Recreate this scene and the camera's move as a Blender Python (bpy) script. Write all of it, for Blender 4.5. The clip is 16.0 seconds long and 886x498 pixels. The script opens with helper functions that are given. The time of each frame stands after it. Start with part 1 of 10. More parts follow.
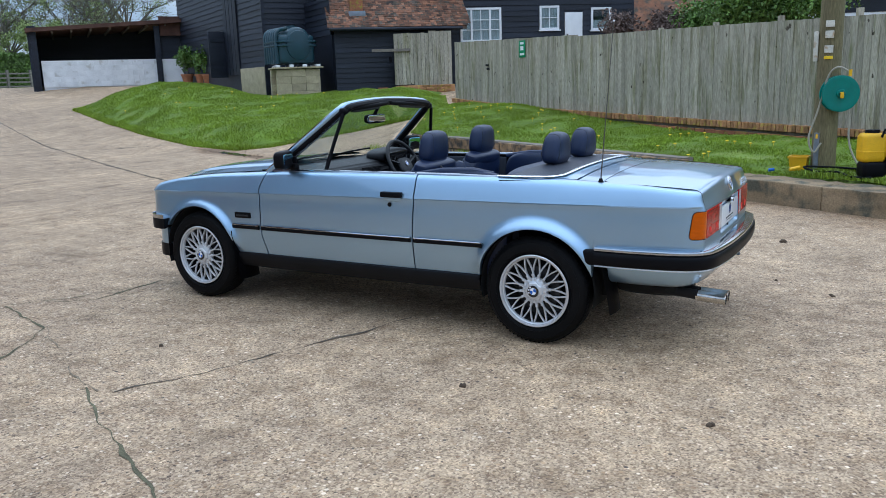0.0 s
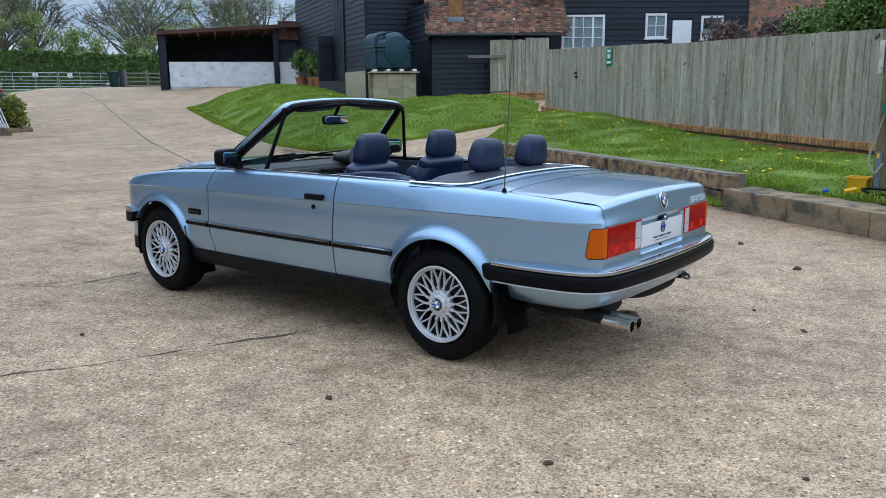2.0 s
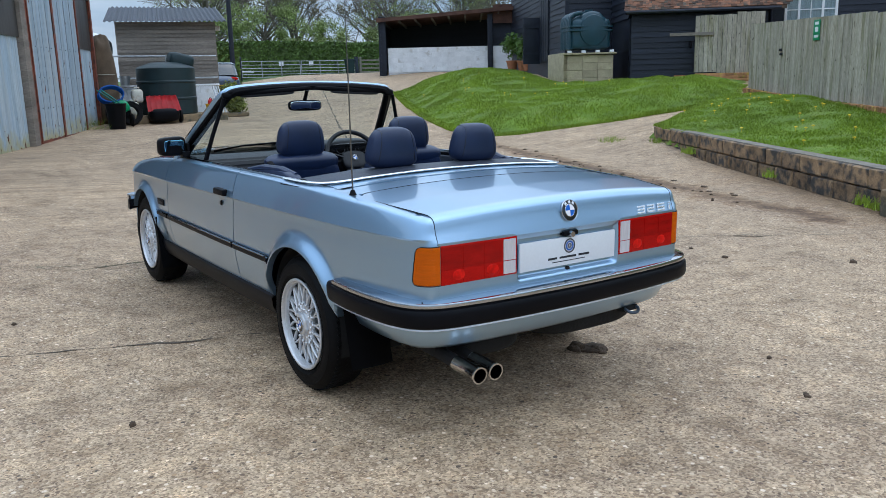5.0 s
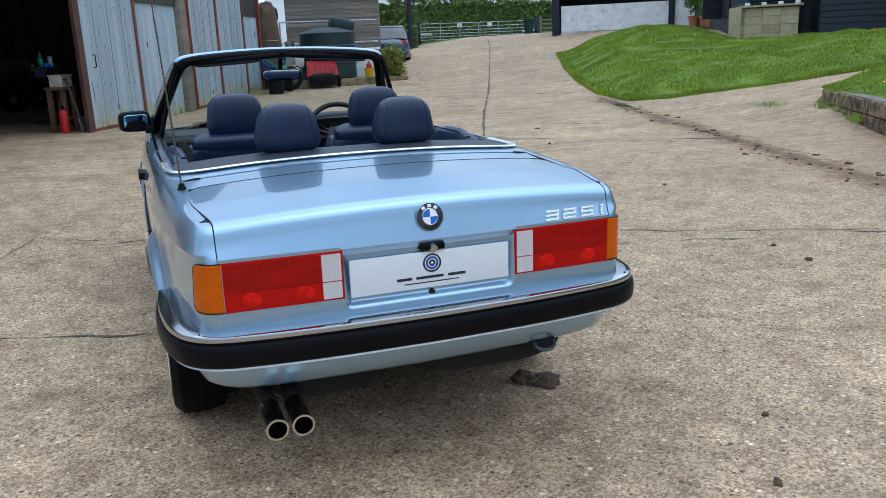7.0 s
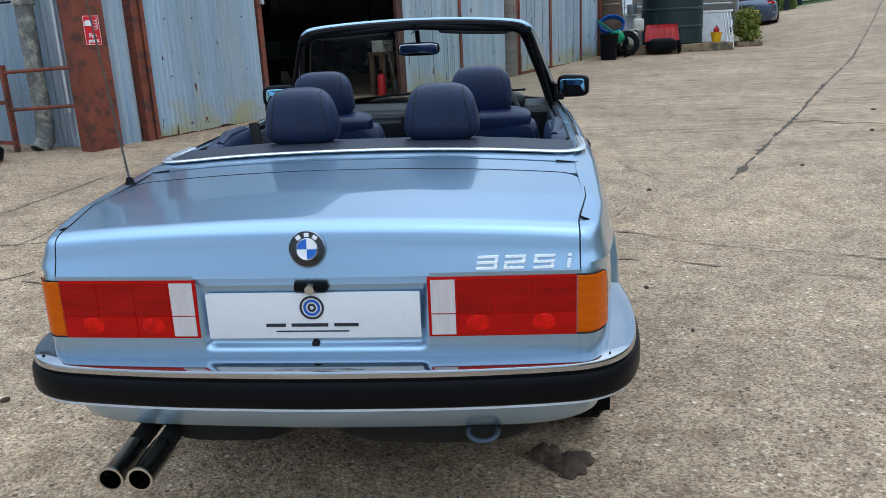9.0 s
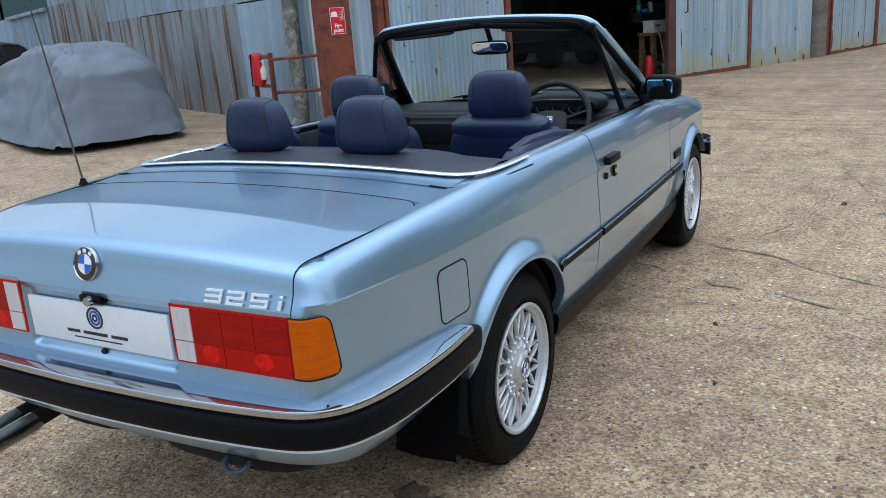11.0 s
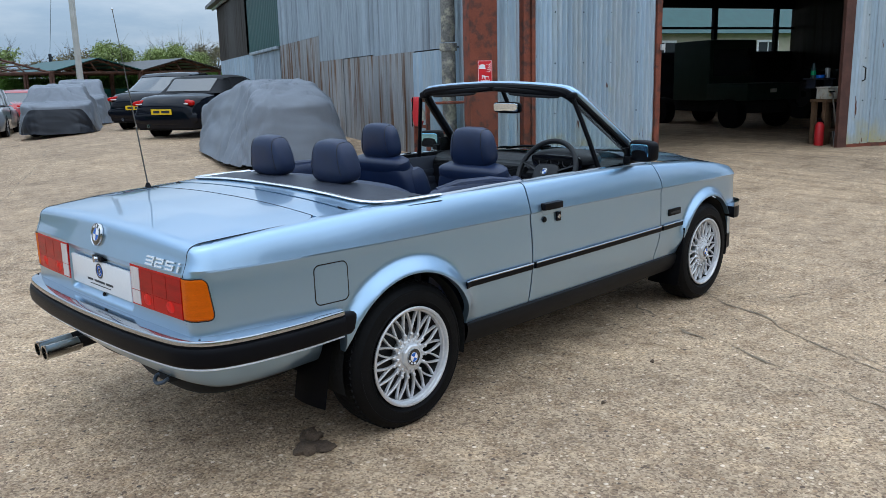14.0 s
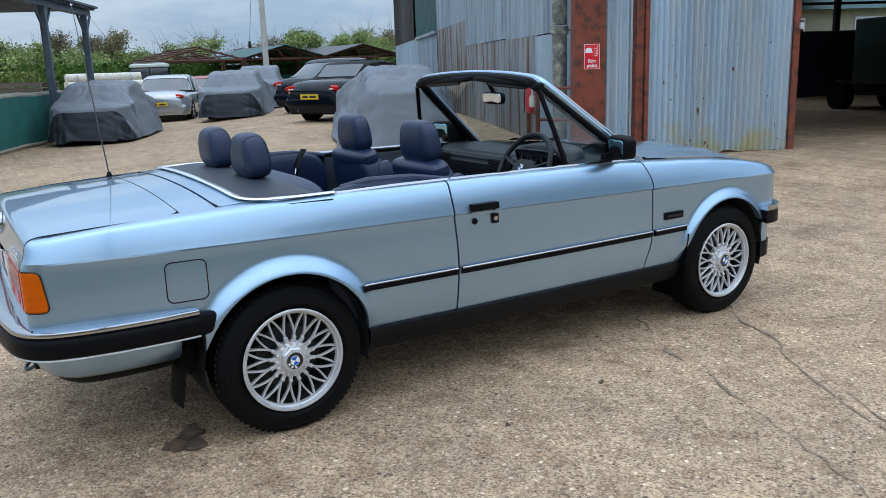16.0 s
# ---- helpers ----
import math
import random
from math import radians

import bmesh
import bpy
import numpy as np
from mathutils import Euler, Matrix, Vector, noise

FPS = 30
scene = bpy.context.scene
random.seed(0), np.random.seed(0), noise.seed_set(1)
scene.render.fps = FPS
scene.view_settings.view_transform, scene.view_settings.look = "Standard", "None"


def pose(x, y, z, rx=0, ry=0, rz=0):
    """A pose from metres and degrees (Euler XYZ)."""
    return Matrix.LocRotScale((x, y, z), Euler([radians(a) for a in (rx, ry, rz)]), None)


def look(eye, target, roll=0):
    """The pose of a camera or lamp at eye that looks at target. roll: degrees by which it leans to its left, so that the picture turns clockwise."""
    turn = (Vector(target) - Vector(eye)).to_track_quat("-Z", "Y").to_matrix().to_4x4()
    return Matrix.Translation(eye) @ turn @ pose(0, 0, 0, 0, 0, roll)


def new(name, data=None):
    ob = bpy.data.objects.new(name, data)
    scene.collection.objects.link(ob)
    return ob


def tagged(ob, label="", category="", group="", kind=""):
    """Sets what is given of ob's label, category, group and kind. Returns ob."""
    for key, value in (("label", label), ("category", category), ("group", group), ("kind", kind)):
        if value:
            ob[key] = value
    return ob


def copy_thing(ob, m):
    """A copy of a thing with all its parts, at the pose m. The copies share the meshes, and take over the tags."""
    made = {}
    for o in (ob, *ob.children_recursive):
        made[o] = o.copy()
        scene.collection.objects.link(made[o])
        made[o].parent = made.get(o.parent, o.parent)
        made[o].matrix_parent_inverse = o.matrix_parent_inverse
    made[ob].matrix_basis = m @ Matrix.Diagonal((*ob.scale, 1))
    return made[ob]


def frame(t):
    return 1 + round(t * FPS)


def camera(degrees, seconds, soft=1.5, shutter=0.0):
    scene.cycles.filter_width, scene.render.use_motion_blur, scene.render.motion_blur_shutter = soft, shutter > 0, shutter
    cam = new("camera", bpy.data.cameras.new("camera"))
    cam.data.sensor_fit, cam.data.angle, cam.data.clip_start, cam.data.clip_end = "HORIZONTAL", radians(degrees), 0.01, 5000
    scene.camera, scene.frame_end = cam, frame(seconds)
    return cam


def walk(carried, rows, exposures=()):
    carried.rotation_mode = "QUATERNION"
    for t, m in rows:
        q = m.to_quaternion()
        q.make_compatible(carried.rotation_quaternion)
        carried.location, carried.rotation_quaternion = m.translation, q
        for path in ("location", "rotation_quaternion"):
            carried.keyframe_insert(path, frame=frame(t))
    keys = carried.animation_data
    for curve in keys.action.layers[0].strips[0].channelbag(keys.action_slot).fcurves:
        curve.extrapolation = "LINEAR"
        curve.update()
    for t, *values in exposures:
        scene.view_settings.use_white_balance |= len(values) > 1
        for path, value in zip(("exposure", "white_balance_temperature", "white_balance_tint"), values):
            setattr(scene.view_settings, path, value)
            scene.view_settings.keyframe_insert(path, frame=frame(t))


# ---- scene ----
cam = camera(57.4, 16.0, soft=0.5)
PATH = [
    (0, (1.675, -4.761, 1.456), (0.719, -3.053, 1.047), -1.8),
    (0.5, (1.91, -4.553, 1.43), (0.934, -2.855, 1.028), -1.7),
    (1, (2.181, -4.427, 1.417), (1.157, -2.753, 1.031), -0.6),
    (1.5, (2.391, -4.257, 1.398), (1.246, -2.663, 1.013), -0.4),
    (2, (2.55, -3.952, 1.398), (1.335, -2.41, 1.013), -0.5),
    (2.5, (2.774, -3.693, 1.382), (1.463, -2.232, 1.002), 0.3),
    (3, (2.912, -3.414, 1.364), (1.554, -1.998, 0.977), 0.2),
    (3.5, (2.959, -3.082, 1.382), (1.555, -1.713, 0.989), -0.3),
    (3.7, (2.986, -2.947, 1.365), (1.555, -1.608, 0.97), -0.5),
    (5.8, (3.252, -1.651, 1.343), (1.537, -0.721, 0.9), -1.7),
    (6, (3.218, -1.501, 1.323), (1.484, -0.614, 0.869), -1.8),
    (6.5, (3.13, -1.143, 1.338), (1.364, -0.337, 0.854), -1.7),
    (7, (3.107, -0.78, 1.329), (1.289, -0.106, 0.84), -2.5),
    (7.5, (3.003, -0.444, 1.317), (1.136, 0.075, 0.824), -2.9),
    (8, (2.882, -0.132, 1.323), (0.967, 0.167, 0.827), -2.4),
    (8.5, (2.834, 0.189, 1.337), (0.904, 0.118, 0.819), -2.7),
    (9, (2.636, 0.493, 1.313), (0.717, 0.305, 0.781), -3.0),
    (9.5, (2.534, 0.767, 1.322), (0.639, 0.419, 0.786), -3.7),
    (9.7, (2.504, 0.908, 1.331), (0.626, 0.478, 0.794), -3.9),
    (11.8, (1.99, 2.102, 1.343), (0.468, 0.907, 0.838), -2.9),
    (12, (2.009, 2.194, 1.349), (0.523, 0.95, 0.857), -2.2),
    (12.5, (2.078, 2.461, 1.354), (0.647, 1.143, 0.892), -1.3),
    (13, (2.209, 2.607, 1.342), (0.781, 1.271, 0.923), -1.4),
    (13.5, (2.241, 2.761, 1.362), (0.813, 1.422, 0.951), -1.4),
    (14, (2.105, 3.012, 1.366), (0.705, 1.643, 0.958), -1.4),
    (14.5, (1.85, 3.132, 1.356), (0.539, 1.678, 0.949), -2.1),
    (15, (1.562, 3.213, 1.374), (0.318, 1.703, 0.96), -2.3),
    (15.5, (1.31, 3.424, 1.369), (0.218, 1.802, 0.948), -2.5),
    (16, (1.066, 3.587, 1.368), (0.033, 1.931, 0.933), -1.9),
]
walk(cam, [(t, look(eye, target, roll)) for t, eye, target, roll in PATH],
     [(0, -0.06, 5700, 8), (5, -0.09, 5780, 7), (9, -0.12, 5820, 6), (12, -0.08, 5980, 7), (16, -0.05, 5960, 7)])

# ---- light ----
world = bpy.data.worlds.new("overcast_sky")
scene.world = world
world.use_nodes = True
wn, wl = world.node_tree.nodes, world.node_tree.links
wn.clear()
w_out = wn.new("ShaderNodeOutputWorld")
w_bg = wn.new("ShaderNodeBackground")
w_bg.inputs["Strength"].default_value = 0.128
w_sky = wn.new("ShaderNodeTexSky")
w_sky.sky_type = "NISHITA"
w_sky.sun_disc = False
w_sky.sun_elevation, w_sky.sun_rotation = radians(76), radians(20)
w_sky.air_density, w_sky.dust_density = 1.2, 2.5
w_co = wn.new("ShaderNodeTexCoord")
w_map = wn.new("ShaderNodeMapping")
w_map.inputs["Scale"].default_value = (1.0, 1.0, 4.5)
w_n = wn.new("ShaderNodeTexNoise")
w_n.inputs["Scale"].default_value = 2.2
w_n.inputs["Detail"].default_value = 7
w_n.inputs["Roughness"].default_value = 0.62
w_r = wn.new("ShaderNodeValToRGB")
w_r.color_ramp.elements[0].position, w_r.color_ramp.elements[0].color = 0.38, (3.6, 4.7, 6.1, 1)
w_r.color_ramp.elements[1].position, w_r.color_ramp.elements[1].color = 0.60, (6.3, 6.95, 7.75, 1)
w_mix = wn.new("ShaderNodeMix")
w_mix.data_type = "RGBA"
w_mix.inputs[0].default_value = 0.82
wl.new(w_co.outputs["Generated"], w_map.inputs["Vector"])
wl.new(w_map.outputs["Vector"], w_n.inputs["Vector"])
wl.new(w_n.outputs["Fac"], w_r.inputs["Fac"])
wl.new(w_sky.outputs["Color"], w_mix.inputs[6])
wl.new(w_r.outputs["Color"], w_mix.inputs[7])
# an overcast sky is brighter overhead than at the horizon
w_sep = wn.new("ShaderNodeSeparateXYZ")
wl.new(w_co.outputs["Generated"], w_sep.inputs[0])
w_up = wn.new("ShaderNodeMapRange")
w_up.inputs["From Min"].default_value, w_up.inputs["From Max"].default_value = 0.05, 0.85
w_up.inputs["To Min"].default_value, w_up.inputs["To Max"].default_value = 0.86, 2.0
wl.new(w_sep.outputs["Z"], w_up.inputs["Value"])
w_mul = wn.new("ShaderNodeMix")
w_mul.data_type, w_mul.blend_type = "RGBA", "MULTIPLY"
w_mul.inputs[0].default_value = 1.0
wl.new(w_mix.outputs[2], w_mul.inputs[6])
wl.new(w_up.outputs["Result"], w_mul.inputs[7])
wl.new(w_mul.outputs[2], w_bg.inputs["Color"])
wl.new(w_bg.outputs["Background"], w_out.inputs["Surface"])

sun = new("sun", bpy.data.lights.new("sun", "SUN"))
sun.data.energy, sun.data.angle, sun.data.color = 1.1, radians(120), (1.0, 0.97, 0.93)
sun.matrix_world = look((1.5, 10, 30), (0, 0, 0))


# ---- materials ----
def mat(name, col, rough=0.6, metal=0.0, var=0.12, scale=3.0, fine=0.08, fscale=80.0, bump=0.1, col2=None, spots=0.0,
        coat=0.0, stretch=(1, 1, 1), island=0.0, spec=0.5, trans=0.0, ior=1.45, alpha=1.0):
    """A node material: base colour with broad and fine variation, optional second colour in stains, fine relief."""
    m = bpy.data.materials.new(name)
    m.use_nodes = True
    nt, b = m.node_tree, m.node_tree.nodes["Principled BSDF"]
    n, l = nt.nodes, nt.links
    b.inputs["Roughness"].default_value = rough
    b.inputs["Metallic"].default_value = metal
    b.inputs["Coat Weight"].default_value = coat
    b.inputs["Coat Roughness"].default_value = 0.03
    b.inputs["Specular IOR Level"].default_value = spec
    b.inputs["Transmission Weight"].default_value = trans
    b.inputs["IOR"].default_value = ior
    b.inputs["Alpha"].default_value = alpha
    co = n.new("ShaderNodeTexCoord")
    mp = n.new("ShaderNodeMapping")
    mp.inputs["Scale"].default_value = stretch
    l.new(co.outputs["Object"], mp.inputs["Vector"])
    if island:
        own = n.new("ShaderNodeObjectInfo")
        far = n.new("ShaderNodeMath")
        far.operation, far.inputs[1].default_value = "MULTIPLY", 91.0
        l.new(own.outputs["Random"], far.inputs[0])
        l.new(far.outputs[0], mp.inputs["Location"])

    def noise_node(sc, det=5):
        t = n.new("ShaderNodeTexNoise")
        t.inputs["Scale"].default_value = sc
        t.inputs["Detail"].default_value = det
        l.new(mp.outputs["Vector"], t.inputs["Vector"])
        return t

    big, small = noise_node(scale), noise_node(fscale, 3)
    rgb = n.new("ShaderNodeRGB")
    rgb.outputs[0].default_value = (*col, 1)
    colour = rgb.outputs[0]
    if col2:
        ramp = n.new("ShaderNodeValToRGB")
        ramp.color_ramp.elements[0].position = 0.62 - spots * 0.35
        ramp.color_ramp.elements[1].position = 0.72 - spots * 0.2
        st = noise_node(scale * 1.7, 8)
        l.new(st.outputs["Fac"], ramp.inputs["Fac"])
        mx = n.new("ShaderNodeMix")
        mx.data_type = "RGBA"
        l.new(ramp.outputs["Color"], mx.inputs[0])
        l.new(colour, mx.inputs[6])
        mx.inputs[7].default_value = (*col2, 1)
        colour = mx.outputs[2]
    for tex, amount in ((big, var), (small, fine)):
        if amount:
            rg = n.new("ShaderNodeMapRange")
            rg.inputs["From Min"].default_value, rg.inputs["From Max"].default_value = 0.3, 0.7
            rg.inputs["To Min"].default_value, rg.inputs["To Max"].default_value = 1 - amount, 1 + amount
            l.new(tex.outputs["Fac"], rg.inputs["Value"])
            hs = n.new("ShaderNodeHueSaturation")
            l.new(rg.outputs["Result"], hs.inputs["Value"])
            l.new(colour, hs.inputs["Color"])
            colour = hs.outputs["Color"]
    if island:
        geo = n.new("ShaderNodeNewGeometry")
        inf = n.new("ShaderNodeObjectInfo")
        ad = n.new("ShaderNodeMath")
        ad.operation = "ADD"
        l.new(geo.outputs["Random Per Island"], ad.inputs[0])
        l.new(inf.outputs["Random"], ad.inputs[1])
        fr = n.new("ShaderNodeMath")
        fr.operation = "FRACT"
        l.new(ad.outputs[0], fr.inputs[0])
        rg = n.new("ShaderNodeMapRange")
        rg.inputs["To Min"].default_value, rg.inputs["To Max"].default_value = 1 - island, 1 + island
        l.new(fr.outputs[0], rg.inputs["Value"])
        hs = n.new("ShaderNodeHueSaturation")
        l.new(rg.outputs["Result"], hs.inputs["Value"])
        l.new(colour, hs.inputs["Color"])
        colour = hs.outputs["Color"]
    l.new(colour, b.inputs["Base Color"])
    if bump:
        bp = n.new("ShaderNodeBump")
        bp.inputs["Strength"].default_value = bump
        bp.inputs["Distance"].default_value = 0.01
        l.new(small.outputs["Fac"], bp.inputs["Height"])
        l.new(bp.outputs["Normal"], b.inputs["Normal"])
    return m


def specks(m, scale, stretch, lo, hi, col, foot=None):
    """Adds small sharp-edged marks (knots, rust chips), denser towards the height foot[0] when given."""
    n, l = m.node_tree.nodes, m.node_tree.links
    b = n["Principled BSDF"]
    src = b.inputs["Base Color"].links[0].from_socket
    co, mp, nz, fc, mx = n.new("ShaderNodeTexCoord"), n.new("ShaderNodeMapping"), n.new("ShaderNodeTexNoise"), n.new("ShaderNodeMapRange"), n.new("ShaderNodeMix")
    mp.inputs["Scale"].default_value = stretch
    l.new(co.outputs["Object"], mp.inputs["Vector"])
    nz.inputs["Scale"].default_value, nz.inputs["Detail"].default_value = scale, 2
    l.new(mp.outputs["Vector"], nz.inputs["Vector"])
    val = nz.outputs["Fac"]
    if foot:
        sp_, up, ad = n.new("ShaderNodeSeparateXYZ"), n.new("ShaderNodeMapRange"), n.new("ShaderNodeMath")
        l.new(co.outputs["Object"], sp_.inputs[0])
        up.inputs["From Min"].default_value, up.inputs["From Max"].default_value = foot[0], foot[1]
        up.inputs["To Min"].default_value, up.inputs["To Max"].default_value = foot[2], 0.0
        l.new(sp_.outputs["Z"], up.inputs["Value"])
        l.new(val, ad.inputs[0])
        l.new(up.outputs["Result"], ad.inputs[1])
        val = ad.outputs[0]
    fc.inputs["From Min"].default_value, fc.inputs["From Max"].default_value = lo, hi
    l.new(val, fc.inputs["Value"])
    mx.data_type = "RGBA"
    l.new(fc.outputs["Result"], mx.inputs[0])
    l.new(src, mx.inputs[6])
    mx.inputs[7].default_value = (*col, 1)
    l.new(mx.outputs[2], b.inputs["Base Color"])


def plain(name, col, rough=0.5, metal=0.0, coat=0.0):
    return mat(name, col, rough, metal, var=0.05, fine=0.04, bump=0.02, coat=coat)


M = {}
M["paint"] = mat("blue_metallic_paint", (0.318, 0.464, 0.622), 0.32, 0.86, var=0.02, scale=2, fine=0.05, fscale=900, bump=0.0, coat=1.0)
M["paint"].node_tree.nodes["Principled BSDF"].inputs["Coat IOR"].default_value = 1.55
M["black_trim"] = mat("black_plastic_trim", (0.0045, 0.0045, 0.006), 0.42, 0, var=0.2, fine=0.1, fscale=300, bump=0.05, spec=0.11)
M["sill_black"] = mat("satin_black_sill", (0.005, 0.005, 0.006), 0.5, 0, var=0.2, scale=6, fine=0.1, bump=0.05, spec=0.2)
M["rubber"] = mat("tyre_rubber", (0.004, 0.004, 0.0045), 0.6, 0, spec=0.14, var=0.25, scale=8, fine=0.15, fscale=150, bump=0.15)
M["chrome"] = mat("polished_chrome", (0.46, 0.475, 0.50), 0.1, 1.0, var=0.03, fine=0.02, bump=0.0)
M["bright_metal"] = mat("bright_plated_lettering", (0.86, 0.87, 0.88), 0.22, 0.75, var=0.02, fine=0.02, bump=0.0)
M["alloy"] = mat("silver_painted_alloy", (0.62, 0.63, 0.65), 0.36, 0.55, var=0.06, scale=10, fine=0.05, bump=0.02, coat=0.3)
# dark metal; in the wheels its colour holds the shade behind the spokes
M["alloy_shade"] = mat("dark_metal_and_barrel_shade", (0.045, 0.045, 0.047), 0.5, 0.6, var=0.3, scale=20, bump=0.1)
M["leather"] = mat("navy_leather", (0.0085, 0.0175, 0.052), 0.38, 0, var=0.18, scale=6, fine=0.1, fscale=260, bump=0.09)
M["vinyl"] = mat("dark_navy_vinyl", (0.026, 0.031, 0.045), 0.5, 0, var=0.15, scale=5, fine=0.1, fscale=300, bump=0.12)
M["dash"] = mat("black_dashboard_plastic", (0.0075, 0.008, 0.0105), 0.5, 0, var=0.15, scale=6, fine=0.1, fscale=260, bump=0.15)
M["carpet"] = mat("dark_blue_carpet", (0.012, 0.014, 0.022), 0.95, 0, var=0.25, scale=12, fine=0.3, fscale=400, bump=0.3)
M["mast"] = mat("dull_steel_mast", (0.16, 0.155, 0.15), 0.35, 1.0, var=0.2, scale=9, fine=0.1, fscale=90, bump=0.0)
M["gap"] = plain("dark_shut_line", (0.004, 0.004, 0.005), 0.8)
M["red_lens"] = mat("red_tail_lens", (0.43, 0.004, 0.0025), 0.08, 0, spec=0.2, var=0.12, scale=14, fine=0.25, fscale=160, bump=0.03, stretch=(1, 1, 5), coat=0.0)
M["red_lens_deep"] = mat("deep_red_tail_lens", (0.32, 0.003, 0.002), 0.08, 0, spec=0.22, var=0.2, scale=10, fine=0.3, fscale=160, bump=0.03, stretch=(1, 1, 5))
M["red_bulb"] = mat("bright_red_reflector", (0.62, 0.008, 0.004), 0.3, 0, var=0.2, scale=40, fine=0.1, bump=0.1, coat=0.0, spec=0.15)
M["amber_lens"] = mat("amber_indicator_lens", (0.56, 0.10, 0.001), 0.06, 0, spec=0.14, var=0.08, scale=18, fine=0.12, fscale=160, bump=0.03, stretch=(1, 1, 4), coat=0.0)
M["clear_lens"] = mat("clear_ribbed_lens", (0.60, 0.55, 0.55), 0.12, 0.0, var=0.06, scale=30, fine=0.06, fscale=90, bump=0.05, stretch=(1, 4, .3), coat=0.3)
M["plate_white"] = mat("white_plate", (0.74, 0.75, 0.77), 0.3, 0, var=0.03, fine=0.02, bump=0.01, coat=0.3)
M["ink"] = plain("dark_ink", (0.02, 0.022, 0.03), 0.5)
M["badge_blue"] = plain("badge_blue", (0.01, 0.11, 0.5), 0.25, 0, 0.6)
M["badge_white"] = plain("badge_white", (0.8, 0.8, 0.82), 0.25, 0, 0.6)
M["badge_black"] = plain("badge_black", (0.008, 0.008, 0.009), 0.25, 0, 0.6)
M["exhaust"] = mat("polished_steel", (0.6, 0.58, 0.55), 0.16, 1.0, var=0.15, scale=14, fine=0.06, bump=0.02)
M["soot"] = plain("exhaust_soot", (0.01, 0.009, 0.009), 0.9)
M["under"] = mat("black_underseal", (0.008, 0.008, 0.008), 0.9, 0, var=0.3, scale=9, bump=0.2)


def glass(name, tint, rough=0.0):
    m = bpy.data.materials.new(name)
    m.use_nodes = True
    n, l = m.node_tree.nodes, m.node_tree.links
    n.remove(n["Principled BSDF"])
    o = n["Material Output"]
    tr, gl, mx, fr = n.new("ShaderNodeBsdfTransparent"), n.new("ShaderNodeBsdfGlossy"), n.new("ShaderNodeMixShader"), n.new("ShaderNodeLayerWeight")
    tr.inputs["Color"].default_value = (*tint, 1)
    gl.inputs["Roughness"].default_value = rough
    fr.inputs["Blend"].default_value = 0.5
    pw = n.new("ShaderNodeMath")
    pw.operation = "POWER"
    pw.inputs[1].default_value = 4.0
    l.new(fr.outputs["Facing"], pw.inputs[0])
    ml = n.new("ShaderNodeMath")
    ml.operation = "MULTIPLY_ADD"
    ml.inputs[1].default_value, ml.inputs[2].default_value = 0.75, 0.05
    l.new(pw.outputs[0], ml.inputs[0])
    l.new(ml.outputs[0], mx.inputs[0])
    l.new(tr.outputs[0], mx.inputs[1])
    l.new(gl.outputs[0], mx.inputs[2])
    l.new(mx.outputs[0], o.inputs["Surface"])
    return m


M["glass"] = glass("car_glass", (0.88, 0.93, 0.91))
M["pane"] = glass("window_glass", (0.75, 0.8, 0.8))
M["mirror"] = mat("mirror_glass", (0.75, 0.82, 0.88), 0.02, 1.0, var=0.0, fine=0.0, bump=0.0)
M["mirror_blue"] = mat("blue_tinted_mirror", (0.32, 0.62, 0.8), 0.02, 1.0, var=0.0, fine=0.0, bump=0.0)


# ---- building helpers ----
def finish(me, material, angle=35, smooth=True):
    if material is not None:
        me.materials.append(material)
    if smooth:
        me.polygons.foreach_set("use_smooth", [True] * len(me.polygons))
        me.set_sharp_from_angle(angle=radians(angle))


def part(name, bm, material, parent=None, label="", angle=35, smooth=True):
    me = bpy.data.meshes.new(name)
    bmesh.ops.recalc_face_normals(bm, faces=bm.faces)
    bm.to_mesh(me)
    bm.free()
    finish(me, material, angle, smooth)
    ob = new(name, me)
    if parent is not None:
        ob.parent = parent
    if label:
        ob["label"] = label
    return ob


def pymesh(name, verts, faces, material, parent=None, label="", angle=35, smooth=False):
    me = bpy.data.meshes.new(name)
    me.from_pydata([tuple(v) for v in verts], [], [tuple(f) for f in faces])
    me.update()
    finish(me, material, angle, smooth)
    ob = new(name, me)
    if parent is not None:
        ob.parent = parent
    if label:
        ob["label"] = label
    return ob


def thing(name, label, category, m=None, group="", kind="", parent=None):
    ob = new(name)
    ob.empty_display_size = 0.1
    if m is not None:
        ob.matrix_basis = m
    if parent is not None:
        ob.parent = parent
    return tagged(ob, label, category, group, kind)


def share(name, me, m, parent=None):
    ob = new(name, me)
    if parent is not None:
        ob.parent = parent
    ob.matrix_basis = m
    return ob


I4 = Matrix.Identity(4)


def box(bm, x0, x1, y0, y1, z0, z1, m=I4, bevel=0.0):
    vs = [bm.verts.new(m @ Vector((x, y, z))) for z in (z0, z1) for y in (y0, y1) for x in (x0, x1)]
    fs = [bm.faces.new([vs[i] for i in f]) for f in ((0, 2, 3, 1), (4, 5, 7, 6), (0, 1, 5, 4), (2, 6, 7, 3), (0, 4, 6, 2), (1, 3, 7, 5))]
    if bevel:
        es = list({e for f in fs for e in f.edges})
        bmesh.ops.bevel(bm, geom=es, offset=bevel, segments=2, affect="EDGES", profile=0.6)
    return bm


def B(*a, **k):
    return box(bmesh.new(), *a, **k)


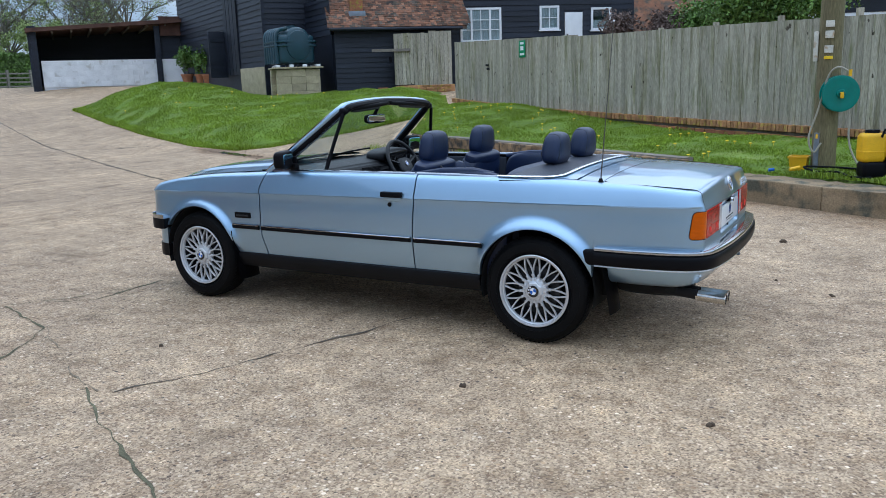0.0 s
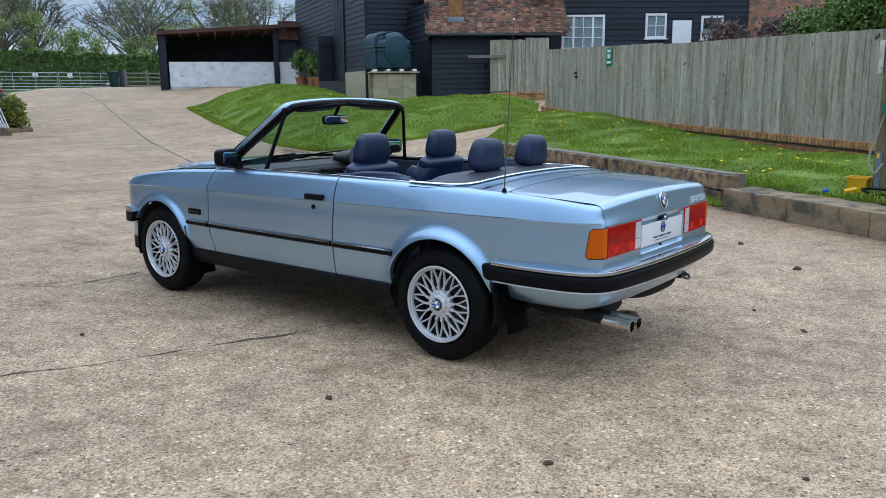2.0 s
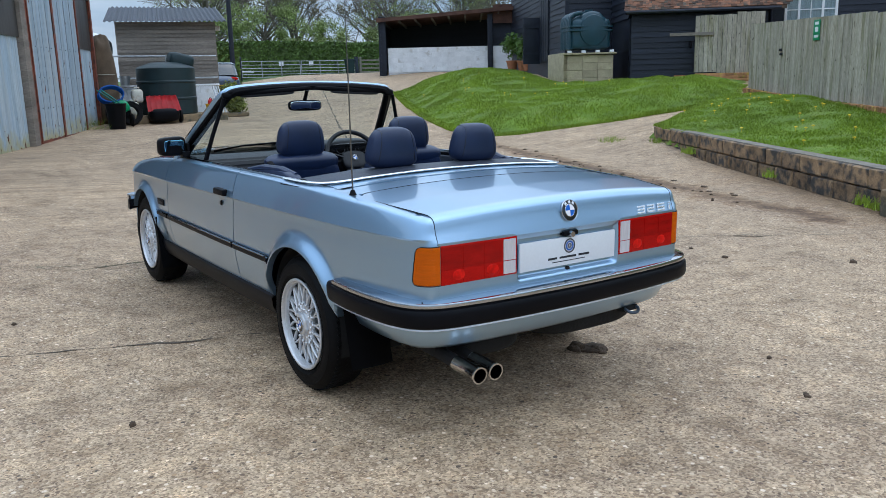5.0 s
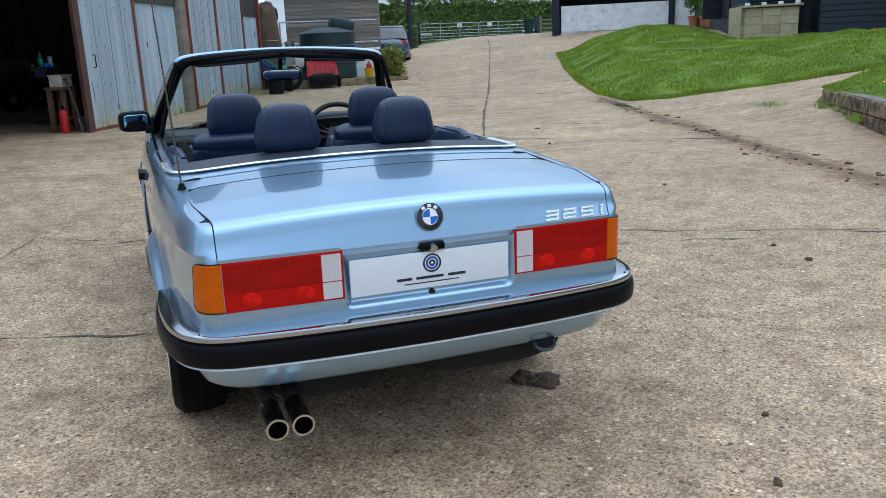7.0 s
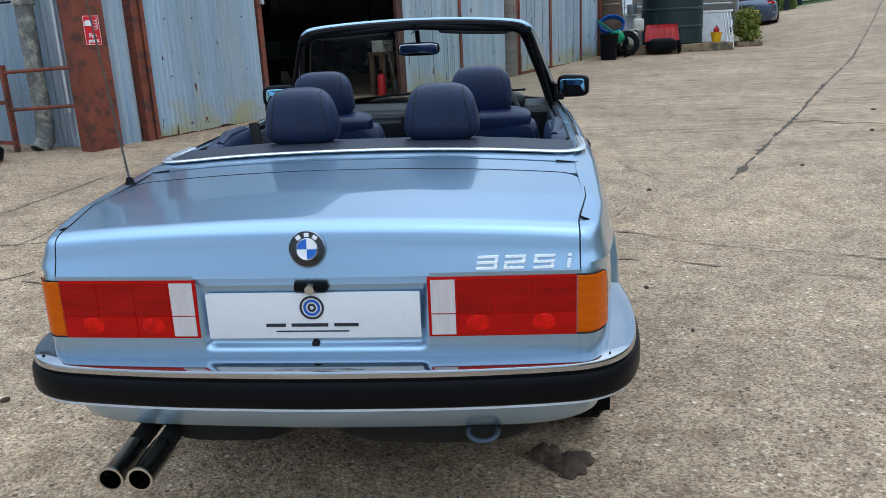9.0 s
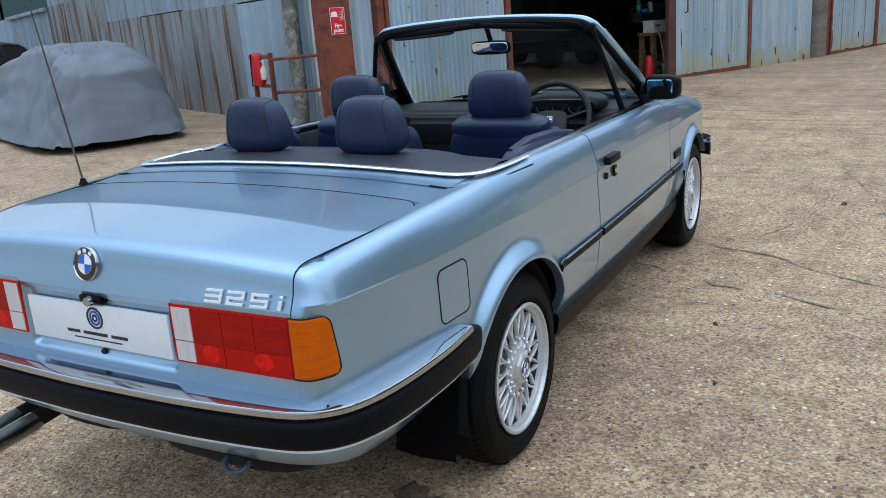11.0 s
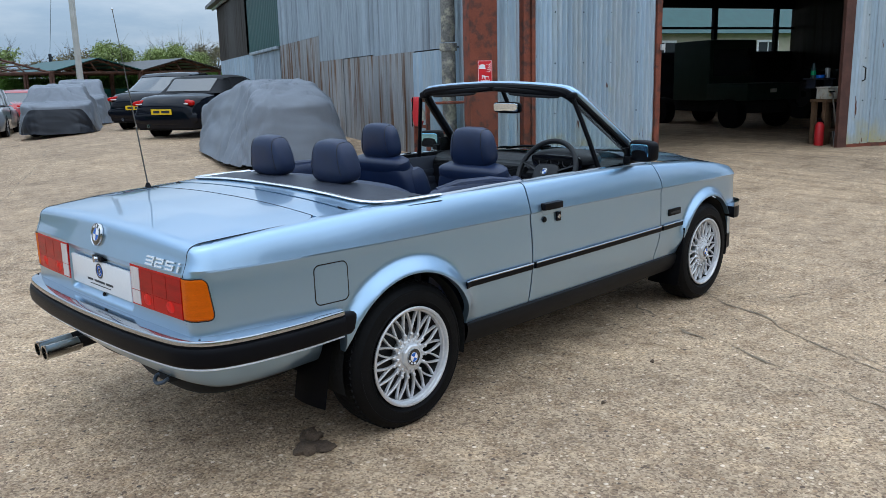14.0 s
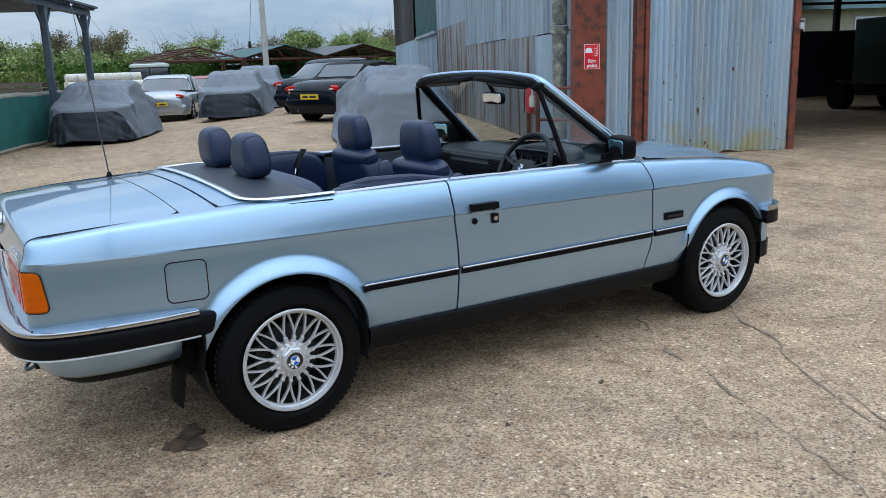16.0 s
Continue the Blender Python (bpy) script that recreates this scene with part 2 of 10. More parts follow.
def tube(bm, pts, r, n=8, closed=False, cap=True, flat=1.0):
    """A round bar along a polyline; r may be a list. flat squashes it vertically."""
    pts = [Vector(p) for p in pts]
    rs = r if isinstance(r, (list, tuple)) else [r] * len(pts)
    rings = []
    side = None
    for i, p in enumerate(pts):
        a = pts[i - 1] if (i > 0 or closed) else p
        c = pts[(i + 1) % len(pts)] if (i < len(pts) - 1 or closed) else p
        d = (c - a).normalized()
        if side is None:
            side = d.orthogonal().normalized() if abs(d.z) > 0.95 else d.cross(Vector((0, 0, 1))).normalized()
        side = (side - d * side.dot(d)).normalized()
        up = side.cross(d)
        rings.append([bm.verts.new(p + (side * math.cos(2 * math.pi * k / n) + up * math.sin(2 * math.pi * k / n) * flat) * rs[i]) for k in range(n)])
    cnt = len(rings)
    for i in range(cnt if closed else cnt - 1):
        a, b = rings[i], rings[(i + 1) % cnt]
        for k in range(n):
            bm.faces.new((a[k], a[(k + 1) % n], b[(k + 1) % n], b[k]))
    if cap and not closed:
        bm.faces.new(rings[0][::-1])
        bm.faces.new(rings[-1])
    return bm


def lathe(bm, prof, n=32, m=I4, cap=False):
    """Turns a profile of (radius, height) round the local z axis."""
    rings = []
    for r, z in prof:
        rings.append([bm.verts.new(m @ Vector((r * math.cos(2 * math.pi * k / n), r * math.sin(2 * math.pi * k / n), z))) for k in range(n)])
    for a, b in zip(rings, rings[1:]):
        for k in range(n):
            bm.faces.new((a[k], a[(k + 1) % n], b[(k + 1) % n], b[k]))
    if cap:
        bm.faces.new(rings[0][::-1])
        bm.faces.new(rings[-1])
    return bm


def grid(bm, f, us, vs, close_u=False):
    vv = [[bm.verts.new(f(u, v)) for u in us] for v in vs]
    nu = len(us)
    for j in range(len(vs) - 1):
        for i in range(nu if close_u else nu - 1):
            k = (i + 1) % nu
            bm.faces.new((vv[j][i], vv[j][k], vv[j + 1][k], vv[j + 1][i]))
    return vv


def extrude_poly(bm, pts, depth, m=I4):
    """A flat outline of (x, z) points in the local plane y = 0, drawn out to y = depth."""
    a = [bm.verts.new(m @ Vector((x, 0, z))) for x, z in pts]
    b = [bm.verts.new(m @ Vector((x, depth, z))) for x, z in pts]
    bm.faces.new(a)
    bm.faces.new(b[::-1])
    for i in range(len(pts)):
        j = (i + 1) % len(pts)
        bm.faces.new((a[i], b[i], b[j], a[j]))
    return bm


def lin(a, b, n):
    return [a + (b - a) * i / (n - 1) for i in range(n)]


def interp(x, table):
    return float(np.interp(x, [t[0] for t in table], [t[1] for t in table]))


def smooth01(t):
    t = min(max(t, 0.0), 1.0)
    return t * t * (3 - 2 * t)


def frame_at(origin, xdir):
    d = Vector((xdir[0], xdir[1], 0)).normalized()
    return Matrix(((d.x, -d.y, 0, origin[0]), (d.y, d.x, 0, origin[1]), (0, 0, 1, origin[2] if len(origin) > 2 else 0), (0, 0, 0, 1)))


def rounded(bm, sx, sy, sz, m=I4, p=4.0, n=14, shape=None):
    """A cushion-like solid of the given half sizes (a superellipsoid); shape(x, y, z) may bend it."""
    def pw(a, e):
        return math.copysign(abs(a) ** e, a)
    e = 2.0 / p
    us = [2 * math.pi * i / (2 * n) for i in range(2 * n)]
    vs = [-math.pi / 2 + math.pi * j / n for j in range(1, n)]

    def f(u, v):
        q = Vector((sx * pw(math.cos(v), e) * pw(math.cos(u), e), sy * pw(math.cos(v), e) * pw(math.sin(u), e), sz * pw(math.sin(v), e)))
        return m @ (shape(q) if shape else q)
    rows = grid(bm, f, us, vs, True)
    for row, z in ((rows[0], -sz), (rows[-1], sz)):
        q = Vector((0, 0, z))
        c = bm.verts.new(m @ (shape(q) if shape else q))
        for i in range(len(row)):
            bm.faces.new((row[i], row[(i + 1) % len(row)], c))
    return bm


# ---- ground ----
def apron(x, y):
    """The slab rises a little towards the workshop and up its flank."""
    u, v = (x + 5.85) * -0.912 + (y + 4.0) * 0.41, (x + 5.85) * -0.41 + (y + 4.0) * -0.912
    front = 0.18 * smooth01((v + 4.5) / 4.5) * smooth01((u + 8) / 6) * (1 - smooth01((u - 2) / 9))
    flank_rise = 0.15 * smooth01((v - 1) / 8) * smooth01((u + 9) / 5) * (1 - smooth01((u + 2) / 3))
    return front + flank_rise


def g(x, y):
    """Height of the yard: level round the car, rising up the drive and towards the house."""
    a, b = min(max(-x, 0.0), 30.0), min(max(y - 8.0, 0.0), 10.5)
    return 0.0006 * a * a + 0.11 * b * smooth01(a / 6) + apron(x, y)


def concrete_mat():
    m = bpy.data.materials.new("worn_aggregate_concrete")
    m.use_nodes = True
    n, l = m.node_tree.nodes, m.node_tree.links
    b = n["Principled BSDF"]
    co = n.new("ShaderNodeTexCoord")

    def tex(kind, sc, **k):
        t = n.new(kind)
        t.inputs["Scale"].default_value = sc
        for key, v in k.items():
            t.inputs[key].default_value = v
        l.new(co.outputs["Object"], t.inputs["Vector"])
        return t

    def ramp(src, stops):
        r = n.new("ShaderNodeValToRGB")
        while len(r.color_ramp.elements) < len(stops):
            r.color_ramp.elements.new(0.5)
        for e, (p, c) in zip(r.color_ramp.elements, stops):
            e.position, e.color = p, (*c, 1)
        l.new(src, r.inputs["Fac"])
        return r.outputs["Color"]

    def mix(fac, a, c, mode="MIX"):
        x = n.new("ShaderNodeMix")
        x.data_type, x.blend_type = "RGBA", mode
        if isinstance(fac, float):
            x.inputs[0].default_value = fac
        else:
            l.new(fac, x.inputs[0])
        for s, i in ((a, 6), (c, 7)):
            if isinstance(s, tuple):
                x.inputs[i].default_value = (*s, 1)
            else:
                l.new(s, x.inputs[i])
        return x.outputs[2]

    stones = tex("ShaderNodeTexVoronoi", 62)
    stones2 = tex("ShaderNodeTexVoronoi", 120)
    sep = n.new("ShaderNodeSeparateColor")
    l.new(stones.outputs["Color"], sep.inputs[0])
    sep2 = n.new("ShaderNodeSeparateColor")
    l.new(stones2.outputs["Color"], sep2.inputs[0])
    pebble = ramp(sep.outputs[0], [(0.0, (0.075, 0.055, 0.042)), (0.14, (0.20, 0.145, 0.10)), (0.36, (0.40, 0.325, 0.24)), (0.55, (0.30, 0.235, 0.17)), (0.72, (0.46, 0.36, 0.25)), (0.86, (0.55, 0.48, 0.39)), (1.0, (0.74, 0.69, 0.61))])
    sand = ramp(sep2.outputs[1], [(0.0, (0.19, 0.145, 0.105)), (0.5, (0.385, 0.315, 0.235)), (1.0, (0.56, 0.475, 0.37))])
    inside = ramp(stones.outputs["Distance"], [(0.30, (1, 1, 1)), (0.42, (0, 0, 0))])
    few = tex("ShaderNodeTexNoise", 7.0, Detail=3.0)
    picked = ramp(sep.outputs[2], [(0.30, (0, 0, 0)), (0.34, (1, 1, 1))])
    col = mix(mix(1.0, inside, picked, "MULTIPLY"), sand, pebble)
    patch = ramp(few.outputs["Fac"], [(0.36, (0.84, 0.80, 0.75)), (0.5, (1.0, 1.0, 1.0)), (0.66, (1.12, 1.10, 1.06))])
    col = mix(1.0, col, patch, "MULTIPLY")
    # sparse larger stones showing in the worn surface
    stones3 = tex("ShaderNodeTexVoronoi", 34)
    sep3 = n.new("ShaderNodeSeparateColor")
    l.new(stones3.outputs["Color"], sep3.inputs[0])
    cobble = ramp(sep3.outputs[1], [(0.0, (0.08, 0.065, 0.055)), (0.25, (0.22, 0.15, 0.10)), (0.5, (0.46, 0.35, 0.235)), (0.8, (0.58, 0.51, 0.42)), (1.0, (0.78, 0.74, 0.67))])
    small = ramp(stones3.outputs["Distance"], [(0.26, (1, 1, 1)), (0.34, (0, 0, 0))])
    chosen = ramp(sep3.outputs[0], [(0.58, (0, 0, 0)), (0.62, (1, 1, 1))])
    col = mix(mix(1.0, small, chosen, "MULTIPLY"), col, cobble)
    speck = tex("ShaderNodeTexNoise", 26.0, Detail=2.0, Roughness=0.6)
    col = mix(1.0, col, ramp(speck.outputs["Fac"], [(0.33, (0.80, 0.75, 0.69)), (0.46, (1.0, 0.98, 0.95)), (0.60, (1.05, 1.03, 0.99)), (0.70, (1.15, 1.12, 1.06))]), "MULTIPLY")
    big = tex("ShaderNodeTexNoise", 0.33, Detail=8.0, Roughness=0.65)
    mid = tex("ShaderNodeTexNoise", 1.7, Detail=9.0, Roughness=0.7)
    lum = ramp(big.outputs["Fac"], [(0.30, (0.77, 0.71, 0.675)), (0.5, (0.985, 0.922, 0.875)), (0.70, (1.15, 1.065, 0.985))])
    col = mix(1.0, col, lum, "MULTIPLY")
    wet = ramp(mid.outputs["Fac"], [(0.32, (0.62, 0.57, 0.49)), (0.43, (0.93, 0.89, 0.82)), (0.58, (1.08, 1.035, 0.95)), (0.72, (1.24, 1.19, 1.08))])
    col = mix(1.0, col, wet, "MULTIPLY")
    # tamped ridges running across the drive
    mp = n.new("ShaderNodeMapping")
    mp.inputs["Rotation"].default_value = (0, 0, radians(24))
    mp.inputs["Scale"].default_value = (9.0, 0.35, 1.0)
    l.new(co.outputs["Object"], mp.inputs["Vector"])
    rid = n.new("ShaderNodeTexNoise")
    rid.inputs["Scale"].default_value, rid.inputs["Detail"].default_value = 1.0, 4
    l.new(mp.outputs["Vector"], rid.inputs["Vector"])
    lines = ramp(rid.outputs["Fac"], [(0.36, (0.80, 0.78, 0.76)), (0.5, (1, 1, 1)), (0.66, (1.12, 1.11, 1.09))])
    sx = n.new("ShaderNodeSeparateXYZ")
    l.new(co.outputs["Object"], sx.inputs[0])
    up = n.new("ShaderNodeMapRange")
    up.inputs["From Min"].default_value, up.inputs["From Max"].default_value = -2.5, -6.5
    up.inputs["To Min"].default_value, up.inputs["To Max"].default_value = 0.0, 0.9
    l.new(sx.outputs["X"], up.inputs["Value"])
    col = mix(up.outputs["Result"], col, mix(1.0, col, lines, "MULTIPLY"))
    # brown silt washed along the foot of the path
    def dot(v):
        x = n.new("ShaderNodeVectorMath")
        x.operation = "DOT_PRODUCT"
        x.inputs[1].default_value = v
        l.new(co.outputs["Object"], x.inputs[0])
        return x.outputs["Value"]

    def calc(op, a_, b_=0.0, c_=0.0):
        x = n.new("ShaderNodeMath")
        x.operation = op
        for k, v in enumerate((a_, b_, c_)):
            if isinstance(v, float):
                x.inputs[k].default_value = v
            else:
                l.new(v, x.inputs[k])
        return x.outputs[0]

    off = calc("ABSOLUTE", calc("ADD", dot((0.306, 0.952, 0)), -4.376))
    along = dot((0.952, -0.306, 0))
    rag = calc("ADD", calc("MULTIPLY", mid.outputs["Fac"], 0.75), calc("MULTIPLY", few.outputs["Fac"], 0.55))
    reach = calc("MINIMUM", calc("MULTIPLY_ADD", along, 0.30, 4.0), calc("MULTIPLY_ADD", along, -0.5, -1.2))
    crumb = tex("ShaderNodeTexNoise", 9.0, Detail=6.0, Roughness=0.75)
    rag = calc("MULTIPLY_ADD", crumb.outputs["Fac"], 0.7, calc("MULTIPLY_ADD", rag, 1.2, -0.48))
    grade = calc("ADD", calc("MULTIPLY_ADD", off, -0.9, rag), calc("MINIMUM", reach, 0.0))
    silt = ramp(grade, [(0.40, (1, 1, 1)), (0.46, (0.80, 0.74, 0.67)), (0.56, (0.56, 0.48, 0.40)), (0.68, (0.33, 0.27, 0.21))])
    col = mix(1.0, col, silt, "MULTIPLY")
    # ground turns darker and browner towards the kerb, with a noisy edge
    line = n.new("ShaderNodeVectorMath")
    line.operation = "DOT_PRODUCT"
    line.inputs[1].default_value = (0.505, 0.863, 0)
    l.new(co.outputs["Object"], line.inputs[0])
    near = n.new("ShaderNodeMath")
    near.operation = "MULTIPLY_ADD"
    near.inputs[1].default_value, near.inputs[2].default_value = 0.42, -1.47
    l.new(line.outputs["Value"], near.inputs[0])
    kerb_fade = n.new("ShaderNodeMath")
    kerb_fade.operation = "MULTIPLY_ADD"
    kerb_fade.inputs[1].default_value = 1.3
    l.new(mid.outputs["Fac"], kerb_fade.inputs[0])
    l.new(near.outputs[0], kerb_fade.inputs[2])
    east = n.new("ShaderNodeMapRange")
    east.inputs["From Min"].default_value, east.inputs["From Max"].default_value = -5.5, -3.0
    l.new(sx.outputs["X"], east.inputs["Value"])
    kerb_tone = ramp(kerb_fade.outputs[0], [(0.62, (1, 1, 1)), (1.0, (0.66, 0.60, 0.53))])
    col = mix(east.outputs["Result"], col, mix(1.0, col, kerb_tone, "MULTIPLY"))
    l.new(col, b.inputs["Base Color"])
    b.inputs["Roughness"].default_value = 0.82
    bp = n.new("ShaderNodeBump")
    bp.inputs["Strength"].default_value = 0.5
    bp.inputs["Distance"].default_value = 0.006
    bp.invert = True
    hm = n.new("ShaderNodeMath")
    hm.operation = "ADD"
    l.new(stones.outputs["Distance"], hm.inputs[0])
    l.new(stones2.outputs["Distance"], hm.inputs[1])
    l.new(hm.outputs[0], bp.inputs["Height"])
    bp2 = n.new("ShaderNodeBump")
    bp2.inputs["Strength"].default_value = 0.3
    bp2.inputs["Distance"].default_value = 0.03
    l.new(mid.outputs["Fac"], bp2.inputs["Height"])
    l.new(bp.outputs["Normal"], bp2.inputs["Normal"])
    l.new(bp2.outputs["Normal"], b.inputs["Normal"])
    return m


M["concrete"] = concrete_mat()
M["field"] = mat("field_grass", (0.075, 0.13, 0.028), 0.9, var=0.35, scale=0.5, fine=0.3, fscale=30, bump=0.4)
M["turf"] = mat("lawn_turf", (0.105, 0.168, 0.012), 0.9, var=0.3, scale=1.5, fine=0.35, fscale=60, bump=0.5, col2=(0.16, 0.20, 0.04), spots=0.3)
M["blade"] = mat("grass_blades", (0.205, 0.29, 0.015), 0.6, var=0.25, scale=0.8, fine=0.15, fscale=20, bump=0.0, island=0.24)
M["dirt"] = mat("dark_dirt", (0.10, 0.078, 0.055), 0.92, var=0.3, scale=6, fine=0.3, fscale=90, bump=0.5)
M["moss"] = mat("mossy_crack", (0.115, 0.105, 0.06), 0.95, var=0.4, scale=9, fine=0.3, fscale=120, bump=0.5)
M["dung"] = mat("dried_mud", (0.095, 0.065, 0.043), 0.95, var=0.3, scale=30, fine=0.3, fscale=200, bump=0.6)


M["puddle"] = mat("shallow_puddle", (0.06, 0.055, 0.05), 0.06, var=0.1, scale=4, fine=0.05, bump=0.0)
M["crack"] = mat("silted_crack", (0.225, 0.175, 0.12), 0.95, var=0.35, scale=14, fine=0.35, fscale=160, bump=0.5)


def span(edges, steps):
    out = []
    for (a, b), st in zip(zip(edges, edges[1:]), steps):
        k = max(1, round((b - a) / st))
        out += [a + (b - a) * i / k for i in range(k)]
    return out + [edges[-1]]


xs = span([-700, -120, -50, 8, 30, 120, 700], [90, 10, 0.5, 2.5, 15, 90])
ys = span([-700, -120, -45, -20, 24, 60, 160, 700], [90, 10, 2.5, 0.5, 4, 20, 90])
verts = [(x, y, g(x, y)) for y in ys for x in xs]
nx = len(xs)
faces = [(j * nx + i, j * nx + i + 1, (j + 1) * nx + i + 1, (j + 1) * nx + i) for j in range(len(ys) - 1) for i in range(nx - 1)]
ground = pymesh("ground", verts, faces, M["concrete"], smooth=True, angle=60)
tagged(ground, "worn tan aggregate concrete farmyard with joints and dirt", "ground", kind="structure")
ground.data.materials.append(M["field"])
for p in ground.data.polygons:
    c = p.center
    inside = -43 < c.x < 24 and -36 < c.y < 24 and not (c.x < -30 and (c.y > 22 or c.y < 8.5))
    p.material_index = 0 if inside else 1


def ribbon(name, pts, width, material, lift=0.004, wob=0.02, seed=1, step=0.035, parent=ground):
    """An irregular strip of dirt lying in a joint of the concrete."""
    rnd = random.Random(seed)
    dense = []
    for (ax, ay), (bx, by) in zip(pts, pts[1:]):
        k = max(2, int(math.hypot(bx - ax, by - ay) / step))
        dense += [(ax + (bx - ax) * i / k, ay + (by - ay) * i / k) for i in range(k)]
    dense.append(pts[-1])
    v, f = [], []
    for i, (x, y) in enumerate(dense):
        a, c = dense[max(i - 1, 0)], dense[min(i + 1, len(dense) - 1)]
        dx, dy = c[0] - a[0], c[1] - a[1]
        ln = math.hypot(dx, dy) or 1
        o = wob * (noise.noise(Vector((x * 2.3, y * 2.3, seed))) + 0.6 * noise.noise(Vector((x * 9, y * 9, seed + 5))))
        w = width * 0.85 * (0.55 + 0.9 * noise.noise(Vector((x * 7, y * 7, seed + 30))) + (0.35 * rnd.random() if width < 0.1 else 0)) * (0.25 + 1.6 * abs(noise.noise(Vector((x * 2.3, y * 2.3, seed + 9)))))
        if width > 0.15:
            w = width * (0.62 + 0.6 * noise.noise(Vector((x * 1.9, y * 1.9, seed + 30))) + 0.5 * noise.noise(Vector((x * 8, y * 8, seed + 40))))
        for s in (o - w / 2, o + w / 2):
            px, py = x - dy / ln * s, y + dx / ln * s
            v.append((px, py, g(px, py) + lift))
    for i in range(len(dense) - 1):
        if noise.noise(Vector((dense[i][0] * 3.1, dense[i][1] * 3.1, seed + 2))) > (-0.5 if width < 0.15 else -0.12) or name == "puddle":
            f.append((2 * i, 2 * i + 1, 2 * i + 3, 2 * i + 2))
    return pymesh(name, v, f, material, parent, smooth=True)


# long joint up the drive, and the cross joints
ribbon("joint", [(-3.9, 2.19), (-4.6, 2.5), (-7.35, 3.77), (-10.9, 5.35), (-15.3, 7.4), (-26.5, 12.5), (-36.0, 16.7)], 0.095, M["dirt"], seed=3, wob=0.025)
ribbon("joint", [(-13.0, 1.0), (-17.4, 4.75), (-17.1, 5.7), (-15.3, 7.4), (-13.2, 8.5)], 0.06, M["dirt"], seed=4, wob=0.06)
ribbon("joint", [(-9.4, 4.7), (-8.9, 5.4), (-7.0, 7.3)], 0.045, M["dirt"], seed=5, wob=0.05)
ribbon("joint", [(-7.3, 3.75), (-6.6, 4.7), (-5.2, 6.3)], 0.045, M["dirt"], seed=6, wob=0.05)
ribbon("joint", [(-2.6, 0.7), (-2.3, 1.2), (-2.15, 1.43), (-1.85, 1.98), (-1.62, 2.4), (-0.9, 3.62), (-0.2, 4.6)], 0.028, M["crack"], seed=7, wob=0.05)
ribbon("joint", [(-22.5, 6.9), (-24.8, 9.6), (-26.2, 12.4), (-23.8, 13.6)], 0.043, M["crack"], seed=8, wob=0.05)
ribbon("joint", [(-3.5, -1.55), (-3.15, -0.76), (-2.6, 0.2)], 0.031, M["moss"], seed=9, wob=0.08)
ribbon("joint", [(-2.81, -1.79), (-1.77, -2.31), (-1.61, -2.37)], 0.022, M["crack"], seed=10, wob=0.05)
ribbon("joint", [(-1.7, -2.35), (-1.3, -2.6), (-0.6, -2.92), (0.1, -3.5)], 0.031, M["moss"], seed=11, wob=0.03)
ribbon("joint", [(-3.5, -1.6), (-2.81, -1.79), (-2.4, -2.35), (-2.1, -3.2)], 0.031, M["moss"], seed=12, wob=0.04)
ribbon("joint", [(3.8, -3.3), (0.26, -3.9), (-0.3, -3.65), (-3.4, -3.3), (-5.4, -3.1)], 0.031, M["crack"], seed=13, wob=0.02)
ribbon("joint", [(0.2, -3.9), (-0.83, -6.98), (-2.0, -9.5), (-3.16, -11.9), (-4.4, -15.0)], 0.031, M["crack"], seed=14, wob=0.03)
ribbon("joint", [(-2.28, 0.22), (-1.83, 1.03), (-1.62, 1.5), (-1.36, 2.15), (-1.1, 2.9)], 0.028, M["crack"], seed=15, wob=0.07)
ribbon("joint", [(-2.38, 0.96), (-2.8, 1.2), (-3.5, 1.34), (-5.0, 1.5)], 0.012, M["crack"], seed=16, wob=0.08)
ribbon("joint", [(-9.3, -1.0), (-8.4, -0.2), (-5.2, 1.4), (-3.1, 1.8)], 0.019, M["crack"], seed=17, wob=0.06)
ribbon("joint", [(1.6, -3.6), (2.4, -1.2), (3.1, 1.6), (3.6, 4.0)], 0.019, M["crack"], seed=18, wob=0.09)
ribbon("joint", [(-17.84, 4.71), (-15.58, 7.28), (-12.9, 8.7)], 0.05, M["dirt"], seed=31, wob=0.05)
ribbon("joint", [(-10.2, 3.5), (-9.19, 4.59), (-7.09, 6.8)], 0.045, M["dirt"], seed=32, wob=0.03)
ribbon("joint", [(-8.4, 2.3), (-7.17, 3.71), (-5.55, 5.62)], 0.045, M["dirt"], seed=33, wob=0.03)
ribbon("joint", [(-2.0, 1.8), (-1.85, 2.07), (-1.28, 3.08), (-0.5, 4.4)], 0.02, M["crack"], seed=34, wob=0.03)
for k in range(5):
    ribbon("joint", [(-12.0 - k * 3.1, 1.5 + k * 1.45), (-10.0 - k * 3.1, 5.2 + k * 1.4), (-9.0 - k * 3.1, 7.0 + k * 1.35)], 0.02, M["crack"], seed=35 + k, wob=0.04)
# shallow water lying in the silt at the foot of the path
ribbon("puddle", [(-10.9, 8.15), (-10.4, 7.98), (-9.9, 7.82)], 0.26, M["puddle"], seed=25, wob=0.05, step=0.06, lift=0.006)
ribbon("joint", [(-2.17, -2.76), (-2.87, -2.76), (-3.58, -2.67), (-3.61, -2.27)], 0.025, M["crack"], seed=41, wob=0.06)
ribbon("joint", [(-3.4, -1.36), (-3.14, -1.15), (-3.17, -0.51)], 0.03, M["moss"], seed=42, wob=0.06)
ribbon("joint", [(-1.54, -2.41), (-1.32, -1.79), (-1.09, -1.15), (-0.9, -0.6)], 0.022, M["dirt"], seed=43, wob=0.04)


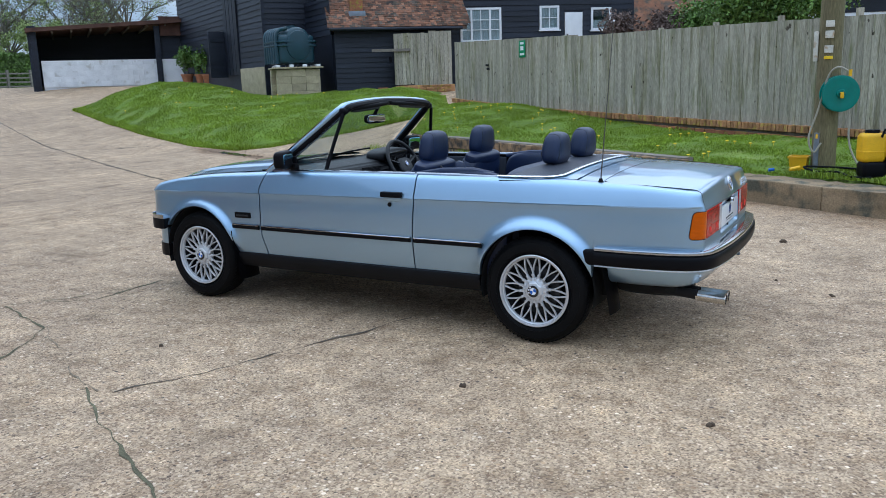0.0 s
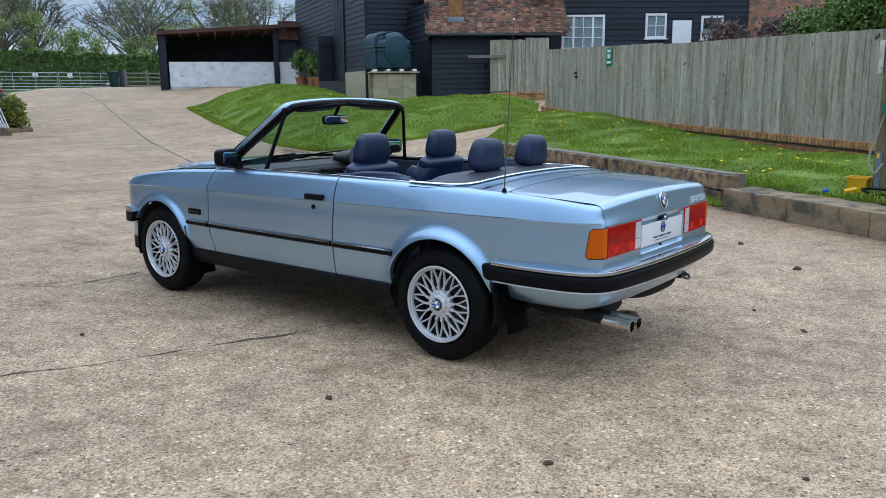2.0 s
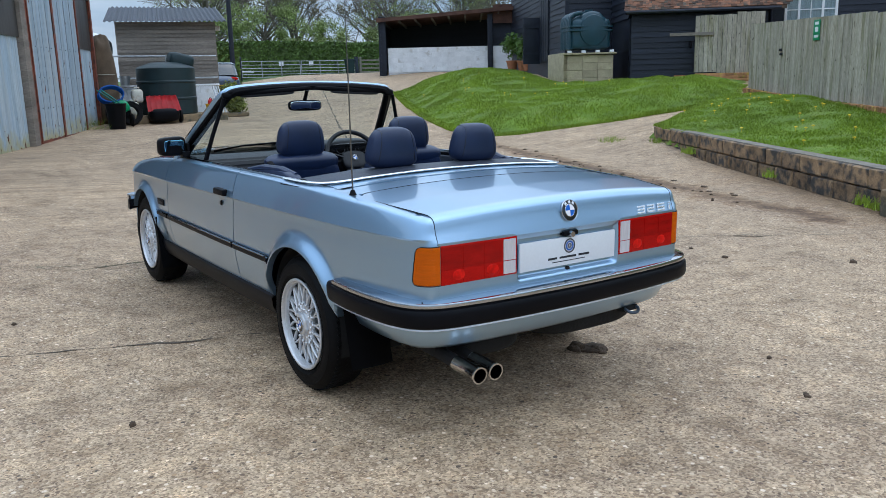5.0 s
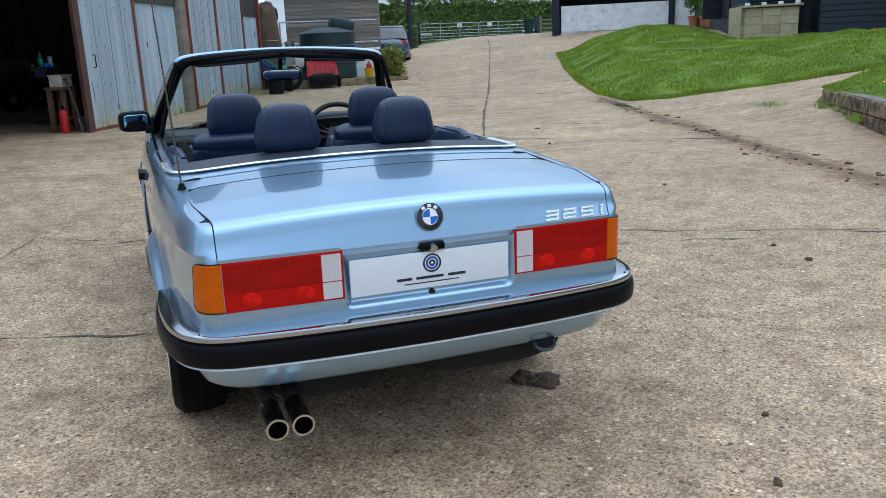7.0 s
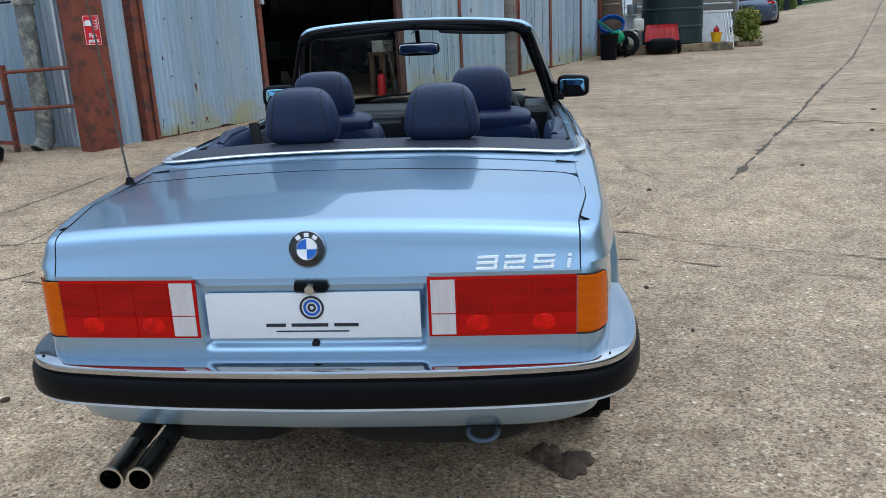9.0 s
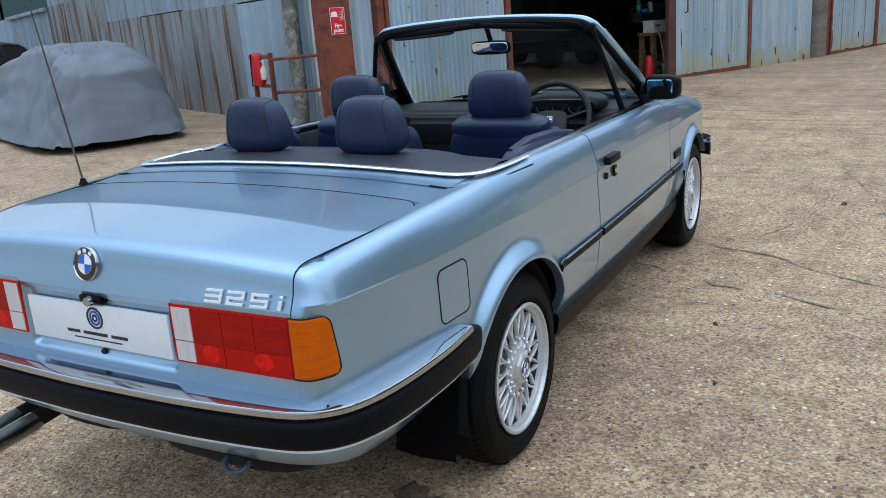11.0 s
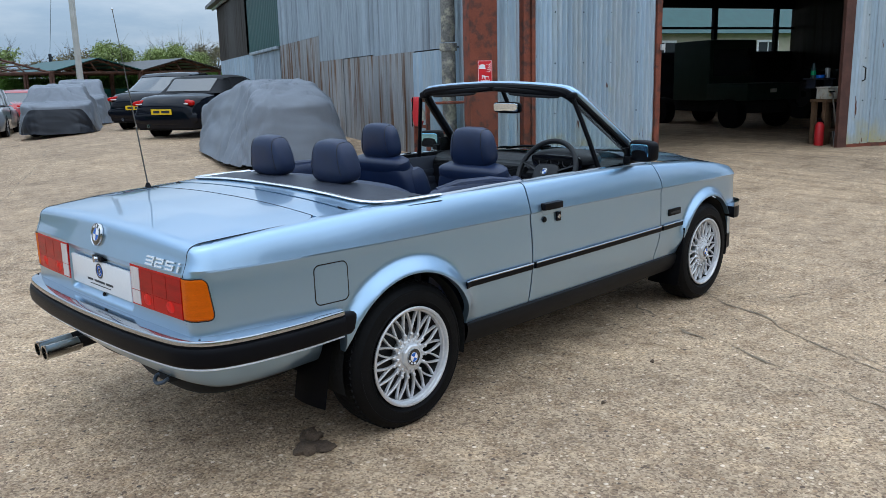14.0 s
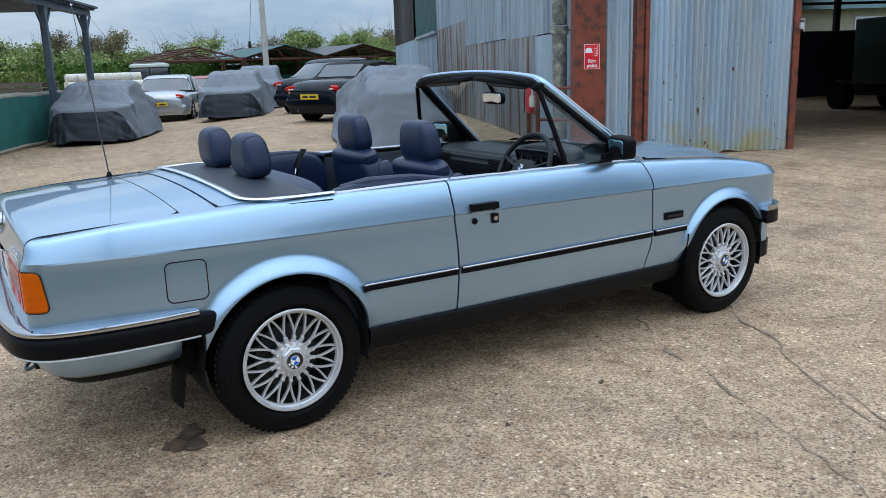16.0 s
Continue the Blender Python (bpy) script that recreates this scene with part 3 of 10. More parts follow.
def clump(x, y, r, h, seed, name="mud_clod", material=None, label="small dark dried mud clod on the concrete"):
    rnd = random.Random(seed)
    bm = bmesh.new()
    for k in range(4 if r > 0.06 else 2):
        a, d = rnd.random() * 6.28, r * 0.45 * rnd.random()
        mm = Matrix.Translation((x + d * math.cos(a), y + d * math.sin(a), g(x, y) + h * 0.25)) @ Matrix.Rotation(rnd.random() * 6, 4, "Z")
        s = 0.45 + 0.5 * rnd.random()
        rounded(bm, r * s, r * s * (0.5 + 0.4 * rnd.random()), h * (0.4 + 0.5 * rnd.random()), mm, 2.2, 12,
                lambda q: q * (1 + 0.55 * noise.noise(q * (1.6 / r) + Vector((seed, k, 0))) + 0.35 * noise.noise(q * (5 / r) + Vector((seed, k, 4)))))
    ob = part(name, bm, material or M["dung"], None, angle=80)
    return tagged(ob, label, "mud", "mud on the yard")


for i, (x, y, r) in enumerate([(-0.06, -1.5, 0.032), (1.09, -1.46, 0.028), (1.02, 1.19, 0.03), (-0.47, 2.85, 0.035), (-0.83, 2.92, 0.028), (-3.0, 3.66, 0.03),
                               (-1.27, 1.12, 0.022), (-0.68, 1.22, 0.02), (-3.6, 1.5, 0.035), (-7.9, 4.9, 0.05), (-6.2, 4.2, 0.045), (0.9, 2.6, 0.05), (0.2, 3.4, 0.05),
                               (1.9, -1.0, 0.022), (1.4, 0.9, 0.025), (0.5, -2.6, 0.02), (-2.9, -2.6, 0.05), (-3.6, -2.2, 0.04), (2.1, 2.0, 0.03), (-4.4, 2.9, 0.03), (1.75, 1.75, 0.03), (-1.9, -1.7, 0.03)]):
    clump(x, y, r * .75, r * 0.5, 40 + i)
# crumbs of soil in the silt line at the foot of the path
rs = random.Random(77)
for k in range(60):
    al, of = -12.4 + 9.2 * rs.random(), rs.gauss(0, .16)
    clump(.306 * (4.376 + of) + .952 * al, .952 * (4.376 + of) - .306 * al, .018 + .04 * rs.random() ** 3, .014, 300 + k, label="dark crumb of soil washed along the path")
clump(0.43, 0.63, 0.085, 0.02, 91, label="flat dark lump of mud beside the exhaust side of the car")
clump(0.37, 0.56, 0.05, 0.03, 92)


# ---- grass mound, bed, walls and fence ----
FEN = frame_at((-8.6, 14.6, 0), (0.834, -0.551))
HOU = frame_at((-10.93, 19.35, 0), (0.77, 0.64))
LEAN = frame_at((-13.3, 15.7, 0), (0.76, 0.65))
FAC = frame_at((-5.85, -4.0, 0), (-0.912, 0.41))


def inside_poly(x, y, poly):
    c = False
    for (ax, ay), (bx, by) in zip(poly, poly[1:] + poly[:1]):
        if (ay > y) != (by > y) and x < (bx - ax) * (y - ay) / (by - ay) + ax:
            c = not c
    return c


def edge_dist(x, y, poly):
    best = 1e9
    for (ax, ay), (bx, by) in zip(poly, poly[1:] + poly[:1]):
        dx, dy = bx - ax, by - ay
        t = min(max(((x - ax) * dx + (y - ay) * dy) / (dx * dx + dy * dy), 0), 1)
        best = min(best, math.hypot(x - ax - t * dx, y - ay - t * dy))
    return best


MOUND = [(-22.1, 13.0), (-17.8, 10.9), (-14.9, 9.6), (-12.3, 8.6), (-10.65, 8.3), (-10.05, 8.75), (-9.6, 9.7), (-9.1, 10.9), (-8.7, 12.3), (-8.5, 14.0), (-9.4, 15.5), (-10.6, 17.6), (-12.2, 17.0), (-14.0, 15.9), (-15.2, 15.4), (-18.2, 17.2), (-21.0, 18.0), (-23.2, 16.0)]


def mound_z(x, y):
    d = edge_dist(x, y, MOUND)
    base = g(x, y)
    back = smooth01((y - 9.0) / 6.0)
    return base + (0.02 + 0.30 * smooth01(d / 1.4) + 0.25 * back * smooth01(d / 2.5) * smooth01((-x - 13.8) / 4)) + 0.03 * noise.noise(Vector((x * 0.9, y * 0.9, 3)))


BED = [(-6.95, 9.45), (-0.62, 5.87), (0.63, 5.2), (4.63, 2.67), (9.13, -0.2), (11.5, 1.5), (-8.4, 14.4), (-8.6, 13.2)]


def bed_z(x, y):
    q = FEN.inverted() @ Vector((x, y, 0))
    t = smooth01(-q.y / 3.6)
    along = smooth01((q.x - 2.0) / 7.5)
    back, front = 0.86 - 0.42 * along, 0.46 - 0.20 * along
    return back * (1 - t) + front * t + 0.03 * noise.noise(Vector((x * 1.1, y * 1.1, 8)))


def lawn(name, poly, zf, step, label):
    x0, x1 = min(p[0] for p in poly), max(p[0] for p in poly)
    y0, y1 = min(p[1] for p in poly), max(p[1] for p in poly)
    idx, v, f = {}, [], []
    nxx, nyy = int((x1 - x0) / step) + 2, int((y1 - y0) / step) + 2
    ok = set()
    for i in range(nxx):
        for j in range(nyy):
            if inside_poly(x0 + (i + 0.5) * step, y0 + (j + 0.5) * step, poly):
                ok.add((i, j))
    for i, j in sorted(ok):
        q = []
        for a, b in ((i, j), (i + 1, j), (i + 1, j + 1), (i, j + 1)):
            if (a, b) not in idx:
                x, y = x0 + a * step, y0 + b * step
                rim = not all((a + da, b + db) in ok for da in (-1, 0) for db in (-1, 0))
                idx[(a, b)] = len(v)
                v.append((x, y, (g(x, y) - 0.05) if (rim and zf is mound_z) else zf(x, y) - (0.24 if rim else 0.0)))
            q.append(idx[(a, b)])
        f.append(q)
    ob = pymesh(name, v, f, M["turf"], smooth=True, angle=80)
    return tagged(ob, label, "lawn", kind="structure")


mound = lawn("grass_mound", MOUND, mound_z, 0.18, "bright green rough grass mound beside the drive")
bed = lawn("grass_bed", BED, bed_z, 0.16, "raised lawn with dandelions behind the low wall")


def blades(name, poly, zf, count, h, seed, label, near=None):
    rnd = np.random.default_rng(seed)
    x0, x1 = min(p[0] for p in poly), max(p[0] for p in poly)
    y0, y1 = min(p[1] for p in poly), max(p[1] for p in poly)
    v, f = [], []
    while len(f) < count * 2:
        x, y = x0 + (x1 - x0) * rnd.random(), y0 + (y1 - y0) * rnd.random()
        if not inside_poly(x, y, poly) or (near and not near(x, y)):
            continue
        tuft = 0.55 + 0.9 * max(0.0, noise.noise(Vector((x * 1.6, y * 1.6, 2))) + 0.35)
        z, a, hh, w = zf(x, y) - 0.02, rnd.random() * 6.283, h * tuft * (0.5 + rnd.random()), 0.005 + 0.006 * rnd.random()
        lean = hh * (0.2 + 0.6 * rnd.random())
        b = rnd.random() * 6.283
        dx, dy, lx, ly = math.cos(a) * w, math.sin(a) * w, math.cos(b) * lean, math.sin(b) * lean
        k = len(v)
        v += [(x - dx, y - dy, z), (x + dx, y + dy, z), (x + dx * 0.7 + lx * 0.4, y + dy * 0.7 + ly * 0.4, z + hh * 0.65), (x - dx * 0.7 + lx * 0.4, y - dy * 0.7 + ly * 0.4, z + hh * 0.65), (x + lx, y + ly, z + hh)]
        f += [(k, k + 1, k + 2, k + 3), (k + 3, k + 2, k + 4)]
    ob = pymesh(name, v, f, M["blade"])
    return tagged(ob, label, "grass", kind="stuff")


blades("grass", MOUND, mound_z, 170000, 0.05, 5, "long bright green grass on the mound", lambda x, y: y < 16.5)
blades("grass", MOUND, mound_z, 12000, 0.085, 15, "longer grass along the edge of the mound", lambda x, y: y < 13 and edge_dist(x, y, MOUND) < 0.22)
blades("grass", BED, bed_z, 130000, 0.04, 6, "short green grass on the raised bed", lambda x, y: x < 3.5)


def tufts(name, spots, seed, label):
    rnd = random.Random(seed)
    v, f = [], []
    for x, y, z, r, h, cnt in spots:
        for _ in range(cnt):
            a, d = rnd.random() * 6.283, r * rnd.random() ** 0.7
            px, py = x + d * math.cos(a), y + d * math.sin(a)
            b, w, hh = rnd.random() * 6.283, 0.007, h * (0.4 + 0.6 * rnd.random())
            ln = hh * 0.7 * rnd.random()
            k = len(v)
            v += [(px - w, py, z), (px + w, py, z), (px + math.cos(b) * ln, py + math.sin(b) * ln, z + hh)]
            f.append((k, k + 1, k + 2))
    ob = pymesh(name, v, f, M["blade"])
    return tagged(ob, label, "weeds", kind="stuff")


tufts("weeds", [(-7.0 + 6.3 * i / 40, 9.4 - 3.85 * i / 40, 0.03 + 0.1 * (1 - i / 40), 0.10, 0.13, 50) for i in (2, 3, 11, 12, 27, 38, 39, 40)]
      + [(-7.5, 9.0, 0.1, 0.25, 0.16, 120), (-10.3, 10.2, 0.25, 0.4, 0.08, 100), (-5.9, -4.75, 0.04, 0.14, 0.22, 120), (-6.2, -3.9, 0.04, 0.1, 0.1, 60)]
      + [(-6.5 - 0.41 * s, -5.2 - 0.912 * s, 0.05, 0.2, 0.2, 60) for s in range(2, 24)]
      + [(-19.6, 2.4, 0.35, 0.3, 0.2, 150), (-18.3, 2.2, 0.3, 0.3, 0.16, 90), (-22.0, 3.5, 0.5, 0.4, 0.25, 120)], 3, "green weeds growing along wall feet")

M["flower"] = plain("dandelion_yellow", (0.8, 0.55, 0.02), 0.7)
rnd = random.Random(11)
for i in range(70):
    if i < 52:
        q = FEN @ Vector((2 + 9.5 * rnd.random(), -0.5 - 2.6 * rnd.random() ** 1.5, 0))
        if not inside_poly(q.x, q.y, BED):
            continue
        z = bed_z(q.x, q.y) + 0.07
    else:
        q = Vector((-12.5 - 6 * rnd.random(), 11 + 3.4 * rnd.random(), 0))
        z = mound_z(q.x, q.y) + 0.09
    bm = bmesh.new()
    rounded(bm, 0.026, 0.026, 0.012, Matrix.Translation((q.x, q.y, z)), 2.0, 4)
    tube(bm, [(q.x, q.y, z - 0.12), (q.x, q.y, z)], 0.003, 3, cap=False)
    tagged(part("dandelion", bm, M["flower"]), "small yellow dandelion flower in the lawn", "flower", "dandelions")

# low retaining wall of old brick and stone, stepping down to a concrete kerb
M["stone"] = mat("weathered_wall_stone", (0.235, 0.155, 0.085), 0.92, var=0.35, scale=5, fine=0.25, fscale=70, bump=0.6, col2=(0.05, 0.045, 0.04), spots=0.5, island=0.3)
M["kerb"] = mat("old_concrete_kerb", (0.25, 0.18, 0.105), 0.92, var=0.25, scale=3, fine=0.2, fscale=60, bump=0.5, col2=(0.09, 0.085, 0.06), spots=0.4)
M["brick"] = mat("red_brick", (0.34, 0.13, 0.065), 0.9, var=0.2, scale=6, fine=0.2, fscale=90, bump=0.5, col2=(0.33, 0.26, 0.05), spots=0.35, island=0.35)
M["ybrick"] = mat("lichened_yellow_brick", (0.36, 0.18, 0.08), 0.9, var=0.2, scale=6, fine=0.2, fscale=90, bump=0.5, col2=(0.40, 0.28, 0.06), spots=0.3, island=0.3)
M["mortar"] = mat("old_mortar", (0.20, 0.175, 0.14), 0.95, var=0.2, scale=5, fine=0.25, fscale=90, bump=0.5)

RET = frame_at((-7.0, 9.5, 0), (0.85, -0.527))
wall_low = tagged(part("retaining_wall", B(0, 7.45, 0.05, 0.24, -0.1, 0.40, RET), M["mortar"]), "low weathered brick and stone retaining wall", "wall", kind="structure")
kerb = thing("kerb", "long old concrete kerb blocks edging the raised lawn", "kerb", kind="structure")
KRB = frame_at((-0.68, 5.42, 0), (0.865, -0.5))
xk = 0.0
rnd = random.Random(5)
while xk < 11:
    ln = 0.85 + 0.2 * rnd.random()
    bm = B(xk, xk + ln - 0.012, rnd.uniform(-0.01, 0.01), 0.45, -0.1, 0.245 + rnd.uniform(-0.008, 0.008), bevel=0.012)
    bmesh.ops.subdivide_edges(bm, edges=[e for e in bm.edges if e.calc_length() > 0.2], cuts=9, use_grid_fill=True)
    for v in bm.verts:
        p = v.co
        v.co += Vector((0, noise.noise(p * 9) * .018 + noise.noise(p * 31) * .007, noise.noise(p * 8 + Vector((5, 0, 0))) * .016 + noise.noise(p * 33) * .006))
    bm.transform(KRB)
    part("kerb_block", bm, M["kerb"], kerb, angle=60)
    xk += ln


def brick_mesh(name, sx, sy, sz, bev, material, seed):
    rnd = random.Random(seed)
    bm = bmesh.new()
    box(bm, -sx / 2, sx / 2, -sy / 2, sy / 2, -sz / 2, sz / 2)
    bmesh.ops.bevel(bm, geom=list(bm.edges), offset=bev, segments=1, affect="EDGES")
    for v in bm.verts:
        v.co += Vector((rnd.uniform(-1, 1), rnd.uniform(-1, 1), rnd.uniform(-1, 1))) * bev * 0.5
    me = bpy.data.meshes.new(name)
    bm.to_mesh(me)
    bm.free()
    me.materials.append(material)
    return me


# boarded fence on a brick footing
M["board"] = mat("silvered_fence_board", (0.37, 0.335, 0.262), 0.88, var=0.2, scale=1.6, fine=0.28, fscale=30, bump=0.5, stretch=(3, 3, 0.35), col2=(0.235, 0.215, 0.135), spots=0.3, island=0.13)
specks(M["board"], 11.0, (1.0, 1.0, 0.55), 0.70, 0.74, (0.075, 0.06, 0.042))
specks(M["board"], 5.0, (3.0, 3.0, 0.3), 0.60, 0.75, (0.20, 0.20, 0.105))


def fence_base(s):
    return interp(s, [(-0.2, 0.98), (3.1, 0.80), (6.4, 0.72), (9.0, 0.66), (13, 0.58), (22, 0.45)])


def fence_top(s):
    return interp(s, [(0, 2.42), (0.1, 2.40), (5.2, 2.28), (5.25, 2.25), (9, 2.2), (12, 2.14), (22, 2.0)])


fence = thing("fence", "tall silvered timber board fence on a low brick footing", "fence", FEN, kind="structure")
rnd = random.Random(8)
s = 0.0
while s < 19.0:
    w = 0.118 + rnd.uniform(-0.006, 0.006)
    bm = B(0, w, -0.016 if rnd.random() < 0.5 else -0.024, 0.006, fence_base(s) - 0.02, fence_top(s) + rnd.uniform(-0.005, 0.004), Matrix.Translation((s, 0, 0)) @ Matrix.Rotation(rnd.uniform(-0.002, 0.002), 4, "Y"))
    part("board", bm, M["board"], fence, smooth=False)
    s += w - 0.012
for s in range(0, 20, 3):
    part("post", B(s, s + 0.1, 0.03, 0.13, fence_base(s) - 0.3, fence_top(s) - 0.02), M["board"], fence)
for zz in (0.25, 1.2):
    part("rail", B(0, 19, 0.006, 0.05, 0.75 + zz, 0.84 + zz, Matrix.Rotation(0.019, 4, "Y")), M["board"], fence)
footing = part("fence_footing", bmesh.new(), M["mortar"])
bm = bmesh.new()
for i in range(38):
    a, b = i * 0.5, i * 0.5 + 0.5
    vs = [bm.verts.new((x, y, z)) for x, zt in ((a, fence_base(a)), (b, fence_base(b))) for y in (-0.06, 0.12) for z in (0.1, zt - 0.005)]
    for f in ((0, 1, 3, 2), (4, 6, 7, 5), (0, 4, 5, 1), (2, 3, 7, 6), (1, 5, 7, 3)):
        bm.faces.new([vs[k] for k in f])
bm.to_mesh(footing.data)
bm.free()
footing.matrix_basis = FEN
tagged(footing, "mossy brick footing under the fence", "wall", kind="structure")
for k, (dz, y) in enumerate(((-0.055, -0.075), (-0.19, -0.07), (-0.265, -0.07), (-0.34, -0.07))):
    me = [brick_mesh("brick", 0.065, 0.12, 0.105, 0.008, M["ybrick"], q) for q in range(3)] if k == 0 else [brick_mesh("brick", 0.21, 0.11, 0.063, 0.007, M["brick"], q) for q in range(3)]
    st = 0.075 if k == 0 else 0.222
    i = 0
    while i * st < 14.0:
        s = i * st + (st * 0.5 if k == 2 else 0)
        share("brick", me[i % 3], Matrix.Translation((s, y + 0.01 * ((i * 7) % 3 - 1) * 0.4, fence_base(s) + dz)) @ Matrix.Rotation(rnd.uniform(-0.02, 0.02), 4, "Y"), footing)
        i += 1
for i in range(16):
    for k in range(2):
        me = brick_mesh("stone_block", 0.455, 0.1, 0.19, 0.012, M["stone"], i * 7 + k)
        hh = 0.375 - 0.03 * smooth01((i - 20) / 10) * 0
        share("stone_block", me, RET @ Matrix.Translation((0.12 + i * 0.465 + (0.2 if k % 2 else 0), 0.05 + 0.01 * rnd.uniform(-1, 1), 0.09 + k * 0.205)) @ Matrix.Rotation(rnd.uniform(-0.012, 0.012), 4, "Y"), wall_low)


# ---- house, lean-to and barn by the lawn ----
M["tar"] = mat("black_tarred_weatherboard", (0.0125, 0.016, 0.027), 0.52, spec=0.45, var=0.3, scale=1.5, fine=0.3, fscale=40, bump=0.3, stretch=(0.4, 0.4, 3), island=0.3)
M["white_paint"] = mat("white_gloss_paint", (0.78, 0.79, 0.8), 0.35, var=0.05, scale=4, fine=0.03, bump=0.03)
M["dark_room"] = plain("dark_room", (0.03, 0.035, 0.04), 0.9)
M["tile"] = mat("clay_roof_tile", (0.175, 0.078, 0.042), 0.9, var=0.4, scale=2.5, fine=0.25, fscale=60, bump=0.5, col2=(0.06, 0.05, 0.038), spots=0.5, island=0.6)
M["lead"] = mat("lead_flashing", (0.22, 0.25, 0.29), 0.5, 0.4, var=0.2, scale=6, bump=0.2)
M["block"] = mat("old_concrete_block", (0.40, 0.335, 0.215), 0.92, var=0.16, scale=4, fine=0.2, fscale=70, bump=0.4, col2=(0.34, 0.29, 0.18), spots=0.12, island=0.12)
M["white_block"] = mat("whitewashed_block", (0.80, 0.81, 0.82), 0.85, var=0.1, scale=2, fine=0.1, fscale=50, bump=0.2, col2=(0.62, 0.61, 0.58), spots=0.05, island=0.03)
M["rust_sheet"] = mat("rusty_roof_edge", (0.10, 0.05, 0.036), 0.85, var=0.3, scale=3, fine=0.2, bump=0.3)
M["timber"] = mat("grey_timber", (0.22, 0.19, 0.16), 0.88, var=0.25, scale=2, fine=0.25, fscale=40, bump=0.35, stretch=(0.3, 0.3, 3), island=0.2)
M["tank_green"] = mat("blue_green_oil_tank", (0.014, 0.048, 0.066), 0.36, var=0.15, scale=3, fine=0.08, bump=0.05)
M["tank_dark"] = mat("dark_green_tank", (0.010, 0.026, 0.030), 0.5, var=0.2, scale=3, fine=0.08, bump=0.05)
M["terracotta"] = mat("terracotta_pot", (0.36, 0.15, 0.07), 0.85, var=0.2, scale=10, bump=0.2)
M["leaf"] = mat("green_leaf", (0.10, 0.18, 0.03), 0.6, var=0.3, scale=2, fine=0.1, bump=0.0, island=0.4)
M["hedge"] = mat("hedge_leaf", (0.11, 0.17, 0.038), 0.65, var=0.3, scale=1, fine=0.1, bump=0.0, island=0.45)
M["spring"] = mat("spring_leaf", (0.22, 0.27, 0.085), 0.65, var=0.3, scale=0.4, fine=0.1, bump=0.0, island=0.4)
M["bark"] = mat("grey_bark", (0.11, 0.095, 0.075), 0.95, var=0.3, scale=6, fine=0.25, fscale=50, bump=0.5)


def boarded_wall(ob, x0, x1, z0, z1, y, holes=(), step=0.17, end_z=None, name="weatherboard", wavy=0.0):
    """Lapped boards on the local plane y, left out at the holes (x0, x1, z0, z1); end_z(x) trims a gable."""
    z, i = z0, 0
    while z < z1:
        runs = [(x0, x1)]
        for hx0, hx1, hz0, hz1 in holes:
            if z + step * 0.7 > hz0 and z + step * 0.3 < hz1:
                nxt = []
                for a, b in runs:
                    if hx1 <= a or hx0 >= b:
                        nxt.append((a, b))
                    else:
                        if hx0 > a:
                            nxt.append((a, hx0))
                        if hx1 < b:
                            nxt.append((hx1, b))
                runs = nxt
        for a, b in runs:
            if end_z:
                pts = [x for x in lin(a, b, 60) if end_z(x) > z + step * 0.8]
                if len(pts) < 2:
                    continue
                a, b = pts[0], pts[-1]
            bm = bmesh.new()
            top = min(z + step + 0.02, z1 + 0.02)
            if wavy:
                rows = []
                for x in lin(a, b, max(4, int((b - a) / .22))):
                    w = wavy * noise.noise(Vector((x * .9, i * 3.7, 1))) + wavy * .5 * noise.noise(Vector((x * 2.6, i * 5.1, 4)))
                    rows.append([bm.verts.new(p) for p in ((x, y, z + w), (x, y - .034 - .25 * abs(w), z + w), (x, y - .008, top), (x, y, top))])
                for p, q in zip(rows, rows[1:]):
                    for k in range(3):
                        bm.faces.new((p[k], p[k + 1], q[k + 1], q[k]))
                bm.faces.new(rows[0])
                bm.faces.new(rows[-1][::-1])
                part(name, bm, M["tar"], ob, smooth=False)
                continue
            vs = [bm.verts.new(p) for p in ((a, y - 0.032, z), (b, y - 0.032, z + 0.004 * math.sin(i * 3.7)), (b, y - 0.008, top), (a, y - 0.008, top), (a, y, z), (b, y, z), (b, y, top), (a, y, top))]
            for f in ((0, 1, 2, 3), (4, 7, 6, 5), (0, 4, 5, 1), (1, 5, 6, 2), (2, 6, 7, 3), (3, 7, 4, 0)):
                bm.faces.new([vs[k] for k in f])
            part(name, bm, M["tar"], ob, smooth=False)
        z += step
        i += 1


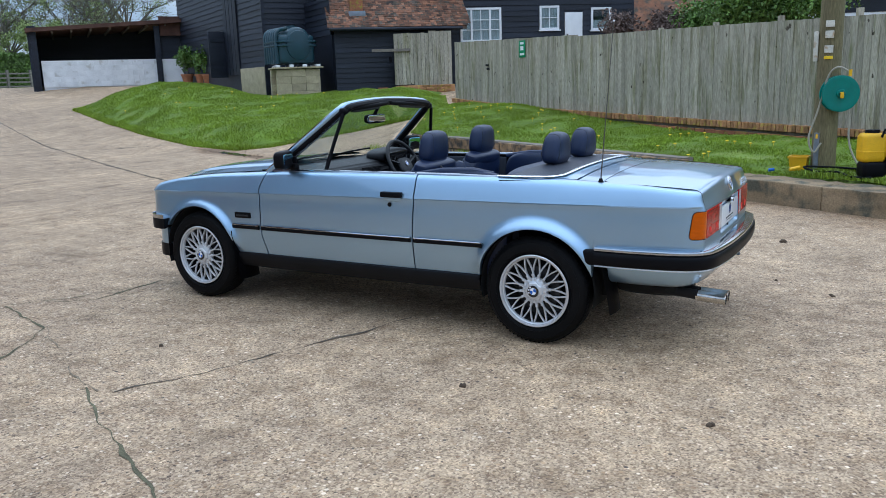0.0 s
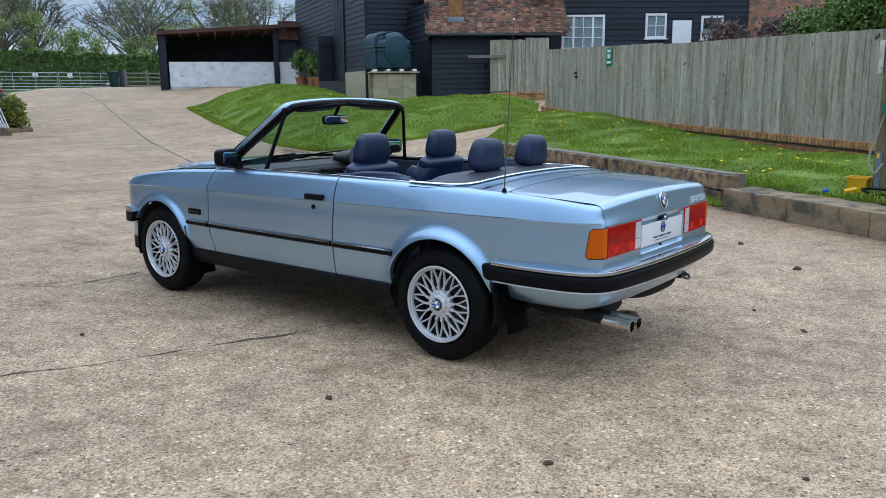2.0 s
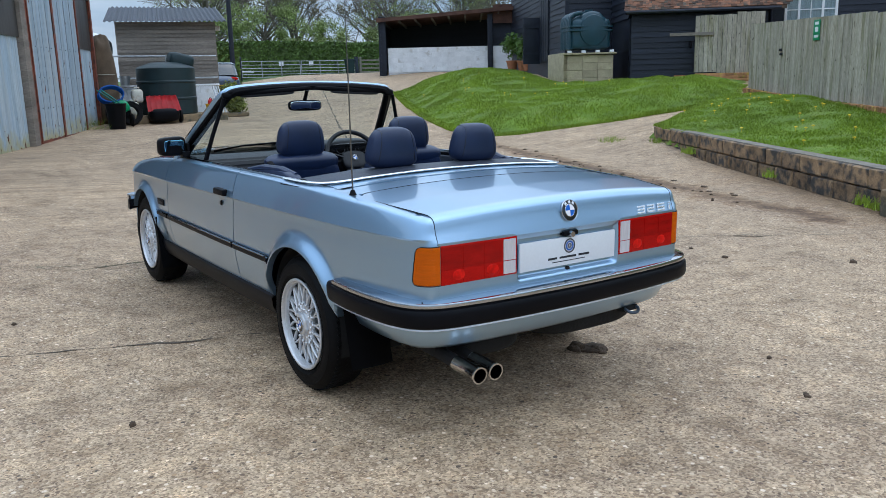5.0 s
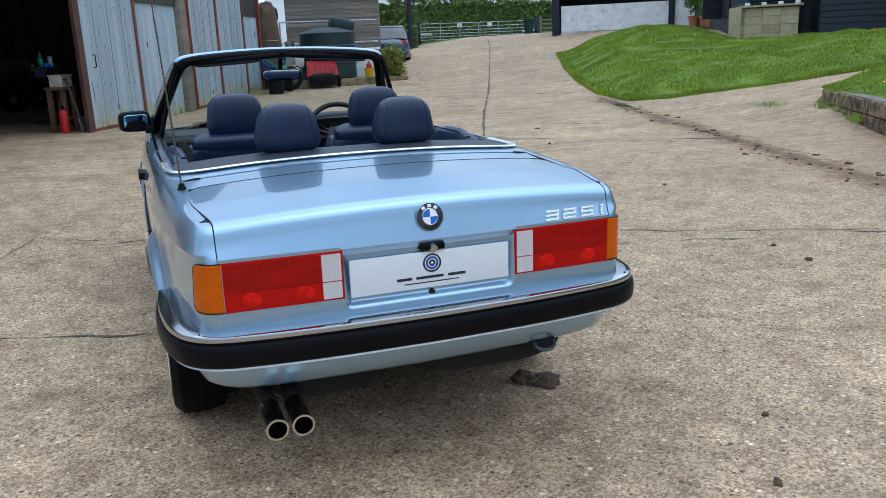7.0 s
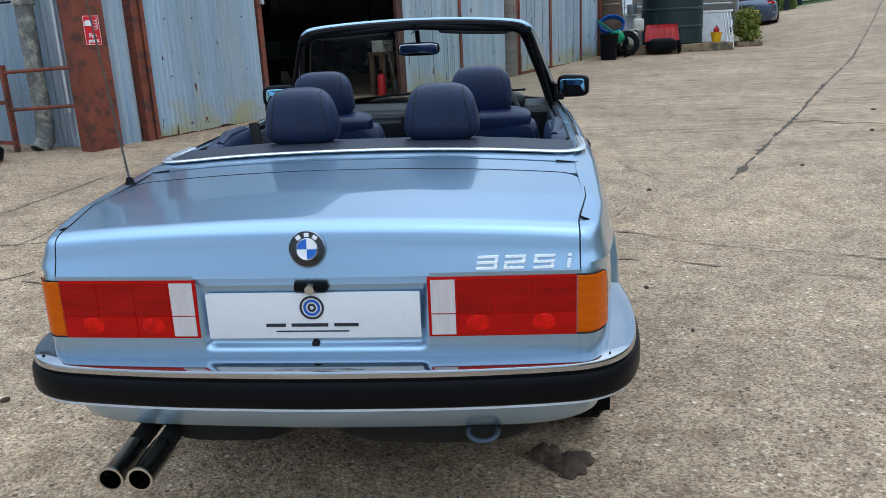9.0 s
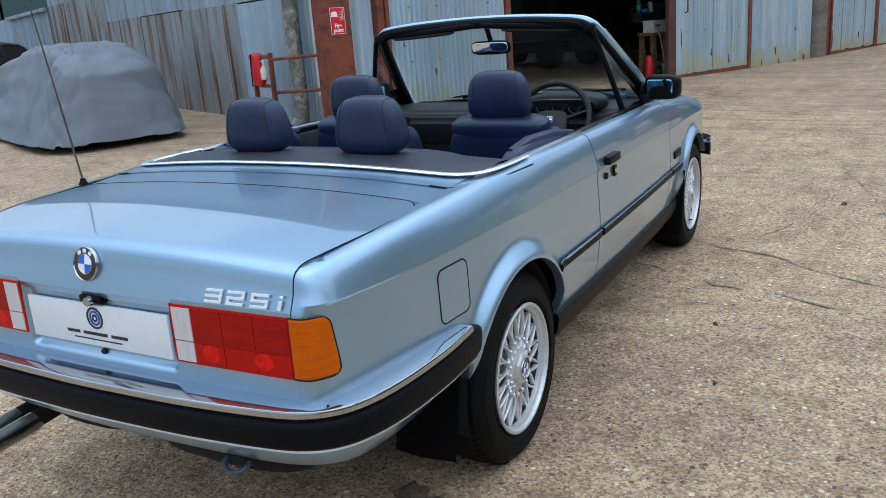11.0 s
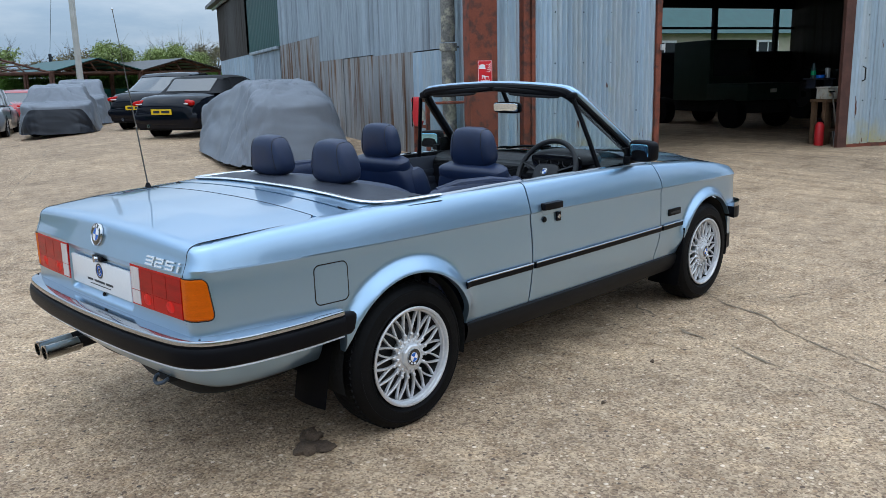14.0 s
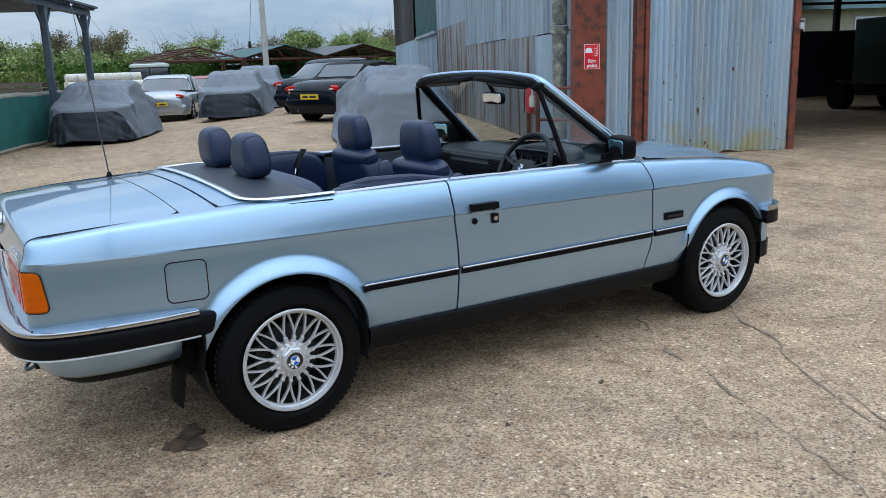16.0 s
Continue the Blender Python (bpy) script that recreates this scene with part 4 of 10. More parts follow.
def window(name, x0, x1, z0, z1, m, cols, rows, label, parent=None):
    w = thing(name, label, "window", m, kind="structure")
    f, d = 0.07, 0.06
    for a in ((x0, x1, z0, z0 + f), (x0, x1, z1 - f, z1), (x0, x0 + f, z0 + f, z1 - f), (x1 - f, x1, z0 + f, z1 - f)):
        part("window_frame", B(a[0], a[1], -d, 0.0, a[2], a[3], bevel=0.006), M["white_paint"], w)
    part("window_sill", B(x0 - 0.04, x1 + 0.04, -d - 0.04, 0, z0 - 0.04, z0 - 0.001, bevel=0.006), M["white_paint"], w)
    cw, rh = (x1 - x0 - 2 * f) / cols, (z1 - z0 - 2 * f) / rows
    for i in range(1, cols):
        big = cols == 4 and i != 2
        hw = 0.03 if big else 0.012
        part("glazing_bar", B(x0 + f + i * cw - hw, x0 + f + i * cw + hw, -d + 0.012, -0.012, z0 + f, z1 - f), M["white_paint"], w)
    for j in range(1, rows):
        part("glazing_bar", B(x0 + f, x1 - f, -d + 0.015, -0.015, z0 + f + j * rh - 0.012, z0 + f + j * rh + 0.012), M["white_paint"], w)
    p = part("pane", B(x0 + f, x1 - f, -0.02, -0.014, z0 + f, z1 - f), M["pane"], w)
    p.visible_shadow = False
    part("curtain", B(x0 + f, x1 - f, -0.011, -0.003, z0 + f, z1 - f - (z1 - z0) * 0.45 * (cols < 2)), M["curtain"], w)
    return w


M["curtain"] = mat("pale_curtain", (0.58, 0.62, 0.66), 0.9, var=0.25, scale=8, stretch=(4, 4, 0.3), bump=0.1)
house = thing("house", "black weatherboarded cottage with white windows behind the fence", "house", HOU)
HW = [(0.0, 1.38, 2.63, 3.71), (2.68, 3.36, 2.97, 3.74), (4.47, 5.18, 2.93, 3.66), (3.53, 4.2, 1.9, 3.54)]
part("wall", B(-1.4, 6.0, 0.0, 4.5, 0.6, 6.2), M["tar"], house)
boarded_wall(house, -1.4, 6.0, 1.9, 6.0, 0, HW)
part("roof", extrude_poly(bmesh.new(), [(-0.45, 6.0), (2.4, 8.6), (5.2, 6.0), (5.2, 5.85), (2.4, 8.4), (-0.45, 5.85)], 7.8, Matrix.Rotation(radians(90), 4, "Z") @ Matrix.Translation((0, -6.2, 0))), M["tile"], house)
window("window_1", 0.0, 1.38, 2.63, 3.71, HOU, 4, 3, "white casement window with small panes in black boards")
window("window_2", 2.68, 3.36, 2.97, 3.74, HOU, 2, 2, "small white casement window in black boards")
window("window_3", 4.47, 5.18, 2.93, 3.66, HOU, 1, 1, "small white window with one pane")
d1 = thing("door_1", "plain white boarded door in the black cottage wall", "door", HOU, kind="structure")
part("door_leaf", B(3.56, 4.17, -0.045, 0.0, 1.9, 3.52, bevel=0.006), M["white_paint"], d1)
part("door_handle", B(3.62, 3.66, -0.075, -0.045, 2.72, 2.82, bevel=0.008), M["black_trim"], d1)
part("downpipe", tube(bmesh.new(), [(-0.35, -0.08, 1.9), (-0.35, -0.08, 5.8)], 0.035, 8), M["tar"], house)

# lean-to wing with a clay tile roof
leanto = thing("lean_to", "black boarded wing with an old clay tile roof", "outbuilding", LEAN)
part("wall", B(0.02, 3.6, 0.0, 2.2, 0.6, 3.1), M["tar"], leanto)
boarded_wall(leanto, 0.0, 3.6, 1.15, 3.1, 0, step=0.15)
part("plinth", B(0.0, 3.6, -0.05, 0.0, 0.7, 1.35, bevel=0.01), M["tar"], leanto)
roof_b = part("roof", extrude_poly(bmesh.new(), [(-0.25, 3.05), (3.6, 6.0), (3.6, 5.9), (-0.25, 2.97)], 4.2, Matrix.Rotation(radians(90), 4, "Z") @ Matrix.Translation((0, -4.05, 0))), M["tile"], leanto)
sl = math.atan2(2.95, 3.85)
tl = bmesh.new()
box(tl, -0.08, 0.08, 0.0, 0.27, 0.0, 0.013)
bmesh.ops.bevel(tl, geom=list(tl.edges), offset=0.004, segments=1, affect="EDGES")
tile_me = bpy.data.meshes.new("tile")
tl.to_mesh(tile_me)
tl.free()
tile_me.materials.append(M["tile"])
rest_v, rest_f = [], []
rnd = random.Random(4)
for r in range(28):
    for c in range(26):
        x = -0.12 + c * 0.166 + (0.083 if r % 2 else 0)
        d = r * 0.105
        mm = Matrix.Translation((x + rnd.uniform(-0.006, 0.006), -0.27 + d * math.cos(sl), 3.065 + d * math.sin(sl) + rnd.uniform(0, 0.012))) @ Matrix.Rotation(sl - 0.06 + rnd.uniform(-0.03, 0.03), 4, "X") @ Matrix.Rotation(rnd.uniform(-0.04, 0.04), 4, "Z")
        if r < 11:
            share("tile", tile_me, mm, roof_b)
        else:
            k = len(rest_v)
            rest_v += [mm @ v.co for v in tile_me.vertices]
            rest_f += [[k + i for i in p.vertices] for p in tile_me.polygons]
tagged(pymesh("roof_tiles", rest_v, rest_f, M["tile"], leanto), kind="stuff")
part("gutter", tube(bmesh.new(), [(-0.15, -0.3, 3.02), (3.9, -0.3, 3.0)], 0.05, 8), M["tar"], leanto)
part("chimney", B(0.55, 0.95, 0.35, 0.85, 3.4, 5.0, bevel=0.01), M["brick"], leanto, "red brick chimney with lead flashing")
part("flashing", B(0.5, 1.0, 0.18, 0.36, 3.42, 3.58, Matrix.Identity(4), bevel=0.006), M["lead"], leanto, "grey lead flashing")

# tall barn with a dark open doorway
BARN = frame_at((-16.3, 16.0, 0), (-0.86, 0.51))
barn = thing("barn", "tall black weatherboarded barn with a tall door standing open", "barn", BARN)
part("wall", extrude_poly(bmesh.new(), [(0.02, 0.8), (11.4, 0.8), (11.4, 5.4), (5.7, 8.6), (0.02, 5.4)], -9.0), M["tar"], barn)
bface = thing("barn_front", "lapped wavy black boards of the barn front", "wall", BARN @ Matrix.Rotation(math.pi, 4, "Z"), kind="structure")
boarded_wall(bface, -11.4, 0.0, 2.05, 5.4, 0.0, [(-4.25, -2.6, 1.8, 5.3)], step=0.18, wavy=0.022)
part("plinth", B(-2.6, 0.0, -0.07, 0.0, 0.9, 2.05, bevel=0.01), M["block"], bface, "pale rendered plinth")
for k in range(8):
    part("door_plank", B(-4.22 + k * .2, -4.025 + k * .2, -0.07 - .008 * (k % 2), -0.02, 1.85, 5.2, bevel=0.004), M["tar"], bface, "tall dark door plank", smooth=False)
leaf_ = part("door_leaf", B(-4.33, -4.26, -0.66, -0.03, 1.78, 3.42, bevel=0.006), M["tar"], bface, "lower black door leaf standing open")
for zz in (2.1, 3.05):
    part("ledge", B(-4.26, -4.235, -0.62, -0.07, zz, zz + .12), M["tar"], leaf_)
part("hasp", B(-3.3, -3.2, -0.1, -0.075, 4.55, 4.62), M["gap"], bface)
gw = thing("barn_gable", "black boarded end wall of the barn beside the lean-to", "wall", frame_at((-16.3, 16.0, 0), (0.51, 0.86)), kind="structure")
boarded_wall(gw, 0.0, 2.6, 1.0, 5.4, 0.0, step=0.17, wavy=0.012)
part("corner_board", B(-0.05, 0.05, -0.06, 0.0, 0.95, 5.4), M["tar"], gw)
link = thing("link_wall", "dark plain wall closing the gap between barn and lean-to", "wall", frame_at((-15.55, 17.25, 0), (.823, -.567)), kind="structure")
part("lower_panel", B(0.0, 2.5, 0.0, 0.1, 0.7, 2.9), M["tar"], link)
boarded_wall(link, 0.0, 2.45, 2.9, 4.0, 0.0, step=0.17, wavy=0.01)

# open shelter with a whitewashed block wall
SHE = frame_at((-29.2, 17.2, 0), (0.59, 0.8))
shelter = thing("shelter", "open-fronted dark shelter with a rusty roof edge", "shelter", SHE)
for a in ((-0.35, -0.12, 0.02), (4.45, 4.68, 0.02)):
    part("post", B(a[0], a[1], -0.12, 0.1, 1.4, 4.1, bevel=0.01), M["tar"], shelter)
part("back_wall", B(-0.4, 6.5, 4.5, 4.6, 1.2, 4.3), M["tar"], shelter)
part("side_wall", B(-0.45, -0.35, 0, 4.5, 1.2, 4.1), M["tar"], shelter)
part("roof", extrude_poly(bmesh.new(), [(-0.5, 4.0), (6.6, 4.45), (6.6, 4.3), (-0.5, 3.85)], 5.2, Matrix.Translation((0, -0.4, 0))), M["rust_sheet"], shelter)
for xx in lin(-0.3, 6.4, 10):
    part("rafter", B(xx, xx + 0.07, -0.1, 4.5, 3.78 + 0.063 * (xx + 0.5) - 0.02, 3.86 + 0.063 * (xx + 0.5)), M["timber"], shelter)
part("gable_board", B(4.7, 6.3, -0.05, 0.05, 3.7, 4.5), M["rust_sheet"], shelter)
part("inner_wall", B(4.7, 6.5, 0.2, 0.3, 1.2, 4.3), M["tar"], shelter)
wwall = tagged(part("white_wall", B(-0.05, 4.45, 0.02, 0.12, 1.3, 2.72, SHE), M["white_block"]), "whitewashed concrete block wall of the shelter", "wall", kind="structure")
wb = [brick_mesh("block", 0.436, 0.1, 0.212, 0.0016, M["white_block"], q) for q in range(4)]
for r in range(5):
    for c in range(10):
        share("block", wb[(r + c) % 4], SHE @ Matrix.Translation((0.17 + c * 0.44 + (0.22 if r % 2 else 0) * (c < 9), 0.03, 1.75 + r * 0.216)), wwall)
wwall2 = tagged(part("white_wall", B(4.7, 6.4, 0.02, 0.12, 1.3, 2.72, SHE), M["white_block"]), "whitewashed block wall beside the plant pots", "wall", kind="structure")


def leaf_cloud(v, f, c, rad, cnt, size, rnd, flat=1.0, shell=0.35):
    """Adds small leaf quads scattered through an uneven crown."""
    for _ in range(cnt):
        d = Vector((rnd.gauss(0, 1), rnd.gauss(0, 1), rnd.gauss(0, 1))).normalized()
        k = rad * (1 - shell * rnd.random()) * (0.72 + 0.5 * noise.noise(d * 2.1 + Vector(c) * 0.37))
        p = Vector(c) + Vector((d.x, d.y, d.z * flat)) * k
        a, b = Vector((rnd.gauss(0, 1), rnd.gauss(0, 1), rnd.gauss(0, 1))).normalized(), Vector((rnd.gauss(0, 1), rnd.gauss(0, 1), rnd.gauss(0, 1))).normalized()
        s = size * (0.6 + 0.8 * rnd.random())
        a, b = a * s, (b - a * b.dot(a)).normalized() * s * 0.6
        i = len(v)
        v += [p - a, p + b, p + a, p - b]
        f.append((i, i + 1, i + 2, i + 3))


rnd = random.Random(20)
for i, (x, y, h, r) in enumerate([(-24.6, 20.6, 1.3, 0.62), (-23.4, 20.2, 1.1, 0.5), (-22.6, 19.8, 1.2, 0.55)]):
    zb = g(x, y) + 0.1
    pot = thing("potted_plant", ("tall" if i == 0 else "bushy") + " green shrub in a terracotta pot", "plant", Matrix.Translation((x, y, zb)), "plants by the barn")
    part("pot", lathe(bmesh.new(), [(0.0, 0.0), (0.17, 0.0), (0.24, 0.34), (0.27, 0.34), (0.27, 0.4), (0.22, 0.4), (0.2, 0.3), (0.0, 0.3)], 20), M["terracotta"], pot)
    part("stem", tube(bmesh.new(), [(0, 0, 0.3), (0.03, 0.02, 0.5), (0, 0, 0.4 + h * 0.6)], [0.03, 0.025, 0.01], 6), M["bark"], pot)
    v, f = [], []
    leaf_cloud(v, f, (0, 0, 0.4 + h * 0.5), r, 1000, 0.06, rnd, flat=h / (2 * r) if h > 1 else 1.0, shell=0.8)
    pymesh("foliage", v, f, M["leaf"], pot)

# heating-oil tank on a block plinth
TNK = frame_at((-14.55, 14.42, 0), (0.70, 0.715))
base = thing("tank_plinth", "pale concrete block plinth under the oil tank", "plinth", TNK)
cb = [brick_mesh("block", 0.43, 0.22, 0.21, 0.006, M["block"], q + 9) for q in range(3)]
for r in range(4):
    for c in range(3):
        share("block", cb[(r + c) % 3], Matrix.Translation((0.215 + c * 0.434, 0.11, 1.05 + 0.107 + r * 0.213)), base)
    share("block", cb[r % 3], Matrix.Translation((-0.01, 0.62, 1.157 + r * 0.213)) @ Matrix.Rotation(math.pi / 2, 4, "Z"), base)
part("infill", B(0.1, 1.2, 0.2, 1.3, 0.9, 1.92), M["block"], base)
part("slab", B(-0.12, 1.4, -0.08, 1.4, 1.925, 1.97, bevel=0.008), M["block"], base)
for xx in (0.0, 0.4, 0.8, 1.2):
    part("bearer", B(xx, xx + 0.12, -0.05, 1.3, 1.972, 2.04, bevel=0.006), M["white_paint"], base)
tank = thing("oil_tank", "ribbed blue-green plastic heating oil tank on a plinth", "tank", TNK @ Matrix.Translation((0.53, 0.66, 2.04)) @ Matrix.Rotation(radians(15), 4, "Z") @ Matrix.Diagonal((.90, .94, 1, 1)))


part("body", rounded(bmesh.new(), 0.66, 0.60, 0.44, Matrix.Translation((0, 0, 0.46)), 8, 26), M["tank_green"], tank)
part("barrel", lathe(bmesh.new(), [(0, 0.0), (0.40, 0.0), (0.47, 0.04), (0.50, 0.10), (0.50, 1.10), (0.47, 1.16), (0.40, 1.20), (0, 1.20)], 40, Matrix.Translation((0.06, 0.60, 0.60)) @ Matrix.Rotation(math.pi / 2, 4, "X")), M["tank_green"], tank)
part("end_dish", lathe(bmesh.new(), [(0.44, 0.0), (0.42, 0.035), (0.3, 0.06), (0, 0.075)], 40, Matrix.Translation((0.06, -0.60, 0.56)) @ Matrix.Rotation(math.pi / 2, 4, "X")), M["tank_green"], tank)
for zz in (0.56, 0.67):
    part("belt", rounded(bmesh.new(), 0.745, 0.665, 0.032, Matrix.Translation((0, 0, zz)), 8, 20), M["tank_green"], tank)
for k in range(6):
    part("rib", tube(bmesh.new(), [(-0.68, -0.5 + k * 0.2, 0.04), (-0.685, -0.5 + k * 0.2, 0.80), (-0.65, -0.5 + k * 0.2, 0.93), (-0.54, -0.5 + k * 0.2, 1.02), (-0.30, -0.5 + k * 0.2, 1.06)], 0.06, 10), M["tank_green"], tank)
part("cap", lathe(bmesh.new(), [(0.0, 0.0), (0.14, 0.0), (0.14, 0.07), (0.0, 0.08)], 16, Matrix.Translation((0.05, -0.05, 1.09))), M["tank_green"], tank)
part("fitting", B(-0.32, -0.12, -0.2, 0.0, 1.02, 1.10, bevel=0.02), M["tank_green"], tank)

# side gate between the wing and the fence
sg = thing("side_gate", "weathered timber side gate and panel beside the fence", "gate", LEAN)
rnd = random.Random(31)
for i in range(15):
    x = 1.72 + i * 0.118
    part("board", B(x, x + 0.11, -0.55, -0.53, 1.35 if i < 5 else 1.3, 2.86 + (0.05 if i > 8 else 0) + rnd.uniform(-0.015, 0.01)), M["board"], sg, smooth=False)
part("beam", B(1.05, 2.2, -0.62, -0.55, 2.33, 2.41), M["timber"], sg)
part("lantern", lathe(bmesh.new(), [(0.0, 0), (0.05, 0.02), (0.05, 0.16), (0.0, 0.2)], 10, Matrix.Translation((1.6, -0.58, 2.0))), M["black_trim"], sg)
part("footing", B(1.75, 3.55, -0.58, -0.42, 0.7, 1.32, bevel=0.01), M["ybrick"], sg, "yellow lichened brick footing")
ybm = [brick_mesh("brick", 0.21, 0.1, 0.063, 0.006, M["ybrick"], q + 30) for q in range(3)]
for r in range(7):
    for c in range(4 if r > 3 else 8):
        share("brick", ybm[(r + c) % 3], Matrix.Translation((2.65 + c * 0.222 - (0.11 if r % 2 else 0) - (0.9 if r <= 3 else 0) * 0, -0.6, 0.85 + r * 0.073)), sg)
st = thing("brick_steps", "small crumbling red brick steps beside the gate", "steps", FEN)
for k in range(3):
    for c in range(4):
        share("brick", brick_mesh("brick", 0.21, 0.12, 0.065, 0.01, M["brick"], k * 5 + c), Matrix.Translation((0.55 + c * 0.22, -0.35 - 0.2 * (2 - k), 0.55 + 0.09 * k)) @ Matrix.Rotation(0.1 * (c % 3 - 1), 4, "Z"), st)


# ---- corrugated workshop barn ----
def tin_mat(name, col, col2, spots, rough=0.42, metal=0.5):
    return mat(name, col, rough, metal, var=0.16, scale=1.1, fine=0.10, fscale=22, bump=0.10, col2=col2, spots=spots, stretch=(3.2, 3.2, 0.22))


M["tin_blue"] = tin_mat("pale_blue_painted_tin", (0.36, 0.46, 0.55), (0.43, 0.50, 0.555), 0.45, 0.42, 0.35)
M["tin_grey"] = tin_mat("weathered_galvanised_tin", (0.36, 0.42, 0.475), (0.22, 0.25, 0.285), 0.35)
M["tin_rust"] = tin_mat("rust_streaked_tin", (0.34, 0.345, 0.35), (0.17, 0.095, 0.055), 0.42)
M["tin_dark"] = tin_mat("dark_brown_sheet", (0.075, 0.07, 0.065), (0.045, 0.035, 0.03), 0.4)


def door_tin():
    """Pale blue tin with rust blisters and algae that gather near the foot of the sheet."""
    m = tin_mat("pale_blue_door_tin", (0.38, 0.47, 0.55), (0.46, 0.52, 0.56), 0.45, 0.45, 0.35)
    n, l = m.node_tree.nodes, m.node_tree.links
    b = n["Principled BSDF"]
    src = b.inputs["Base Color"].links[0].from_socket
    co = n.new("ShaderNodeTexCoord")
    sp_ = n.new("ShaderNodeSeparateXYZ")
    l.new(co.outputs["Object"], sp_.inputs[0])
    for sc, lo, hi, z_hi, c_, foot_ in ((3.0, 0.42, 0.72, 0.80, (0.44, 0.42, 0.26, 1), .24), (9.0, 0.66, 0.72, 0.95, (0.16, 0.055, 0.02, 1), .08)):
        nz = n.new("ShaderNodeTexNoise")
        nz.inputs["Scale"].default_value, nz.inputs["Detail"].default_value = sc, 6
        l.new(co.outputs["Object"], nz.inputs["Vector"])
        up = n.new("ShaderNodeMapRange")
        up.inputs["From Min"].default_value, up.inputs["From Max"].default_value = 0.15, z_hi
        up.inputs["To Min"].default_value, up.inputs["To Max"].default_value = foot_, -0.22
        l.new(sp_.outputs["Z"], up.inputs["Value"])
        ad = n.new("ShaderNodeMath")
        ad.operation = "ADD"
        l.new(nz.outputs["Fac"], ad.inputs[0])
        l.new(up.outputs["Result"], ad.inputs[1])
        fc = n.new("ShaderNodeMapRange")
        fc.inputs["From Min"].default_value, fc.inputs["From Max"].default_value = lo + 0.03, hi
        l.new(ad.outputs[0], fc.inputs["Value"])
        mx = n.new("ShaderNodeMix")
        mx.data_type = "RGBA"
        l.new(fc.outputs["Result"], mx.inputs[0])
        l.new(src, mx.inputs[6])
        mx.inputs[7].default_value = c_
        src = mx.outputs[2]
    l.new(src, b.inputs["Base Color"])
    return m


M["tin_door"] = door_tin()
specks(M["tin_door"], 12.0, (1.0, 1.0, 0.22), 0.725, 0.74, (0.11, 0.04, 0.02), (0.15, 1.1, 0.065))
M["oxide"] = mat("red_oxide_steel", (0.20, 0.055, 0.03), 0.75, 0.1, var=0.2, scale=5, fine=0.2, fscale=60, bump=0.25, col2=(0.09, 0.04, 0.03), spots=0.35)
M["oxide_dark"] = mat("dark_oxide_timber_edge", (0.085, 0.036, 0.026), 0.8, 0.0, var=0.25, scale=5, fine=0.2, fscale=60, bump=0.25)
M["green_tin"] = mat("dark_green_cladding", (0.015, 0.07, 0.065), 0.5, 0.1, var=0.1, scale=3, bump=0.05)
M["lichen_pipe"] = mat("lichen_covered_pipe", (0.17, 0.17, 0.16), 0.9, 0, var=0.2, scale=6, fine=0.3, fscale=40, bump=0.4, col2=(0.35, 0.34, 0.27), spots=0.4)


def corrugated(bm, x0, x1, z0, z1, y=0.0, pitch=0.076, amp=0.011, thick=0.003, lower=None):
    """A corrugated sheet on the local plane y with waves along x; lower(x) may give a ragged foot."""
    n = max(4, int((x1 - x0) / pitch * 6))
    cols = []
    for i in range(n + 1):
        x = x0 + (x1 - x0) * i / n
        yy = y + amp * math.sin(2 * math.pi * x / pitch)
        zl = z0 + (lower(x) if lower else 0)
        cols.append([bm.verts.new(p) for p in ((x, yy, zl), (x, yy, z1), (x, yy + thick, zl), (x, yy + thick, z1))])
    for a, b in zip(cols, cols[1:]):
        bm.faces.new((a[0], b[0], b[1], a[1]))
        bm.faces.new((a[2], a[3], b[3], b[2]))
        bm.faces.new((a[0], a[2], b[2], b[0]))
        bm.faces.new((a[1], b[1], b[3], a[3]))
    return bm


def ragged(x):
    return 0.02 * noise.noise(Vector((x * 7, 1, 0))) + 0.03 * max(0, noise.noise(Vector((x * 3, 4, 0))))


work = thing("workshop", "corrugated iron workshop barn with red steel posts", "barn", FAC)
GB = 0.13
part("post", B(-0.2, 0.18, -0.1, 0.12, 0.0, 4.6, bevel=0.01), M["oxide"], work, "rusty red-oxide steel corner post")
part("cladding", corrugated(bmesh.new(), 0.18, 0.57, 0.1, 4.6, 0.03, 0.13, 0.035), M["tin_blue"], work)
part("post", B(0.57, 0.67, -0.07, 0.08, 0.05, 4.6, bevel=0.008), M["oxide"], work)
leafs = [(0.68, 2.66, -0.06, M["tin_blue"]), (6.22, 8.38, -0.03, M["tin_blue"]), (11.1, 12.95, -0.05, M["tin_blue"]), (12.97, 15.1, -0.05, M["tin_blue"])]
